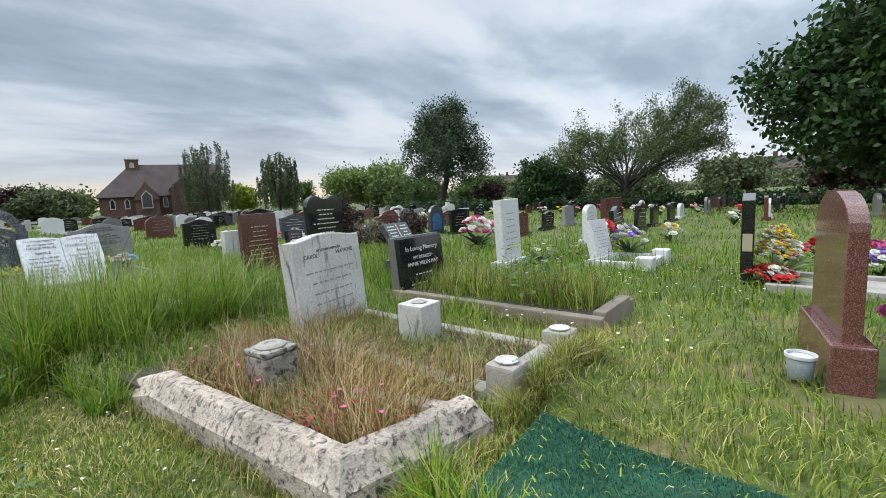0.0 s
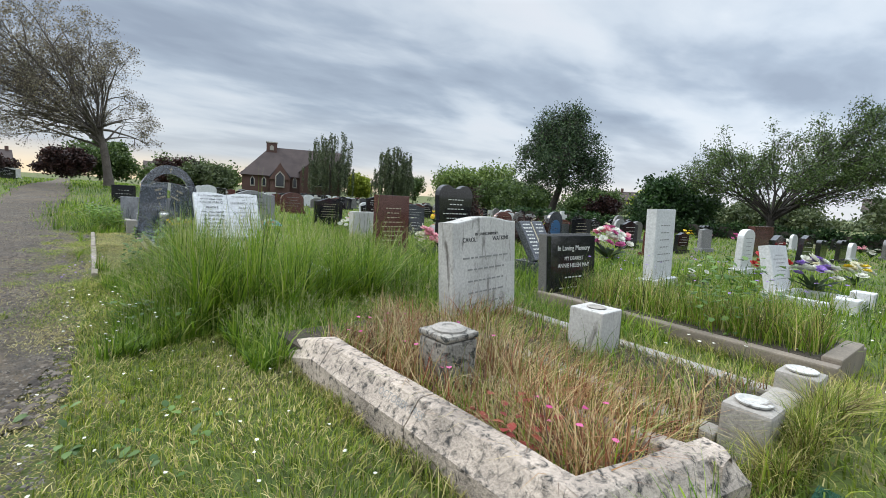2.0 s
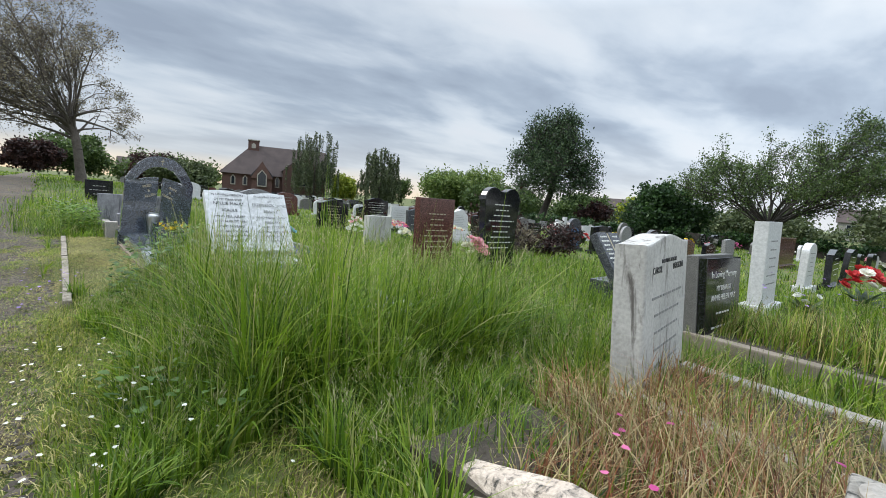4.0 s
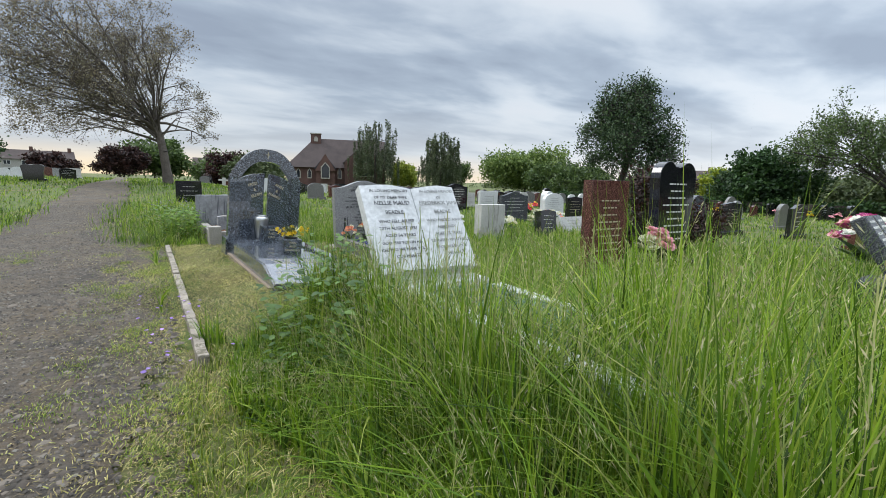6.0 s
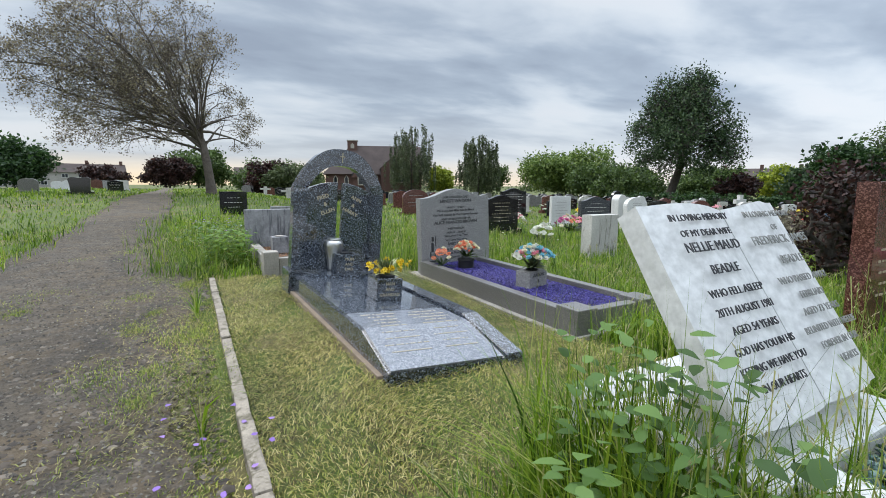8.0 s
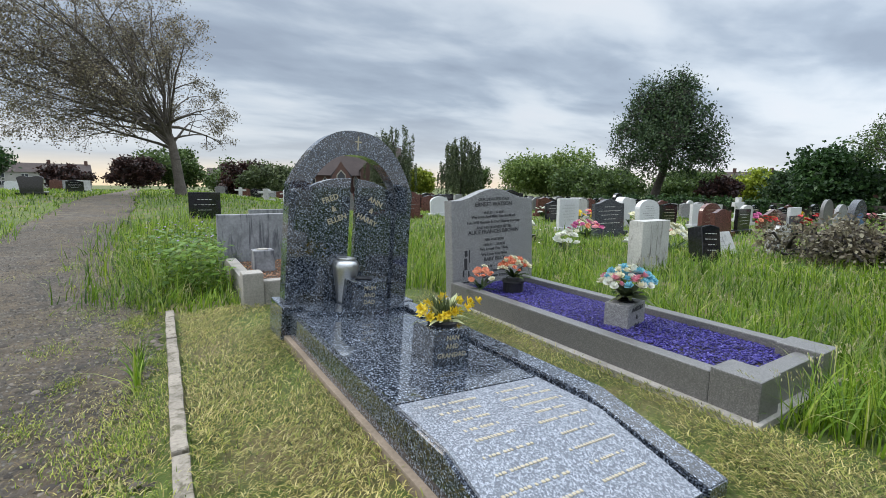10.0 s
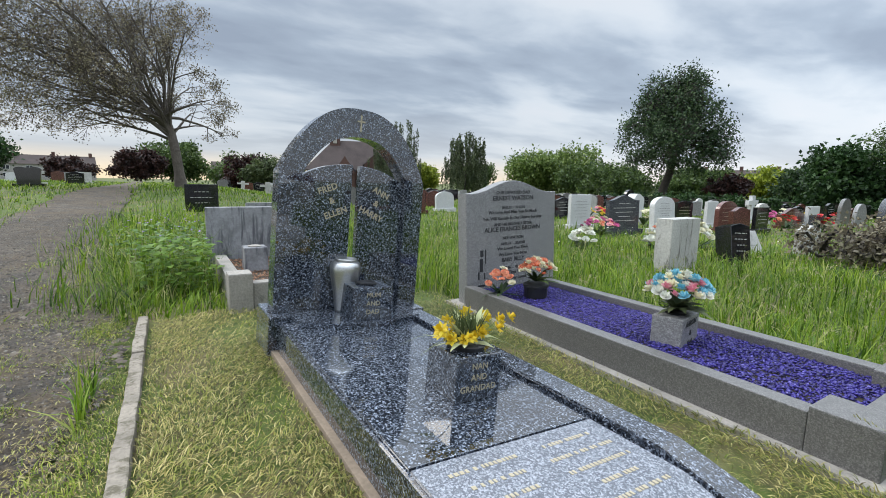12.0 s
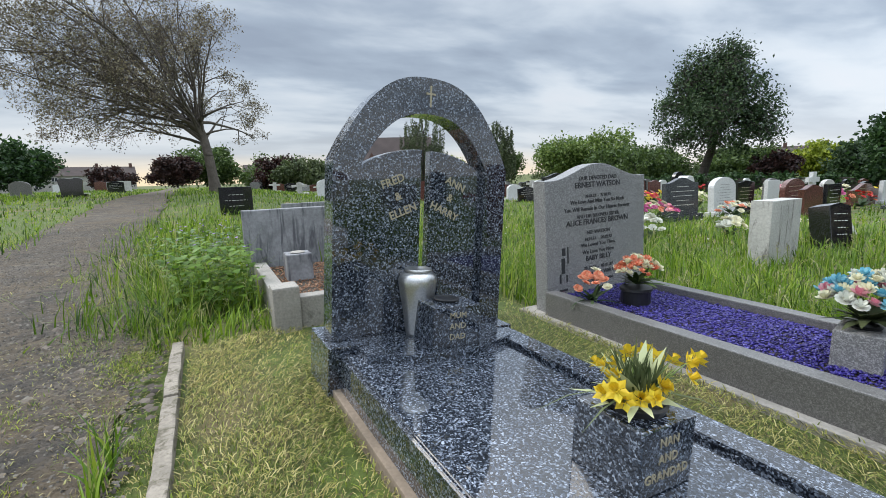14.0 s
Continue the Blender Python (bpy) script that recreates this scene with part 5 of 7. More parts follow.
# ---- rows far off: a few kinds, repeated ----
protos = []
for st, mt, lab, ink in (("flat", M_OLDWHITE, "pale weathered headstone in a far row", M_FADED), ("round", M_MGREY, "grey rounded headstone in a far row", None), ("ogee", M_BLACK, "black granite headstone in a far row", M_PALELET),
                         ("peon", M_LGREY, "light grey headstone in a far row", None), ("round", M_WHITE, "white marble headstone in a far row", None), ("ogee", M_BROWNG, "brown-red headstone in a far row", None), ("cross", M_OLDWHITE, "pale stone cross in a far row", None), ("heart", M_BLACK, "black heart-shaped headstone in a far row", None)):
    protos.append((st, mt, lab, ink))
far_rng = random.Random(19)
made = {}
near_list = [(o.matrix_world.translation.x, o.matrix_world.translation.y) for o in bpy.data.objects if o.parent is None and o.name.startswith(("headstone", "flower"))]
spots = []
for ix in range(11):
    for iy in range(20):
        x, y = 12.5 + ix * 2.1 + far_rng.uniform(-0.4, 0.4), -9 + iy * 2.9 + far_rng.uniform(-0.3, 0.3)
        spots.append((x, y, 0.72))
for ix in range(10):
    for iy in range(11):
        spots.append((4.5 + ix * 2.3 + far_rng.uniform(-0.4, 0.4), 21 + iy * 3.4 + far_rng.uniform(-0.4, 0.4), 0.62))
for ix in range(9):
    for iy in range(8):
        spots.append((-4.5 - ix * 2.6 + far_rng.uniform(-0.5, 0.5), 24 + iy * 4.5 + far_rng.uniform(-0.5, 0.5), 0.4))
for x, y, chance in spots:
    pick, turn, sc = far_rng.choice((0, 1, 1, 2, 2, 2, 3, 4, 5, 5, 6, 7)), far_rng.uniform(-4, 4), far_rng.uniform(0.82, 1.15)
    if far_rng.random() > chance or min((x - a) ** 2 + (y - b) ** 2 for a, b in near_list) < 1.6 or x > 33.6 - 0.03 * y and y < 36:
        continue
    if pick not in made:
        st, mt, lab, ink = protos[pick]
        made[pick] = headstone(x, y, 0.78, G(x, y) + 0.74, st, mt, lab, 0.12, 0, 0, turn, 4 if ink else 0, ink, True, "headstones in far rows")
    else:
        copy_thing(made[pick], pose(x, y, G(x, y), far_rng.uniform(-3, 3), far_rng.uniform(-3, 3), turn) @ Matrix.Diagonal((1, 1, sc, 1)))
for i in range(38):
    x, y = far_rng.uniform(11, 32), far_rng.uniform(-8, 26)
    bm = bmesh.new()
    for k in range(7):
        flower_head(bm, (far_rng.uniform(-0.25, 0.25), far_rng.uniform(-0.2, 0.2), far_rng.uniform(0.2, 0.45)), 0.11, far_rng, 6, 0.5)
    fb = thing("flower_bunch", pose(x, y, G(x, y)), "bunch of bright grave flowers in a far row", "flowers", "flower bunches in far rows")
    part("blossoms", bm, M_PET[("pink", "white", "red", "yellow", "magenta", "cream", "white")[i % 7]], fb)
    bm = bmesh.new()
    for k in range(10):
        a = far_rng.uniform(0, 6.28)
        leaf_blade(bm, (0, 0, 0), Vector((math.cos(a), math.sin(a), 1.5)).normalized(), 0.4, 0.1, 0.2, far_rng)
    part("foliage", bm, M_LEAF["dark"], fb)


# ---- trees ----
def scatter_leaves(name, centres, n, sigma, size, material, parent, rng, droop=0.0, aspect=1.7):
    c = centres[rng.integers(0, len(centres), n)]
    off = rng.normal(0, 1, (n, 3)) * sigma
    if droop:
        k = np.abs(rng.normal(0, droop, n))
        off[:, 2] -= k
        off[:, :2] *= 0.6
    p = c + off
    s = size * rng.uniform(0.6, 1.3, (n, 1))
    d = rng.normal(0, 1, (n, 3))
    if droop:
        d[:, 2] -= 1.6
    d /= np.linalg.norm(d, axis=1, keepdims=True)
    e = np.cross(d, rng.normal(0, 1, (n, 3)))
    e /= np.linalg.norm(e, axis=1, keepdims=True)
    nrm = np.cross(d, e)
    V = np.stack([p - d * s * aspect / 2, p + e * s / 2 + nrm * s * 0.12, p + d * s * aspect / 2, p - e * s / 2 + nrm * s * 0.12], 1)
    i = np.arange(n)[:, None] * 4
    ob = new(name, mesh_arrays(name, V.reshape(-1, 3), [np.concatenate([i, i + 1, i + 2, i + 3], 1)], material))
    ob.parent = parent
    return ob


def grow(trunk, targets, tip, power=2.3, step=0.7, sides=6):
    """Branches from a trunk line to points of the crown. Returns the mesh arrays and the ends."""
    pos = [np.array(p, float) for p in trunk]
    par = list(range(-1, len(trunk) - 1))
    first = len(trunk) // 2
    order = np.argsort([np.linalg.norm(t - pos[-1]) for t in targets])
    ends = []
    arr = np.array(pos)
    for k in order:
        t = targets[k]
        dd = np.linalg.norm(arr[first:] - t, axis=1) + 0.35 * np.maximum(0, arr[first:, 2] - t[2])
        j = first + int(np.argmin(dd))
        a = arr[j]
        m = max(1, int(np.linalg.norm(t - a) / step))
        prev = j
        add = []
        for q in range(1, m + 1):
            u = q / m
            p = a + (t - a) * u + np.array([0, 0, 0.07 * np.linalg.norm(t - a) * math.sin(math.pi * u)]) + np.random.normal(0, 0.022, 3) * (u < 1)
            par.append(prev)
            prev = len(par) - 1
            add.append(p)
        arr = np.vstack([arr, add])
        ends.append(arr[-1])
    n = len(arr)
    area = np.zeros(n)
    kids = np.zeros(n, int)
    for i in range(n):
        if par[i] >= 0:
            kids[par[i]] += 1
    area[kids == 0] = tip ** power
    for i in range(n - 1, 0, -1):
        area[par[i]] += area[i]
    rad = area ** (1 / power)
    ang = np.arange(sides) * 2 * np.pi / sides
    V, F = [], []
    for i in range(1, n):
        a, b = arr[par[i]], arr[i]
        d = b - a
        ln = np.linalg.norm(d)
        if ln < 1e-6:
            continue
        d /= ln
        e = np.cross(d, (0.3, 0.9, 0.2))
        e /= np.linalg.norm(e)
        f = np.cross(d, e)
        circ = np.cos(ang)[:, None] * e + np.sin(ang)[:, None] * f
        base = len(V) * sides
        ra = rad[i] if par[i] >= len(trunk) else min(rad[par[i]], rad[i] * 1.5)
        V.append(a + circ * ra)
        V.append(b + circ * rad[i])
        F.extend([(base + q, base + (q + 1) % sides, base + sides + (q + 1) % sides, base + sides + q) for q in range(sides)])
    return np.concatenate(V), np.array(F), np.array(ends), arr


def limbs(trunk, r0, lobes, rng, mains, kids, ratio, angle, lift, thin=0.0045):
    """Forking limbs inside a crown of ellipsoids: tapered tubes, and the points where leaves sit."""
    segs, leafy = [], []

    def room(q):
        return min(sum(((q[k] - c[k]) / r[k]) ** 2 for k in range(3)) for c, r in lobes)

    pts = [Vector(q) for q in trunk]
    n = len(pts) - 1
    for i in range(n):
        segs.append((pts[i], pts[i + 1], r0 * (1.25 if i == 0 else 1 - 0.3 * i / n), r0 * (1 - 0.3 * (i + 1) / n)))

    def run(q, d, length, r, level, goal, usual=0.0):
        m = max(3 if level < len(kids) else 2, int(length / (0.55 if level < 2 else 0.3)))
        m = min(m, 12)
        line = [q.copy()]
        for i in range(m):
            if goal is not None:
                d = (d * 0.8 + (goal - q).normalized() * 0.2).normalized()
            wob = 0.10 + 0.05 * level
            d = (d + Vector((rng.gauss(0, wob), rng.gauss(0, wob), rng.gauss(0, wob) + lift[min(level, len(lift) - 1)]))).normalized()
            nxt = q + d * (length / m)
            ra, rb = r * (1 - 0.72 * i / m), r * (1 - 0.72 * (i + 1) / m)
            segs.append((q, nxt, max(thin, ra), max(thin * 0.8, rb)))
            q = nxt
            line.append(q.copy())
            if level >= len(kids) - 1:
                leafy.append(q.copy())
            if level > 0 and room(q) > 1.1:
                break
        if level >= len(kids):
            return
        for k in range(kids[level] if level else max(2, int(kids[0] * (length / usual) ** 1.6))):
            t = rng.uniform(0.3, 1.0) if k else 1.0
            w = t * (len(line) - 1)
            i0 = min(int(w), len(line) - 2)
            at = line[i0].lerp(line[i0 + 1], w - i0)
            along = (line[i0 + 1] - line[i0]).normalized()
            side = along.orthogonal().normalized()
            side.rotate(Matrix.Rotation(rng.uniform(0, 6.283), 3, along))
            an = radians(rng.gauss(angle, 11))
            run(at, (along * math.cos(an) + side * math.sin(an)).normalized(), (length if level else 0.4 * length + 0.6 * usual) * ratio * rng.uniform(0.7, 1.2) * (1.2 - 0.55 * t), max(thin, r * (1 - 0.72 * t) * 0.66), level + 1, None)

    goals = []
    for i in range(mains):
        c, r = rng.choices(lobes, [(q[0] * q[1] * q[2]) ** (2 / 3) for _, q in lobes])[0]
        u = Vector((rng.gauss(0, 1), rng.gauss(0, 1), rng.gauss(0.15, 0.8))).normalized()
        goals.append(Vector([c[k] + u[k] * r[k] * 0.95 for k in range(3)]))
    usual = sum((q - pts[-1]).length for q in goals) / mains
    for goal in goals:
        w = n * rng.uniform(0.62, 1.0)
        i0 = min(int(w), n - 1)
        at = pts[i0].lerp(pts[i0 + 1], w - i0)
        d = ((goal - at).normalized() + Vector((0, 0, 0.42))).normalized()
        run(at, d, (goal - at).length * 1.05, r0 * rng.uniform(0.19, 0.34), 0, goal, usual)
    A, B = np.array([q[0] for q in segs]), np.array([q[1] for q in segs])
    ra, rb = np.array([q[2] for q in segs]), np.array([q[3] for q in segs])
    d = B - A
    d /= np.maximum(np.linalg.norm(d, axis=1, keepdims=True), 1e-9)
    e = np.cross(d, (0.3, 0.9, 0.2))
    e /= np.linalg.norm(e, axis=1, keepdims=True)
    f = np.cross(d, e)
    V, F, base = [], [], 0
    for sides, pick in ((9, ra > 0.06), (5, (ra <= 0.06) & (ra > 0.012)), (3, ra <= 0.012)):
        m = int(pick.sum())
        an = np.arange(sides) * 2 * np.pi / sides
        circ = np.cos(an)[None, :, None] * e[pick][:, None] + np.sin(an)[None, :, None] * f[pick][:, None]
        V.append(np.concatenate([A[pick][:, None] + circ * ra[pick][:, None, None], B[pick][:, None] + circ * rb[pick][:, None, None]], 1).reshape(-1, 3))
        b = base + np.arange(m)[:, None] * 2 * sides
        for q in range(sides):
            F.append(np.concatenate([b + q, b + (q + 1) % sides, b + sides + (q + 1) % sides, b + sides + q], 1))
        base += m * 2 * sides
    return np.concatenate(V), np.concatenate(F), np.array(leafy)


def limb_tree(x, y, label, trunk, r0, lobes, mains, kids, ratio, angle, lift, nl, leaf, sigma, mat, bark, seed, thin=0.0045, fill=0):
    ob = thing("tree", pose(x, y, G(x, y) - 0.1), label, "tree")
    V, F, leafy = limbs(trunk, r0, lobes, random.Random(seed), mains, kids, ratio, angle, lift, thin)
    wood = new("trunk", mesh_arrays("trunk", V, [F], bark, True))
    wood.parent = ob
    if fill:
        leafy = np.concatenate([leafy] + [crown_points(fill, lobes, np.random.default_rng(seed + 1))] * max(1, len(leafy) // fill))
    scatter_leaves("crown", leafy, nl, sigma, leaf, mat, ob, np.random.default_rng(seed))
    return ob


def crown_points(n, lobes, rng):
    """Points in a union of ellipsoids (centre, radii), more of them towards the skin."""
    out = []
    skin = np.array([(r[0] * r[1] * r[2]) ** (2 / 3) for c, r in lobes])
    for i in range(n):
        c, r = lobes[rng.choice(len(lobes), p=skin / skin.sum())]
        d = rng.normal(0, 1, 3)
        d /= np.linalg.norm(d)
        out.append(np.array(c) + d * np.array(r) * rng.uniform(0.25, 1.0) ** 0.45)
    return np.array(out)


def tree(x, y, label, trunk, lobes, nb, nl, leaf, sigma, mat, bark, seed, tip=0.012, droop=0.0, category="tree", name="tree", step=0.7, power=2.3):
    rng = np.random.default_rng(seed)
    np.random.seed(seed)
    ob = thing(name, pose(x, y, G(x, y) - 0.1), label, category)
    pts = crown_points(nb, lobes, rng)
    V, F, ends, arr = grow(trunk, pts, tip, power, step)
    me = new("trunk", mesh_arrays("trunk", V, [F], bark, True))
    me.parent = ob
    cen = np.concatenate([ends, ends, arr[len(trunk) + 5:][::3]])
    scatter_leaves("crown", cen, nl, sigma, leaf, mat, ob, rng, droop)
    return ob


# spreading tree beside the path, small sparse brownish leaves
limb_tree(0.62, 26.0, "spreading tree with sparse small brownish leaves beside the path", [(0.1, 0, 0), (0.05, 0, 0.7), (-0.02, 0, 1.5), (-0.12, 0.1, 2.2), (-0.3, 0.1, 2.8)], 0.2,
          [((-2.2, 0, 4.6), (3.2, 3.4, 2.6)), ((-4.2, 0.3, 4.0), (2.4, 2.8, 1.7)), ((-1.4, 0, 5.6), (2.6, 3.0, 2.1)), ((0.2, 0, 4.7), (1.9, 2.6, 2.1)), ((0.9, 0, 3.4), (1.9, 2.4, 1.1)), ((-3.2, 0, 2.9), (2.8, 2.8, 0.8)), ((0.9, 0, 2.9), (1.9, 2.4, 0.7))],
          46, (5, 6, 5), 0.5, 46, (-0.01, 0.02, 0.02, 0.0), 46000, 0.044, 0.1, M_LEAF["brown"], M_BARK, 101, 0.003)
# dark full tree over the rows
limb_tree(42.6, 32.0, "dark green broad-leaved tree with a leaning trunk", [(-1.2, 0.4, 0), (-0.8, 0.2, 1.8), (-0.3, 0, 3.4), (0.1, 0, 5.4), (0.3, -0.2, 8.0)], 0.42,
          [((-0.1, 0.2, 5.7), (5.2, 5.2, 2.5)), ((0.0, 0.0, 7.4), (4.3, 4.3, 2.7)), ((0.0, 0.0, 9.2), (3.5, 3.5, 2.2)), ((-0.9, 1.4, 11.0), (1.2, 1.2, 1.5)), ((0.5, -0.8, 11.2), (1.3, 1.3, 1.7)), ((1.4, -2.8, 4.4), (1.8, 1.8, 1.2))],
          44, (8, 6), 0.45, 44, (0.02, 0.02, 0.02), 28000, 0.15, 0.4, M_LEAF["dark"], M_DBARK, 102, 0.02, 130)
# broad feathery tree
limb_tree(37.4, 9.8, "broad spreading tree with feathery upswept branches", [(0, 0, 0), (0.05, 0.05, 0.7), (0.0, 0.0, 1.4), (0, 0, 2.0)], 0.28,
          [((0, 0, 4.9), (4.8, 5.4, 2.2)), ((0.9, -3.0, 6.3), (3.0, 3.1, 2.6)), ((-0.6, 2.0, 5.9), (3.0, 3.0, 2.3)), ((1.5, -4.4, 4.6), (1.9, 2.0, 1.7)), ((-1.3, 3.9, 4.4), (2.0, 2.0, 1.5))],
          34, (9, 7), 0.44, 36, (0.0, 0.10, 0.16), 40000, 0.085, 0.17, M_LEAF["green"], M_DBARK, 103, 0.011)
# great dark tree beyond the red headstone
limb_tree(27.5, -5.6, "large dense dark green chestnut tree", [(0, 0, 0), (0, 0, 1.6), (0.1, 0, 3.4), (0, 0, 6.0)], 0.45,
          [((0, -0.4, 5.6), (5.8, 6.0, 3.8)), ((-1.0, 2.9, 4.8), (3.4, 3.2, 2.6)), ((0, -5.2, 9.6), (5.4, 5.2, 3.8)), ((-1.5, -0.4, 7.4), (4.2, 4.2, 3.0)), ((-1.0, -3.5, 4.4), (4.4, 4.4, 2.4)), ((-1.0, 0.0, 3.6), (4.4, 5.0, 2.0)), ((-1.0, -3.0, 3.0), (4.6, 5.6, 2.0)), ((0, -7.0, 5.0), (4.6, 4.6, 3.6))],
          44, (8, 6), 0.42, 46, (0.02, 0.0, 0.0), 86000, 0.21, 0.44, M_LEAF["deep"], M_DBARK, 104, 0.02, 560)
for wx, wy, hh, ww, sd in ((34.0, 77.0, 12.8, 4.9, 105), (37.8, 61.2, 9.2, 3.6, 106)):
    tree(wx, wy, "weeping birch with hanging grey-green twigs", [(0, 0, 0), (0, 0, hh * 0.3), (0.2, 0, hh * 0.55), (0.3, 0, hh * 0.74)],
         [((0, 0, hh * 0.55), (ww * 0.9, ww, hh * 0.22)), ((0.3, 0, hh * 0.8), (ww * 0.72, ww * 0.75, hh * 0.2)), ((0, 0, hh * 0.42), (ww, ww, hh * 0.16))], 150, 19000, 0.15, 0.2, M_LEAF["birch"], M_DBARK, sd, 0.02, hh * 0.16, step=1.2)


def bush(x, y, w, h, label, kind, n, seed, leaf=0.32, lift=0.0, name="bush", category="bush", deep=None):
    rng = np.random.default_rng(seed)
    d = deep or w
    lobes = [((0, 0, lift + h * 0.5), (w * 0.46, d * 0.46, h * 0.44))]
    for i in range(6):
        a = rng.uniform(0, 6.28)
        lobes.append(((w * 0.3 * math.cos(a), d * 0.3 * math.sin(a), lift + h * rng.uniform(0.3, 0.72)), (w * 0.24, d * 0.24, h * 0.27)))
    return tree(x, y, label, [(0, 0, 0), (0.05, 0, (lift + h * 0.2) * 0.6), (0, 0, lift + h * 0.25), (0, 0, lift + h * 0.45)], lobes, 130, int(n * 1.4), leaf * 0.7, max(0.1, w * 0.045), M_LEAF[kind], M_DBARK, seed, 0.02, 0.0, category, name, step=1.0)


bush(54.5, 60.0, 15, 7.6, "rounded light green tree behind the rows", "lime", 14000, 111, 0.4, name="tree", category="tree")
bush(52.5, 48.5, 12, 5.0, "wide low green tree behind the rows", "green", 12000, 112, 0.36, name="tree", category="tree")
bush(39.8, 17.0, 8.4, 4.4, "dense dark green bush with a rounded top", "deep", 16000, 113, 0.26, deep=6.5)
bush(43.5, 20.5, 6.0, 3.6, "dense dark green bush beside another", "dark", 8000, 114, 0.26)
bush(41.0, 79.5, 6.0, 5.6, "bright yellow-green shrub beside the birches", "yellow", 6000, 115, 0.34)
bush(47.0, 72.0, 8.0, 5.6, "green tree behind the rows", "green", 6000, 116, 0.36, name="tree", category="tree")
bush(0.6, 78, 9.0, 6.2, "green tree at the end of the path", "green", 9000, 117, 0.36, name="tree", category="tree")
bush(-2.6, 70, 5.6, 3.8, "dark copper-leaved shrub in the distance", "copper", 6000, 118, 0.3)
bush(8.6, 68, 5.5, 4.6, "dark copper-leaved tree beyond the path", "copper", 6000, 119, 0.3, name="tree", category="tree")
bush(11.4, 66, 7.0, 4.0, "rounded grey-green tree beyond the path", "grey", 7000, 120, 0.32, name="tree", category="tree")
bush(-12.0, 92, 6.5, 3.8, "round copper-leaved tree in the distance", "copper", 5000, 121, 0.36, name="tree", category="tree")
bush(-16.5, 62, 9.0, 4.6, "dark green hedge bush beyond the field", "deep", 9000, 122, 0.3)
bush(-21.5, 56, 9.0, 5.2, "dense dark green tree beyond the field", "deep", 9000, 123, 0.3, name="tree", category="tree")
bush(13.5, 92, 16, 5.0, "line of green trees near the chapel", "green", 8000, 124, 0.42, name="tree", category="tree")
bush(21.0, 105, 9, 4.4, "green tree near the chapel", "lime", 5000, 125, 0.42, name="tree", category="tree")
bush(60.0, 40.0, 9.0, 4.2, "green tree behind the rows", "green", 7000, 126, 0.36, name="tree", category="tree")
bush(62.0, 30.0, 7.0, 4.4, "yellow-green tree behind the rows", "yellow", 5000, 127, 0.36, name="tree", category="tree")
bush(52.0, 14.0, 9.0, 3.4, "grey-green tree behind the hedge", "grey", 9000, 128, 0.3, name="tree", category="tree")
bush(50.0, 4.0, 6.0, 4.6, "pale grey-green tree behind the hedge", "grey", 3000, 129, 0.3, name="tree", category="tree")
bush(59.0, 24.0, 8.0, 3.2, "grey-green tree behind the hedge", "grey", 8000, 130, 0.32, name="tree", category="tree")
bush(45.0, 28.0, 4.0, 3.2, "dark copper-leaved shrub in the distance", "copper", 3000, 131, 0.25)
bush(6.2, 6.35, 0.8, 1.4, "dark-leaved rose bush with brown stems", "copper", 2200, 132, 0.05)
bush(8.3, 7.9, 1.5, 0.75, "tangled brown rose bush on a grave", "brown", 2400, 133, 0.055)
bush(9.0, 7.2, 1.4, 0.9, "tangled dark rose bush on a grave", "copper", 2400, 135, 0.055)
bush(45.0, -4.0, 5.0, 3.4, "dark copper-leaved shrub in the distance", "copper", 4000, 134, 0.28)

# hedge along the far side
rngh = np.random.default_rng(77)
hp = []
for i in range(420):
    u = i / 419
    hp.append((34.9 + 2.0 * u + rngh.normal(0, 0.28), 34 - 52 * u, 0.15 + rngh.uniform(0, 0.75)))
hedge = thing("hedge", pose(0, 0, G(36, 5)), "long low clipped dark green hedge at the far side", "hedge", kind="structure")
scatter_leaves("leaves", np.array(hp), 42000, 0.16, 0.13, M_LEAF["deep"], hedge, rngh)
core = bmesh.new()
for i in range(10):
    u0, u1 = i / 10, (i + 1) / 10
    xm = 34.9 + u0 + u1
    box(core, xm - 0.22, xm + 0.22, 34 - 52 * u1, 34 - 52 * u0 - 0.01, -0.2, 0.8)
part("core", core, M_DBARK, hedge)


# tree line that closes the far side
rngf = np.random.default_rng(91)
u = rngf.random(700)
fp = np.stack([92 + rngf.normal(0, 3, 700) + 12 * np.sin(3 * u), -70 + 190 * u, rngf.uniform(0, 1, 700) ** 0.8 * (2.6 + 1.2 * np.sin(23 * u) + 0.9 * np.sin(61 * u + 1))], 1)
woods = thing("far_trees", pose(0, 0, G(90, 20)), "distant line of grey-green trees behind the houses", "trees", kind="stuff")
scatter_leaves("leaves", fp, 26000, 0.75, 0.42, M_LEAF["grey"], woods, rngf)


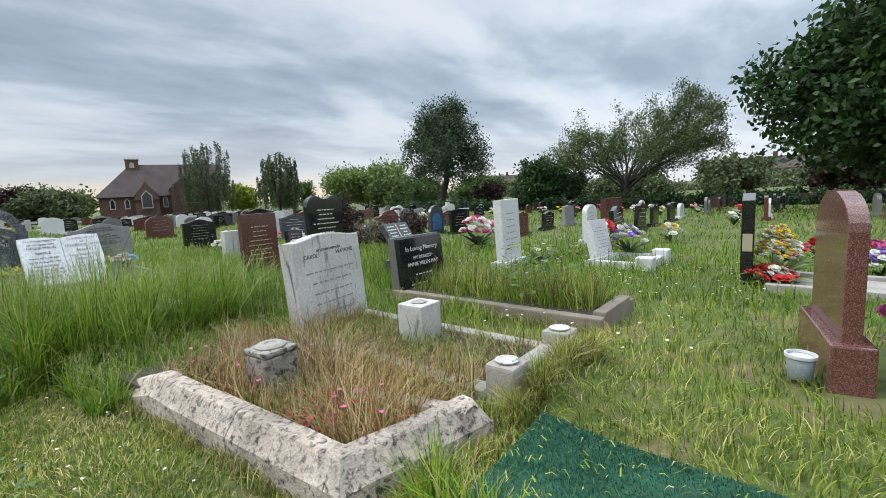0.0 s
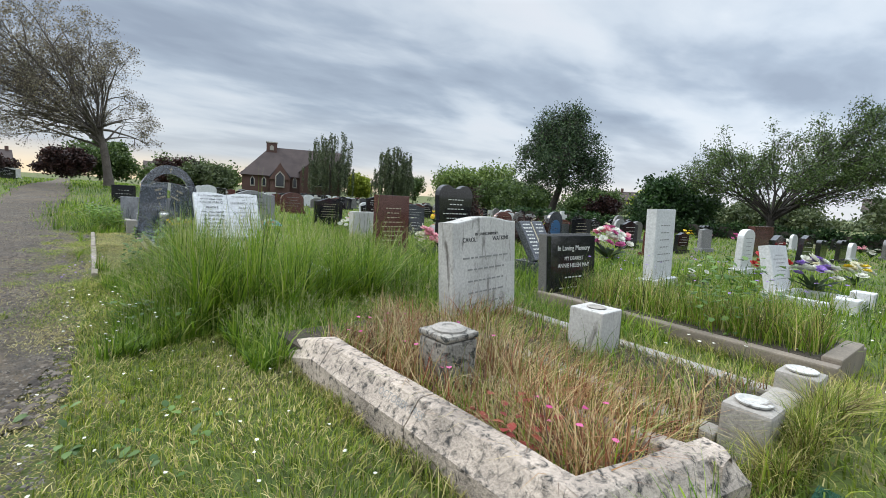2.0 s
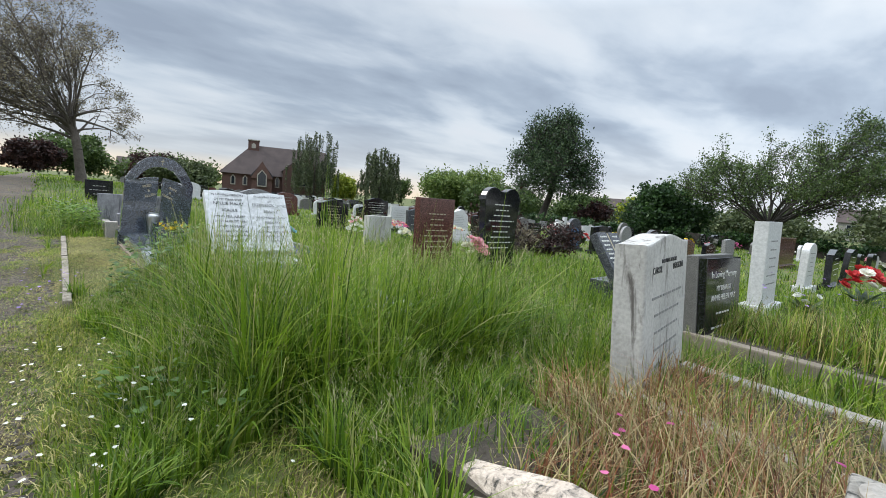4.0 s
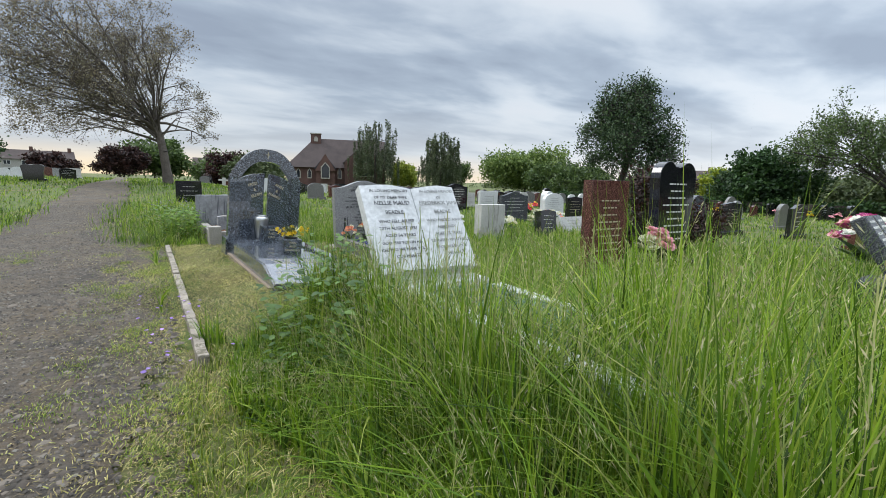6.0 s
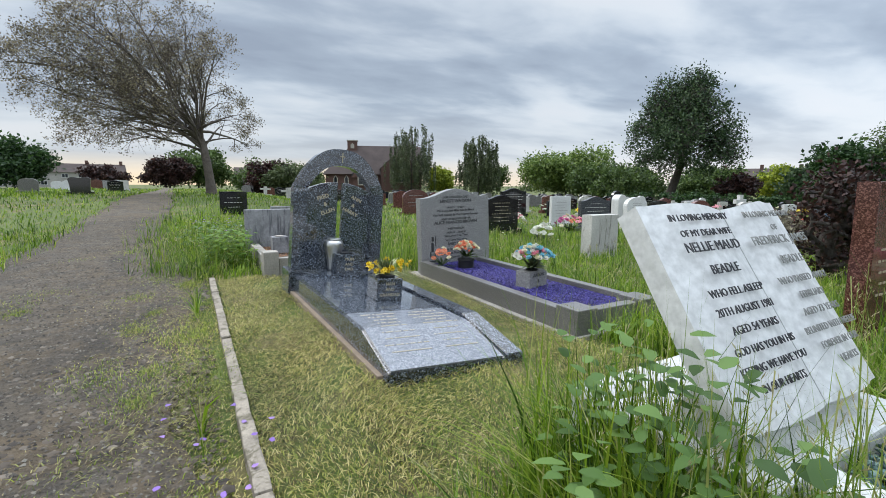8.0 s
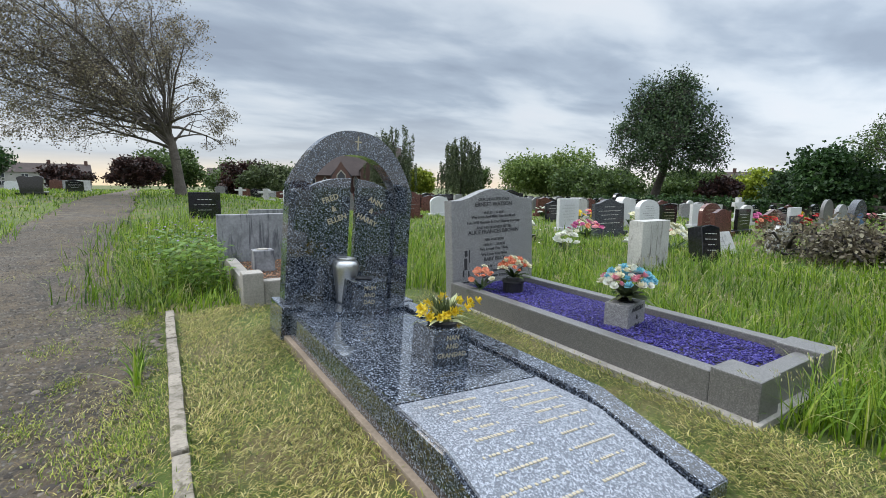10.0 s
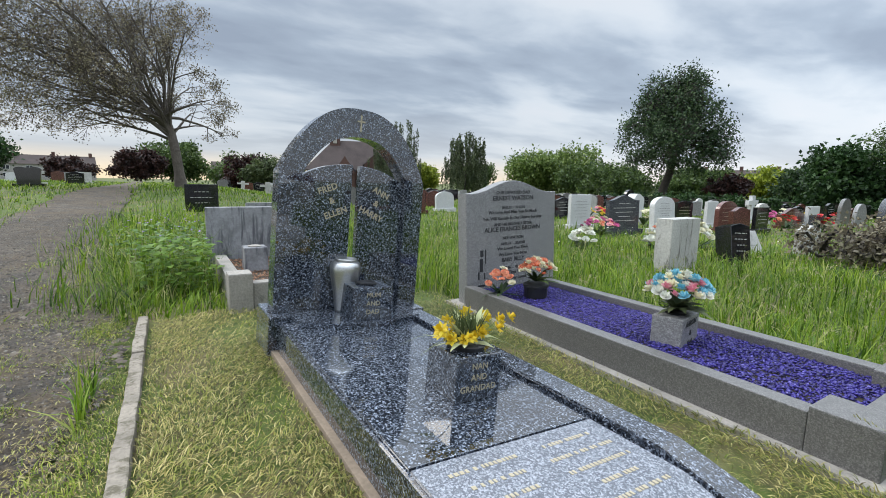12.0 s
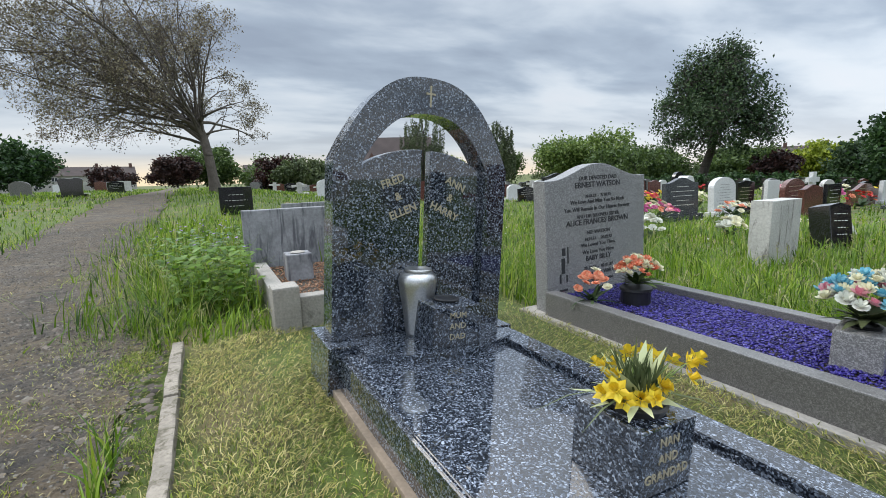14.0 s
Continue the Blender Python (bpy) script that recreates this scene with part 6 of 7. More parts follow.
# ---- chapel and houses ----
def gable(bm, x0, x1, y0, y1, z0, z1, along="x", eave=0.3):
    """A roof solid: ridge along x or y."""
    if along == "x":
        ym = (y0 + y1) / 2
        v = [(x0, y0 - eave, z0), (x1, y0 - eave, z0), (x1, y1 + eave, z0), (x0, y1 + eave, z0), (x0, ym, z1), (x1, ym, z1)]
        f = ((0, 1, 5, 4), (2, 3, 4, 5), (1, 2, 5), (3, 0, 4), (3, 2, 1, 0))
    else:
        xm = (x0 + x1) / 2
        v = [(x0 - eave, y0, z0), (x1 + eave, y0, z0), (x1 + eave, y1, z0), (x0 - eave, y1, z0), (xm, y0, z1), (xm, y1, z1)]
        f = ((0, 1, 4), (1, 2, 5, 4), (2, 3, 5), (3, 0, 4, 5), (3, 2, 1, 0))
    vs = [bm.verts.new(p) for p in v]
    for q in f:
        bm.faces.new([vs[i] for i in q])


def chapel():
    ob = thing("chapel", pose(21.6, 88.2, 0, 0, 0, -19), "red brick chapel with a brown tiled roof and small bell tower", "chapel")
    part("wall", boxed(0, 18, 0, 9, -0.3, 3.0), M_BRICK, ob)
    bm = bmesh.new()
    vs = [bm.verts.new(p) for p in ((-0.5, -0.5, 2.95), (18.4, -0.5, 2.95), (18.4, 9.5, 2.95), (-0.5, 9.5, 2.95), (4.6, 4.5, 8.6), (18.4, 4.5, 8.6))]
    for q in ((0, 1, 5, 4), (2, 3, 4, 5), (1, 2, 5), (3, 0, 4), (3, 2, 1, 0)):
        bm.faces.new([vs[i] for i in q])
    part("roof", bm, M_ROOF, ob)
    tw = part("bell_tower", boxed(4.0, 5.9, 3.6, 5.4, 6.6, 9.4, 0.04), M_BRICK, ob)
    part("coping", boxed(3.9, 6.0, 3.5, 5.5, 9.4, 9.6, 0.03), M_STONEDRESS, tw)
    part("bell_opening", prism([(4.6, 8.0), (5.3, 8.0), (5.3, 8.7), (4.95, 9.0), (4.6, 8.7)], 3.52, 3.6), M_STONEDRESS, tw)
    part("porch", boxed(5.0, 8.4, -2.6, 0, -0.3, 2.7), M_BRICK, ob)
    bm = bmesh.new()
    gable(bm, 5.0, 8.4, -2.7, 0.6, 2.65, 5.2, "y", 0.3)
    part("porch_roof", bm, M_DARKROOF, ob)
    part("porch_gable", prism([(4.8, 2.3), (8.6, 2.3), (6.7, 5.4)], -2.9, -2.65), M_BRICK, ob)
    part("transept", prism([(10.2, -0.3), (17.2, -0.3), (17.2, 4.0), (13.7, 7.3), (10.2, 4.0)], -1.9, 0.0), M_BRICK, ob)
    bm = bmesh.new()
    gable(bm, 10.2, 17.2, -1.85, 4.4, 3.98, 7.5, "y", 0.25)
    part("transept_roof", bm, M_ROOF, ob)
    for wx, ww, wh, yy in ((1.4, 0.8, 1.9, 0.0), (3.4, 0.8, 1.9, 0.0), (5.9, 1.6, 3.0, -2.92), (8.9, 0.8, 2.2, 0.0)):
        w = part("window", prism([(wx, 0.9), (wx + ww, 0.9), (wx + ww, 0.9 + wh * 0.7), (wx + ww / 2, 0.9 + wh), (wx, 0.9 + wh * 0.7)], yy - 0.1, yy + 0.02), M_STONEDRESS, ob)
        part("pane", prism([(wx + 0.15, 1.1), (wx + ww - 0.15, 1.1), (wx + ww - 0.15, 0.85 + wh * 0.68), (wx + ww / 2, 0.7 + wh), (wx + 0.15, 0.85 + wh * 0.68)], yy - 0.13, yy - 0.09), M_PANE, w)
    w = part("window", boxed(12.2, 15.6, -2.0, -1.88, 1.4, 3.1), M_STONEDRESS, ob)
    part("pane", boxed(12.5, 15.3, -2.04, -1.99, 1.6, 2.9), M_PANE, w)
    return ob


chapel()


def house(x, y, turn, w, label, wallm, units=3, h=4.6):
    ob = thing("house", pose(x, y, -0.7 if x > 0 else -0.3, 0, 0, turn), label, "house", "houses beyond the cemetery")
    part("wall", boxed(0, w, 0, 7, 0, h), wallm, ob)
    bm = bmesh.new()
    gable(bm, -0.3, w + 0.3, 0, 7, h, h + 2.7, "x", 0.4)
    roof = part("roof", bm, M_ROOF, ob)
    for i in range(units):
        u = w * (i + 0.5) / units
        part("chimney", boxed(u + w / units * 0.36, u + w / units * 0.36 + 0.8, 3.0, 3.9, h + 1.8, h + 3.7), M_BRICK, roof)
        for z in (0.9, h - 1.6):
            for sx in (-1, 1):
                c = u + sx * w / units * 0.22
                wn_ = part("window", boxed(c - 0.75, c + 0.75, -0.06, 0.05, z, z + 1.2), M_WHITEPL, ob)
                for q in (-1, 1):
                    part("pane", boxed(c + q * 0.36 - 0.3, c + q * 0.36 + 0.3, -0.08, -0.055, z + 0.1, z + 1.1), M_PANE, wn_)
    return ob


house(118, 18, -82, 30, "terrace of pale rendered houses with brown roofs", M_RENDER, 4, 3.6)
house(112, -20, -95, 26, "pair of pale rendered houses with brown roofs", M_RENDER, 3, 3.6)
house(128, 84, -60, 26, "terrace of brick houses with brown tiled roofs", M_BRICK, 3, 4.0)
house(-52, 170, 10, 34, "distant terrace of houses with chimney stacks", M_RENDER, 4)
house(14, 190, 0, 22, "distant plain red brick building", M_BRICK, 2, 5.5)


# ---- grass, weeds, clippings ----
grng = np.random.default_rng(5)
VERGE = np.array([(0.3, -1.4), (0.15, 2.4), (0.3, 6.4)])  # the strip beside the path, where the cover is densest


def dist_walk(x, y):
    d = np.full(x.shape, 1e9)
    for a, b in zip(VERGE, VERGE[1:]):
        ab = b - a
        L2 = max(1e-9, float(ab @ ab))
        t = np.clip(((x - a[0]) * ab[0] + (y - a[1]) * ab[1]) / L2, 0, 1)
        d = np.minimum(d, np.hypot(x - a[0] - t * ab[0], y - a[1] - t * ab[1]))
    return d


def inside(x, y, x0, x1, y0, y1):
    return (x > x0) & (x < x1) & (y > y0) & (y < y1)


def wave(x, y, s, p):
    return np.sin(s * x + p) * np.sin(s * 1.13 * y + 2 * p) * 0.5 + np.sin(2.3 * s * x - y * s + 3 * p) * 0.5


def zones(x, y):
    """Kind of cover at each point: 0 none, 1 tall, 2 lawn, 3 mown clippings, 4 dry weeds; and its height."""
    kind = np.full(x.shape, 1)
    h = np.full(x.shape, 0.26) + 0.07 * wave(x, y, 1.7, 0.4)
    def put(m, k, hh):
        kind[m] = k
        h[m] = hh[m] if isinstance(hh, np.ndarray) else hh
    w = wave(x, y, 3.1, 1.0) * 0.12
    # open rough beyond
    put((x > 11) | (y > 16), 1, 0.16)
    put((x > 3.1) & (x < 11) & (y > 6) & (y < 16), 1, 0.21 + 0.06 * wave(x, y, 1.9, 0.4))
    put(inside(x, y, 3.9, 6.6, 2.3, 4.8), 1, 0.36 + 0.06 * wave(x, y, 2.7, 0.4))
    # left of the path
    put(x < path_left(y), 1, 0.13 + 0.1 * ss(-3.5, -6, x) + 0.04 * w)
    # right lawn and left lawn where the walk begins
    put((x > 1.5) & (y < 0.6 + w) & (x < 12), 2, 0.07 + 0.04 * (w + 0.1))
    put((x > 4.7 + w) & (y < 0.6 + w) & (x < 12), 1, 0.15 + 0.05 * wave(x, y, 2.2, 0.4))
    put(inside(x, y, 4.4, 7.5, 0.1, 3.2), 1, 0.24)
    put((x < 1.3) & (x > -2.6) & (y < 2.25 + w * 1.4), 2, 0.035 + 0.012 * (w + 0.12) * 8)
    # long grass between the first graves and the white book
    put(inside(x, y, 0.10, 2.9, 2.2, 4.95) & (y > 2.25 + w * 1.4), 1, (0.60 + 0.16 * wave(x, y, 2.6, 2.0)) * (0.45 + 0.55 * ss(2.1, 2.9, y + 0.25 * wave(x, y, 2.2, 0.7))) * (0.38 + 0.62 * ss(0.3, 0.95, x)))
    put(inside(x, y, 0.72, 2.3, 2.35, 3.7), 1, 0.74 + 0.12 * wave(x, y, 3.0, 0.5))
    put(inside(x, y, 0.10, 1.35, 4.2, 5.0), 1, (0.56 + 0.12 * wave(x, y, 4.0, 1.0)) * (0.22 + 0.78 * ss(0.35, 0.85, x)))
    put(inside(x, y, -0.3, 0.42, 2.2, 5.0) & (x < 0.34 + w * 0.8), 2, 0.055)
    # mown verge round the two new graves
    mown = inside(x, y, 0.04, 2.2 + 0.0, 4.95, 9.0) & (y > 4.95 + w)
    mown |= inside(x, y, 0.9, 2.75, 5.25, 6.2) & (x < 2.28 + w)
    mown |= inside(x, y, 1.6, 2.2, 6.0, 8.7)
    put(mown, 3, 0.024)
    put(inside(x, y, -0.8, 0.15, 1.0, 9.2) & (x < 0.1 + w), 3, 0.016)
    # weeds beside the path past the kerb
    put(inside(x, y, -0.25, 0.66, 9.15, 16) & (x > path_right(y) + 0.1), 1, 0.34 + 0.1 * wave(x, y, 3.3, 0.3))
    put(inside(x, y, -0.25, 0.66, 8.95, 9.4) & (x > path_right(y) + 0.05), 1, 0.16)
    # grave beds
    put(inside(x, y, 1.0, 1.8, -0.2, 1.8), 4, 0.17 + 0.05 * wave(x, y, 5, 1))
    put(inside(x, y, 0.85, 2.1, 1.5, 2.25), 1, 0.26)
    put(inside(x, y, 2.16, 2.94, -0.12, 1.7), 4, 0.05 + 0.12 * ss(1.1, 1.6, y))
    put(inside(x, y, 1.66, 2.2, -0.1, 1.8), 4, 0.17 + 0.05 * wave(x, y, 4, 2))
    put(inside(x, y, 3.62, 4.24, -0.15, 1.85), 1, 0.38 + 0.1 * wave(x, y, 4, 1))
    # nothing on stone, path and chippings
    fray = grng.random(x.shape) ** 3
    none = (x > path_left(y) + 0.05 + 0.3 * fray) & (x < path_right(y) - 0.03 - 0.6 * fray)
    for b in ((0.765, 1.625, 6.03, 8.32), (2.13, 3.01, 6.1, 8.6), (1.03, 1.83, 4.5, 5.12), (1.12, 1.26, 2.95, 4.52),  (1.12, 1.92, -0.36, -0.12),
              (0.62, 1.4, 8.93, 10.35), (2.83, 2.95, -0.1, 1.72), (2.10, 2.95, -0.34, -0.14), (3.5, 3.63, -0.27, 1.95), (4.23, 4.36, -0.27, 1.95), (3.5, 4.36, -0.27, -0.14), (3.13, 4.1, -1.93, -1.55), (1.4, 2.12, -1.5, -0.47),
              (5.75, 6.65, -3.4, -1.1), (0.15, 0.21, 4.75, 9.0), (2.12, 2.98, 1.7, 1.9)):
        none |= inside(x, y, *b)
    u = (y + 0.225) / 2.025
    xl, xr = 1.135 - 0.115 * u, 1.90 - 0.18 * u
    none |= inside(x, y, 0, 3, -0.3, 1.72) & (x > xl) & (x < xl + 0.16)
    none |= (kind == 4) & (x < xl + 0.1)
    sparse = inside(x, y, 1.25, 1.80, 2.75, 4.5) & (y > 3.5 + 0.3 * w) & (grng.random(x.shape) > 0.2)
    kind[none | sparse] = 0
    return kind, np.maximum(h, 0.012)


def candidates():
    """Random spots, denser near the walk."""
    X, Y = [], []
    for cell, lo_x, hi_x, lo_y, hi_y in ((0.5, -8, 16, -5, 20), (2.0, -30, 44, -12, 62)):
        gx, gy = np.meshgrid(np.arange(lo_x, hi_x, cell), np.arange(lo_y, hi_y, cell))
        gx, gy = gx.ravel(), gy.ravel()
        if cell > 1:
            keep = ~inside(gx + 1, gy + 1, -8, 16, -5, 20)
            gx, gy = gx[keep], gy[keep]
        D = dist_walk(gx + cell / 2, gy + cell / 2)
        dens = np.minimum(9000, 14500 / (0.55 + D) ** 1.62)
        dens = np.where(D > 45, 0, dens)
        n = np.maximum(0, (dens * cell * cell)).astype(int)
        i = np.repeat(np.arange(len(gx)), n)
        X.append(gx[i] + grng.random(len(i)) * cell)
        Y.append(gy[i] + grng.random(len(i)) * cell)
    return np.concatenate(X), np.concatenate(Y)


def blades(name, x, y, h, width, bend, flat, material, label, category, segs=3, zoff=0.0):
    n = len(x)
    if not n:
        return None
    a = grng.uniform(0, 2 * np.pi, n)
    a = np.where(grng.random(n) < 0.55, wave(x, y, 2.4, 0.2) * 2.4 + 0.6 + grng.normal(0, 0.7, n), a)
    lean = np.minimum(np.abs(grng.normal(0, 1, n)) * bend, 1.05)
    dx, dy = np.cos(a), np.sin(a)
    sx, sy = -dy, dx
    turn = grng.uniform(-0.9, 0.9, n)
    wx, wy = sx * np.cos(turn) + dx * np.sin(turn), sy * np.cos(turn) + dy * np.sin(turn)
    z0 = gz(x, y) + lumps(x, y) - 0.012 + zoff
    rows_ = []
    for k in range(segs + 1):
        t = k / segs
        out = lean * h * t ** 1.8 * (1 - flat) + h * t * flat
        up = h * (t - 0.42 * np.minimum(lean, 1.4) * t ** 2.4) * (1 - flat) + flat * (0.3 * h * np.sin(np.pi * t))
        px_, py_, pz = x + dx * out, y + dy * out, z0 + np.maximum(up, 0.002)
        wd = width * (1 - t ** 1.6) * (0.75 + 0.5 * np.sin(np.pi * min(1, t + 0.25)))
        if k == segs:
            rows_.append(np.stack([px_, py_, pz], 1)[:, None])
        else:
            rows_.append(np.stack([np.stack([px_ - wx * wd / 2, py_ - wy * wd / 2, pz], 1), np.stack([px_ + wx * wd / 2, py_ + wy * wd / 2, pz], 1)], 1))
    V = np.concatenate(rows_, 1)
    per = V.shape[1]
    b = np.arange(n)[:, None] * per
    quads = [np.concatenate([b + 2 * k, b + 2 * k + 1, b + 2 * k + 3, b + 2 * k + 2], 1) for k in range(segs - 1)]
    tri = np.concatenate([b + per - 3, b + per - 2, b + per - 1], 1)
    faces = ([np.concatenate(quads)] if quads else []) + [tri]
    ob = new(name, mesh_arrays(name, V.reshape(-1, 3), faces, material))
    return tagged(ob, label, category, kind="stuff")


gx, gy = candidates()
gk, gh = zones(gx, gy)
gd_ = dist_walk(gx, gy)
for lo, hi, segs in ((0, 3.2, 4), (3.2, 60, 2)):
    m = (gk == 1) & (gd_ >= lo) & (gd_ < hi) & (grng.random(len(gx)) < (0.8 if lo == 0 else np.where(gd_ < 9, 0.75, 0.34)))
    n = m.sum()
    wide = np.where(gd_[m] < 3.2, 0.0064, 0.0038 + 0.0007 * gd_[m] + 0.0004 * np.maximum(0, gd_[m] - 9))
    blades("long_grass", gx[m], gy[m], gh[m] * (0.84 + 0.36 * wave(gx[m], gy[m], 8.5, 0.6)) * grng.uniform(0.4, 1.35, n), wide * grng.uniform(0.4, 1.9, n), 0.92, 0.0, M_TALL, "long uncut green grass with bending blades", "grass", segs)
    m = (gk == 2) & (gd_ >= lo) & (gd_ < hi) & (grng.random(len(gx)) < 0.72)
    n = m.sum()
    blades("lawn_grass", gx[m], gy[m], gh[m] * grng.uniform(0.5, 1.5, n), (0.0036 + 0.0009 * gd_[m]) * grng.uniform(0.7, 1.4, n), 0.85, 0.0, M_LAWN, "short green lawn grass with pale tips", "grass", max(2, segs - 1))
m = (gk == 3) & (grng.random(len(gx)) < 0.2 + 0.42 * wave(gx, gy, 2.1, 0.9))
n = m.sum()
blades("verge_grass", gx[m], gy[m], gh[m] * grng.uniform(0.5, 1.8, n), 0.0034 * grng.uniform(0.7, 1.4, n), 0.8, 0.0, M_LAWN, "closely mown grass on the verge", "grass", 2)
m = (gk == 3) & (grng.random(len(gx)) < 0.72 + 0.4 * wave(gx, gy, 3.3, 2.2))
n = m.sum()
blades("grass_clippings", gx[m], gy[m], grng.uniform(0.012, 0.042, n), 0.003 * grng.uniform(0.6, 1.3, n), 0.5, 0.92, M_STRAW, "yellowed grass clippings lying on the mown verge", "clippings", 3, 0.018)
# loose tangles of longer cut stems, in drifts
n = 84000
tx = np.concatenate([grng.uniform(0.2, 0.78, n // 2), grng.uniform(0.6, 2.3, n // 4), grng.uniform(1.62, 2.16, n - n // 2 - n // 4)])
ty = np.concatenate([grng.uniform(4.9, 9.0, n // 2), grng.uniform(4.9, 6.1, n // 4), grng.uniform(5.6, 8.6, n - n // 2 - n // 4)])
ok = (zones(tx, ty)[0] == 3) & (grng.random(n) < 0.55 + 0.5 * wave(tx, ty, 5.1, 1.2))
tx, ty = tx[ok], ty[ok]
n = len(tx)
green = grng.random(n) < 0.5
tz = 0.012 + 0.02 * grng.random(n) + 0.012 * wave(tx, ty, 4.0, 0.5)
M_CUT = blade_mat("green_cuttings", ((0.0, (0.035, 0.045, 0.01)), (0.5, (0.15, 0.18, 0.03)), (1.0, (0.32, 0.33, 0.08))), 0.3)
blades("cut_stems", tx[~green], ty[~green], grng.uniform(0.02, 0.06, (~green).sum()), 0.0026 * grng.uniform(0.6, 1.5, (~green).sum()), 0.5, 0.94, M_STRAW, "tangled dry cut stems drifting over the mown verge", "clippings", 3, tz[~green])
blades("cut_leaves", tx[green], ty[green], grng.uniform(0.015, 0.05, green.sum()), 0.0036 * grng.uniform(0.6, 1.5, green.sum()), 0.5, 0.9, M_CUT, "green and brown cut grass lying on the mown verge", "clippings", 3, tz[green])
m = (gk == 4)
n = m.sum()
bedz = np.where(inside(gx[m], gy[m], 0.9, 1.9, -0.4, 1.95), 0.10, np.where(inside(gx[m], gy[m], 2.2, 2.85, -0.2, 1.8), 0.085, 0.055))
blades("dry_weeds", gx[m], gy[m], gh[m] * grng.uniform(0.15, 1.0, n) ** 1.5 * 2.0, (0.0042) * grng.uniform(0.6, 1.5, n), 1.3, 0.0, M_DRY, "dry reddish weeds and dead grass in the old grave", "weeds", 3, bedz)
m = ((gk == 4) & (grng.random(len(gx)) < 0.45)) | ((gk == 2) & (gd_ < 2.5) & (grng.random(len(gx)) < 0.2))
n = m.sum()
blades("dead_grass", gx[m], gy[m], grng.uniform(0.05, 0.16, n) * np.where(gk[m] == 4, 1.0, 0.5), 0.0032 * grng.uniform(0.6, 1.3, n), 0.5, 0.85, M_STRAW, "dead straw-coloured grass lying between the graves", "grass", 3, np.where(gk[m] == 4, 0.10, 0.02))

# tufts along the old kerbs
kx, ky, kh = [], [], []
for a, b_, num, tall in (((1.12, -0.24), (1.0, 1.75), 2600, 0.09), ((2.02, -0.38), (2.98, -0.38), 4200, 0.2), ((1.14, -0.27), (1.9, -0.40), 900, 0.1), ((1.93, -0.33), (1.8, 1.6), 1200, 0.2), ((3.0, -0.3), (3.0, 1.6), 1500, 0.16), ((2.98, -0.33), (3.5, -0.33), 500, 0.12), ((3.48, -0.3), (3.48, 1.9), 1300, 0.14)):
    u = grng.random(num)
    kx.append(a[0] + (b_[0] - a[0]) * u + grng.normal(0, 0.03, num))
    ky.append(a[1] + (b_[1] - a[1]) * u + grng.normal(0, 0.03, num))
    kh.append(tall * grng.uniform(0.4, 1.5, num) * (0.7 + 0.5 * wave(kx[-1], ky[-1], 9.0, 0.3)))
kx, ky, kh = np.concatenate(kx), np.concatenate(ky), np.maximum(np.concatenate(kh), 0.02)
dry = grng.random(len(kx)) < 0.4
blades("kerb_tufts", kx[~dry], ky[~dry], kh[~dry], 0.0042 * grng.uniform(0.6, 1.4, (~dry).sum()), 0.9, 0.0, M_LAWN, "tufts of grass growing along the old kerbs", "grass", 3)
blades("kerb_straw", kx[dry], ky[dry], kh[dry] * 1.2, 0.0032 * grng.uniform(0.6, 1.4, dry.sum()), 1.2, 0.3, M_STRAW, "dry straw bent over along the old kerbs", "grass", 3, 0.02)

# grass and stalks standing in the overgrown kerb set
n = 3600
ox, oy = grng.uniform(3.63, 4.23, n), grng.uniform(-0.13, 1.8, n)
old = grng.random(n) < 0.45
oh = grng.uniform(0.1, 0.42, n) * (0.8 + 0.4 * wave(ox, oy, 5.0, 0.7))
blades("bed_grass", ox[~old], oy[~old], oh[~old], 0.006 * grng.uniform(0.5, 1.5, (~old).sum()), 0.7, 0.0, M_TALL, "long green grass growing in the brownish kerb set", "grass", 3, 0.13)
blades("bed_stalks", ox[old], oy[old], oh[old] * 1.1, 0.0045 * grng.uniform(0.5, 1.5, old.sum()), 0.5, 0.0, M_STRAW, "dry stalks standing in the brownish kerb set", "grass", 3, 0.13)

# green wisps among the dry weeds, and the pile of the turf mat
m = (gk == 4) & (grng.random(len(gx)) < 0.2)
n = m.sum()
blades("weed_grass", gx[m], gy[m], grng.uniform(0.08, 0.3, n), 0.004 * grng.uniform(0.6, 1.4, n), 0.6, 0.0, M_TALL, "green wisps of grass in the old graves", "grass", 3, 0.08)
n = 15000
blades("turf_pile", grng.uniform(1.43, 2.11, n), grng.uniform(-1.49, -0.48, n), grng.uniform(0.012, 0.026, n), 0.003 * grng.uniform(0.7, 1.3, n), 0.6, 0.0, blade_mat("turf_fibre", ((0, (0.008, 0.06, 0.03)), (1, (0.03, 0.15, 0.08))), 0.15), "short plastic fibres of the green turf mat", "turf mat", 2, 0.022)
n = 260
blades("mat_clippings", grng.uniform(1.43, 2.11, n), grng.uniform(-1.49, -0.48, n), grng.uniform(0.02, 0.06, n), 0.006 * grng.uniform(0.7, 1.3, n), 0.6, 0.9, M_LAWN, "pale grass clippings on the turf mat", "clippings", 2, 0.045)

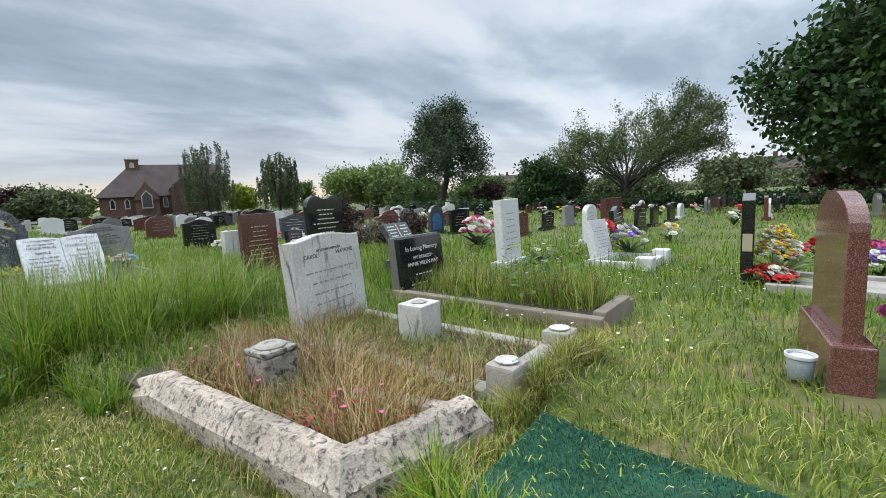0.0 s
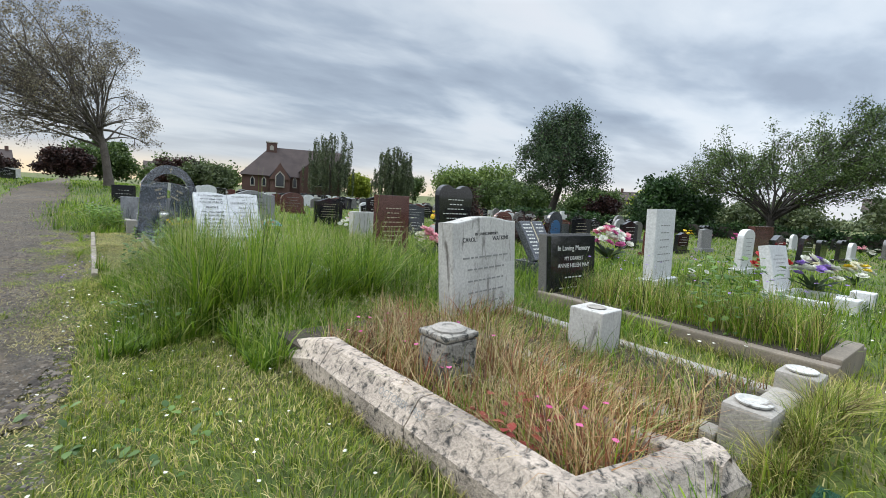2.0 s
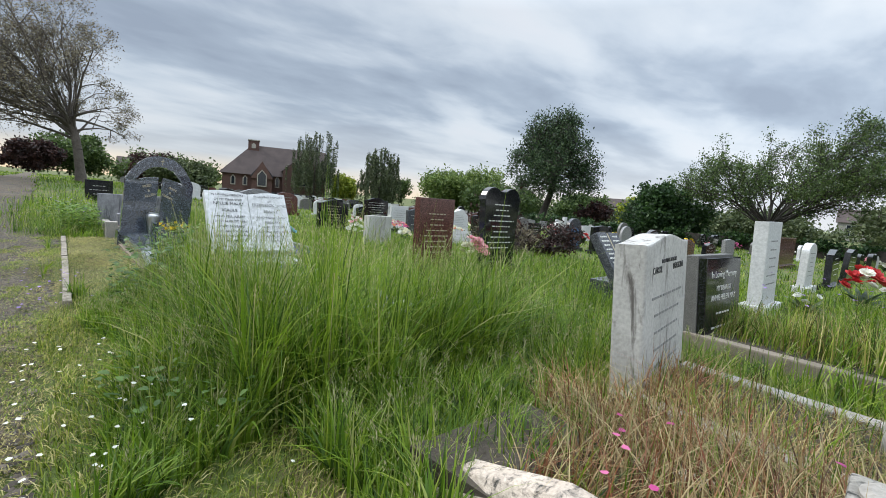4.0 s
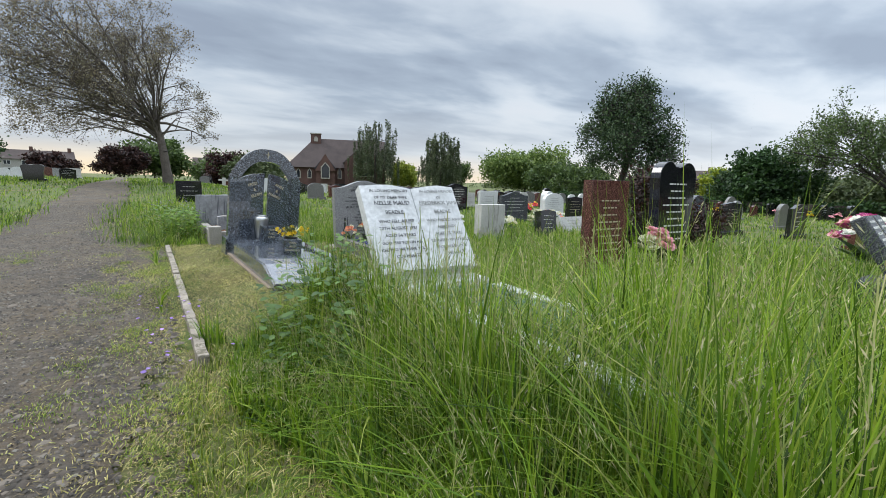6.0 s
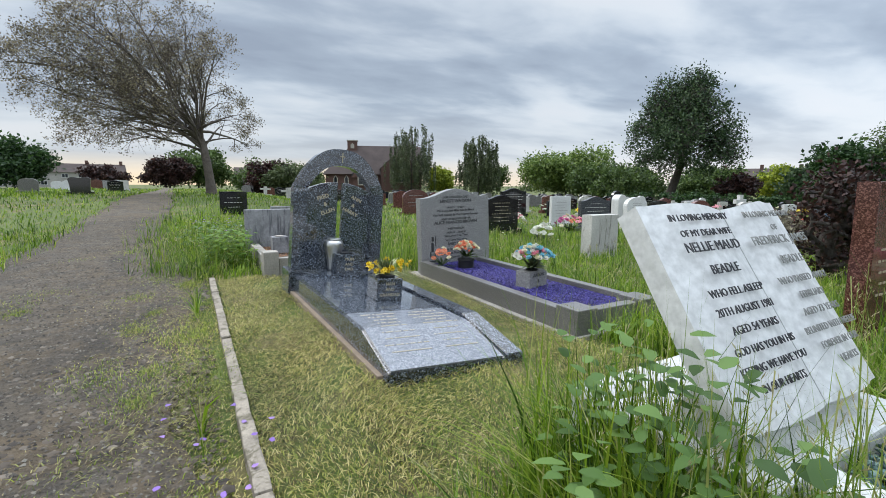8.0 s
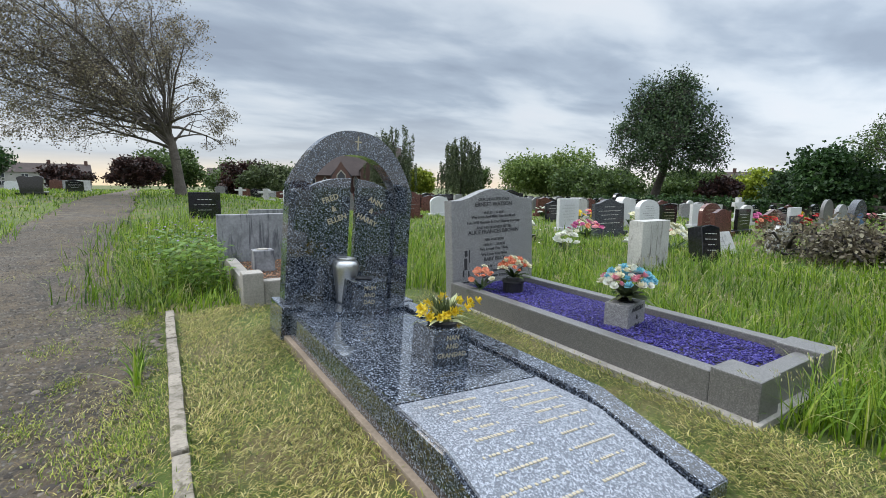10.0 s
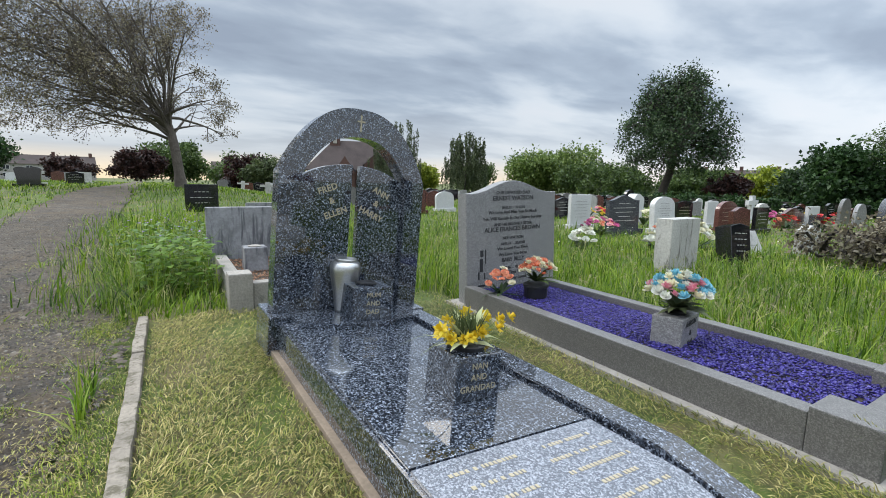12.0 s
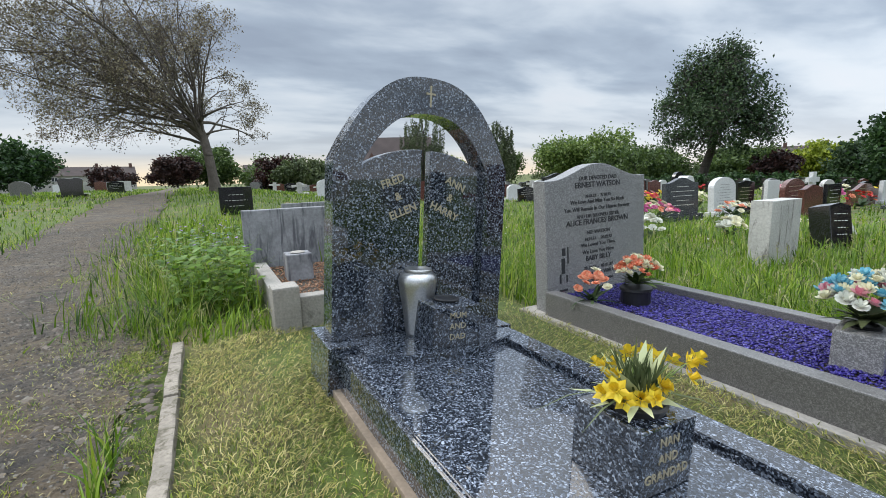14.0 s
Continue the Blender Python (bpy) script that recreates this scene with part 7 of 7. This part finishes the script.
# seed heads over the long grass
m = (gk == 1) & (gd_ < 7) & (gh > 0.14) & (grng.random(len(gx)) < np.where(gd_ < 2.5, 0.04, 0.02))
n = m.sum()
sx, sy, sh, sd_ = gx[m], gy[m], gh[m] * grng.uniform(0.8, 1.12, n), gd_[m]
sa, sl = grng.uniform(0, 2 * np.pi, n), np.minimum(np.abs(grng.normal(0, 0.33, n)), 0.8)
M_STALK = blade_mat("green_stalk", ((0.0, (0.12, 0.2, 0.03)), (0.6, (0.25, 0.32, 0.08)), (1.0, (0.42, 0.4, 0.2))), 0.3)
heads = []


def on_stalk(t):
    out = sl * sh * t ** 1.8
    return np.stack([sx + np.cos(sa) * out, sy + np.sin(sa) * out, gz(sx, sy) + sh * (t - 0.3 * sl * t ** 2.4)], 1)


side = np.stack([-np.sin(sa), np.cos(sa), 0 * sa], 1) * (0.0011 + 0.0003 * sd_)[:, None]
V = np.stack([v for t in (0.0, 0.4, 0.75, 1.0) for v in (on_stalk(t) - side, on_stalk(t) + side)], 1)
b = np.arange(n)[:, None] * 8
Q = [np.concatenate([b + 2 * q, b + 2 * q + 1, b + 2 * q + 3, b + 2 * q + 2], 1) for q in range(3)]
tagged(new("seed_stalks", mesh_arrays("seed_stalks", V.reshape(-1, 3), Q, M_STALK)), "thin stalks standing over the long grass", "grass", kind="stuff")
spread = grng.uniform(0.15, 1.0, n)
for q in range(9):
    t = 0.80 + 0.20 * (q + grng.random(n)) / 9
    d = grng.normal(0, 1, (n, 3)) * np.array([1, 1, 0.4])
    d /= np.linalg.norm(d, axis=1, keepdims=True)
    c = on_stalk(t) + d * ((0.004 + 0.022 * spread * (1.12 - t) / 0.32))[:, None]
    up = d * spread[:, None] * 0.7 + np.array([0, 0, 1.0]) + np.stack([np.cos(sa), np.sin(sa), 0 * sa], 1) * 0.6
    up /= np.linalg.norm(up, axis=1, keepdims=True)
    w = np.cross(up, grng.normal(0, 1, (n, 3)))
    w /= np.linalg.norm(w, axis=1, keepdims=True)
    L = grng.uniform(0.006, 0.012, (n, 1))
    w = w * (0.0012 + 0.0004 * sd_)[:, None]
    heads.append(np.stack([c - up * L, c + w, c + up * L, c - w], 1))
V = np.concatenate(heads).reshape(-1, 3)
b = np.arange(len(V) // 4)[:, None] * 4
tagged(new("seed_heads", mesh_arrays("seed_heads", V, [np.concatenate([b, b + 1, b + 2, b + 3], 1)], M_SEED)), "feathery pale seed heads of the long grass", "grass", kind="stuff")

# grit on the path
pr = np.random.default_rng(8)
n = 60000
yy = 1.0 + 15 * pr.random(n) ** 1.3
xx = path_left(yy) + (path_right(yy) + 0.12 - path_left(yy)) * pr.random(n)
base = np.array([(1, 0, 0), (-0.5, 0.8, 0), (-0.5, -0.8, 0), (0, 0, 0.8)], float)
s = (pr.uniform(0.004, 0.014, (n, 1, 1)) * pr.uniform(0.4, 1, (n, 1, 1)) * pr.uniform(0.6, 1.2, (n, 4, 3)))
an = pr.uniform(0, 6.28, n)
P = base[None] * s
P = np.stack([P[..., 0] * np.cos(an)[:, None] - P[..., 1] * np.sin(an)[:, None], P[..., 0] * np.sin(an)[:, None] + P[..., 1] * np.cos(an)[:, None], P[..., 2]], -1)
u = (xx - path_left(yy)) / (path_right(yy) - path_left(yy))
P += np.stack([xx, yy, gz(xx, yy) + 0.018 * np.sin(np.pi * np.clip(u, 0, 1)) + 0.009], 1)[:, None]
F = (np.arange(n)[:, None, None] * 4 + np.array([(0, 1, 3), (1, 2, 3), (2, 0, 3)])[None]).reshape(-1, 3)
tagged(new("path_grit", mesh_arrays("path_grit", P.reshape(-1, 3), [F], M_GRIT)), "loose grit and small stones on the path", "grit", kind="stuff")
# larger clods and stones, thickest along the worn edge
n = 9000
yy = 1.5 + 11 * pr.random(n) ** 1.2
xx = path_right(yy) + 0.15 - np.abs(pr.normal(0, 0.6, n))
base8 = np.array([(1, 0, 0), (0.3, 0.9, 0.1), (-0.8, 0.5, 0), (-0.7, -0.6, 0.1), (0.3, -0.9, 0), (0.1, 0, 0.75)], float)
P = base8[None] * pr.uniform(0.008, 0.03, (n, 1, 1)) * pr.uniform(0.3, 1, (n, 1, 1)) * pr.uniform(0.6, 1.3, (n, 6, 3)) * np.array([1, 1, 0.7])
an = pr.uniform(0, 6.28, n)
P = np.stack([P[..., 0] * np.cos(an)[:, None] - P[..., 1] * np.sin(an)[:, None], P[..., 0] * np.sin(an)[:, None] + P[..., 1] * np.cos(an)[:, None], P[..., 2]], -1)
u = (xx - path_left(yy)) / (path_right(yy) - path_left(yy))
P += np.stack([xx, yy, gz(xx, yy) + 0.018 * np.sin(np.pi * np.clip(u, 0, 1)) + 0.006], 1)[:, None]
F = (np.arange(n)[:, None, None] * 6 + np.array([(0, 1, 5), (1, 2, 5), (2, 3, 5), (3, 4, 5), (4, 0, 5)])[None]).reshape(-1, 3)
tagged(new("path_clods", mesh_arrays("path_clods", P.reshape(-1, 3), [F], chip_mat("dark_clods", ((0.0, (0.025, 0.02, 0.016)), (0.6, (0.07, 0.055, 0.042)), (1.0, (0.15, 0.125, 0.1))), 0.95))), "dark clods and small stones along the path edge", "grit", kind="stuff")
# mossy tufts on the path
cx_, cy_ = pr.uniform(-1.3, 0.12, 90), pr.uniform(3.0, 11.5, 90)
cx_[:55] = 0.1 - np.abs(pr.normal(0, 0.22, 55))
cr_ = pr.uniform(0.05, 0.17, 90)
pick = pr.integers(0, 90, 26000)
n = len(pick)
blades("path_moss", cx_[pick] + pr.normal(0, 1, n) * cr_[pick] * 0.6, cy_[pick] + pr.normal(0, 1, n) * cr_[pick], pr.uniform(0.008, 0.034, n), 0.003 * pr.uniform(0.6, 1.4, n), 0.8, 0.25, M_LAWN, "mossy tufts of grass growing on the path edge", "grass", 2, 0.03)
# clippings and moss strewn over the path
n = 11000
yy = pr.uniform(2.5, 12, n)
xx = path_right(yy) + 0.1 - np.abs(pr.normal(0, 0.42, n))
blades("path_clippings", xx, yy, pr.uniform(0.01, 0.035, n), 0.004 * pr.uniform(0.6, 1.4, n), 0.5, 0.9, blade_mat("brown_litter", ((0, (0.05, 0.035, 0.02)), (0.5, (0.17, 0.125, 0.06)), (0.8, (0.2, 0.22, 0.05)), (1, (0.34, 0.28, 0.13))), 0.1), "dry clippings strewn over the path edge", "clippings", 2, 0.03)


# broad-leaved weeds
def weed_patch(x, y, spread, count, size, seed, label, mat=M_WEED, lift=0.1):
    rng = random.Random(seed)
    bm = bmesh.new()
    for i in range(count):
        a, r = rng.uniform(0, 6.28), spread * math.sqrt(rng.random())
        p = (x + r * math.cos(a), y + r * math.sin(a))
        b = rng.uniform(0, 6.28)
        d = Vector((math.cos(b), math.sin(b), rng.uniform(0.0, 0.9))).normalized()
        leaf_blade(bm, (p[0], p[1], G(*p) + rng.uniform(0.02, lift)), d, size * rng.uniform(0.6, 1.3), size * rng.uniform(0.5, 0.8), rng.uniform(0.1, 0.5), rng)
    me = bpy.data.meshes.new("weeds")
    bm.to_mesh(me)
    bm.free()
    return tagged(new("weeds", finish(me, mat, True)), label, "weeds", kind="stuff")


weed_patch(0.74, 4.35, 0.36, 460, 0.05, 201, "round-leaved mallow weeds in the long grass", lift=0.5)
weed_patch(0.36, 9.75, 0.3, 520, 0.065, 202, "leafy bright green weeds beside the path", blade_mat("bright_weed_leaf", ((0.0, (0.07, 0.14, 0.02)), (0.5, (0.14, 0.26, 0.035)), (1.0, (0.26, 0.40, 0.08))), 0.4), 0.42)
weed_patch(0.32, 11.0, 0.5, 420, 0.06, 208, "leafy green weeds beside the path", lift=0.4)
weed_patch(0.66, 2.75, 0.4, 170, 0.042, 203, "leafy weeds in the long grass", lift=0.22)
weed_patch(3.92, 0.45, 0.36, 260, 0.06, 204, "dark leafy weed growing in the grey kerb set", lift=0.62)
weed_patch(1.4, 0.25, 0.18, 70, 0.05, 205, "red-leaved weed in the old grave", blade_mat("red_weed_leaf", ((0, (0.16, 0.02, 0.02)), (1, (0.34, 0.06, 0.05))), 0.25), lift=0.22)
weed_patch(0.1, 1.1, 0.5, 60, 0.045, 206, "low clover and plantain leaves in the lawn", lift=0.03)
weed_patch(0.9, 4.72, 0.2, 300, 0.045, 207, "leafy weeds around the white kerb", lift=0.6)
n = 520
tx, ty = grng.normal(0.92, 0.09, n), grng.normal(4.72, 0.16, n)
blades("tall_grass_tuft", tx, ty, grng.uniform(0.3, 0.78, n), 0.007 * grng.uniform(0.5, 1.5, n), 0.35, 0.0, M_TALL, "tall dark green grass tuft beside the white base", "grass", 5)
n = 2000
tx, ty = grng.uniform(0.8, 1.13, n), grng.uniform(2.5, 4.25, n)
blades("tall_grass_tuft", tx, ty, grng.uniform(0.3, 0.72, n) * (0.85 + 0.25 * wave(tx, ty, 6, 0.3)), 0.0065 * grng.uniform(0.5, 1.6, n), 0.4, 0.0, M_TALL, "tall green grass growing along the white kerb", "grass", 5)


def small_flowers(name, n, x0, x1, y0, y1, zlo, zhi, r, mat, label, seed):
    rng = random.Random(seed)
    bm = bmesh.new()
    for i in range(n):
        x, y = rng.uniform(x0, x1), rng.uniform(y0, y1)
        z = G(x, y) + rng.uniform(zlo, zhi)
        vs = [bm.verts.new((x + r * math.cos(a) * rng.uniform(0.7, 1.1), y + r * math.sin(a), z + rng.uniform(0, r * 0.6))) for a in (0, 1.05, 2.1, 3.14, 4.2, 5.24)]
        bm.faces.new(vs)
    me = bpy.data.meshes.new(name)
    bm.to_mesh(me)
    bm.free()
    return tagged(new(name, finish(me, mat)), label, "flowers", kind="stuff")


small_flowers("daisies", 45, 0.0, 1.0, 0.2, 2.5, 0.04, 0.09, 0.0075, M_PET["white"], "small white daisies in the lawn", 301)
small_flowers("daisies", 42, 0.02, 0.5, 2.2, 3.4, 0.08, 0.2, 0.009, M_PET["white"], "small white daisies at the edge of the long grass", 302)
small_flowers("daisies", 70, 3.0, 8.0, -1.2, 0.6, 0.06, 0.14, 0.012, M_PET["white"], "small white daisies in the lawn", 303)
small_flowers("violet_flowers", 26, -0.1, 0.35, 4.6, 6.2, 0.02, 0.05, 0.012, M_PET["violet"], "small violet flowers on the path edge", 304)
small_flowers("violet_flowers", 60, 0.0, 0.6, 9.6, 12.5, 0.3, 0.5, 0.012, M_PET["violet"], "small violet flowers among the weeds", 305)
small_flowers("pink_flowers", 22, 1.15, 1.65, -0.2, 1.4, 0.2, 0.34, 0.012, M_PET["magenta"], "small pink flowers among dry weeds", 306)
small_flowers("violet_flowers", 40, 3.4, 4.6, -0.2, 1.8, 0.4, 0.6, 0.013, M_PET["violet"], "small violet flowers over the grey kerb set", 307)
small_flowers("white_flowers", 120, 3.0, 9.0, 8.8, 12, 0.2, 0.36, 0.012, M_PET["white"], "small white wild flowers in long grass", 308)
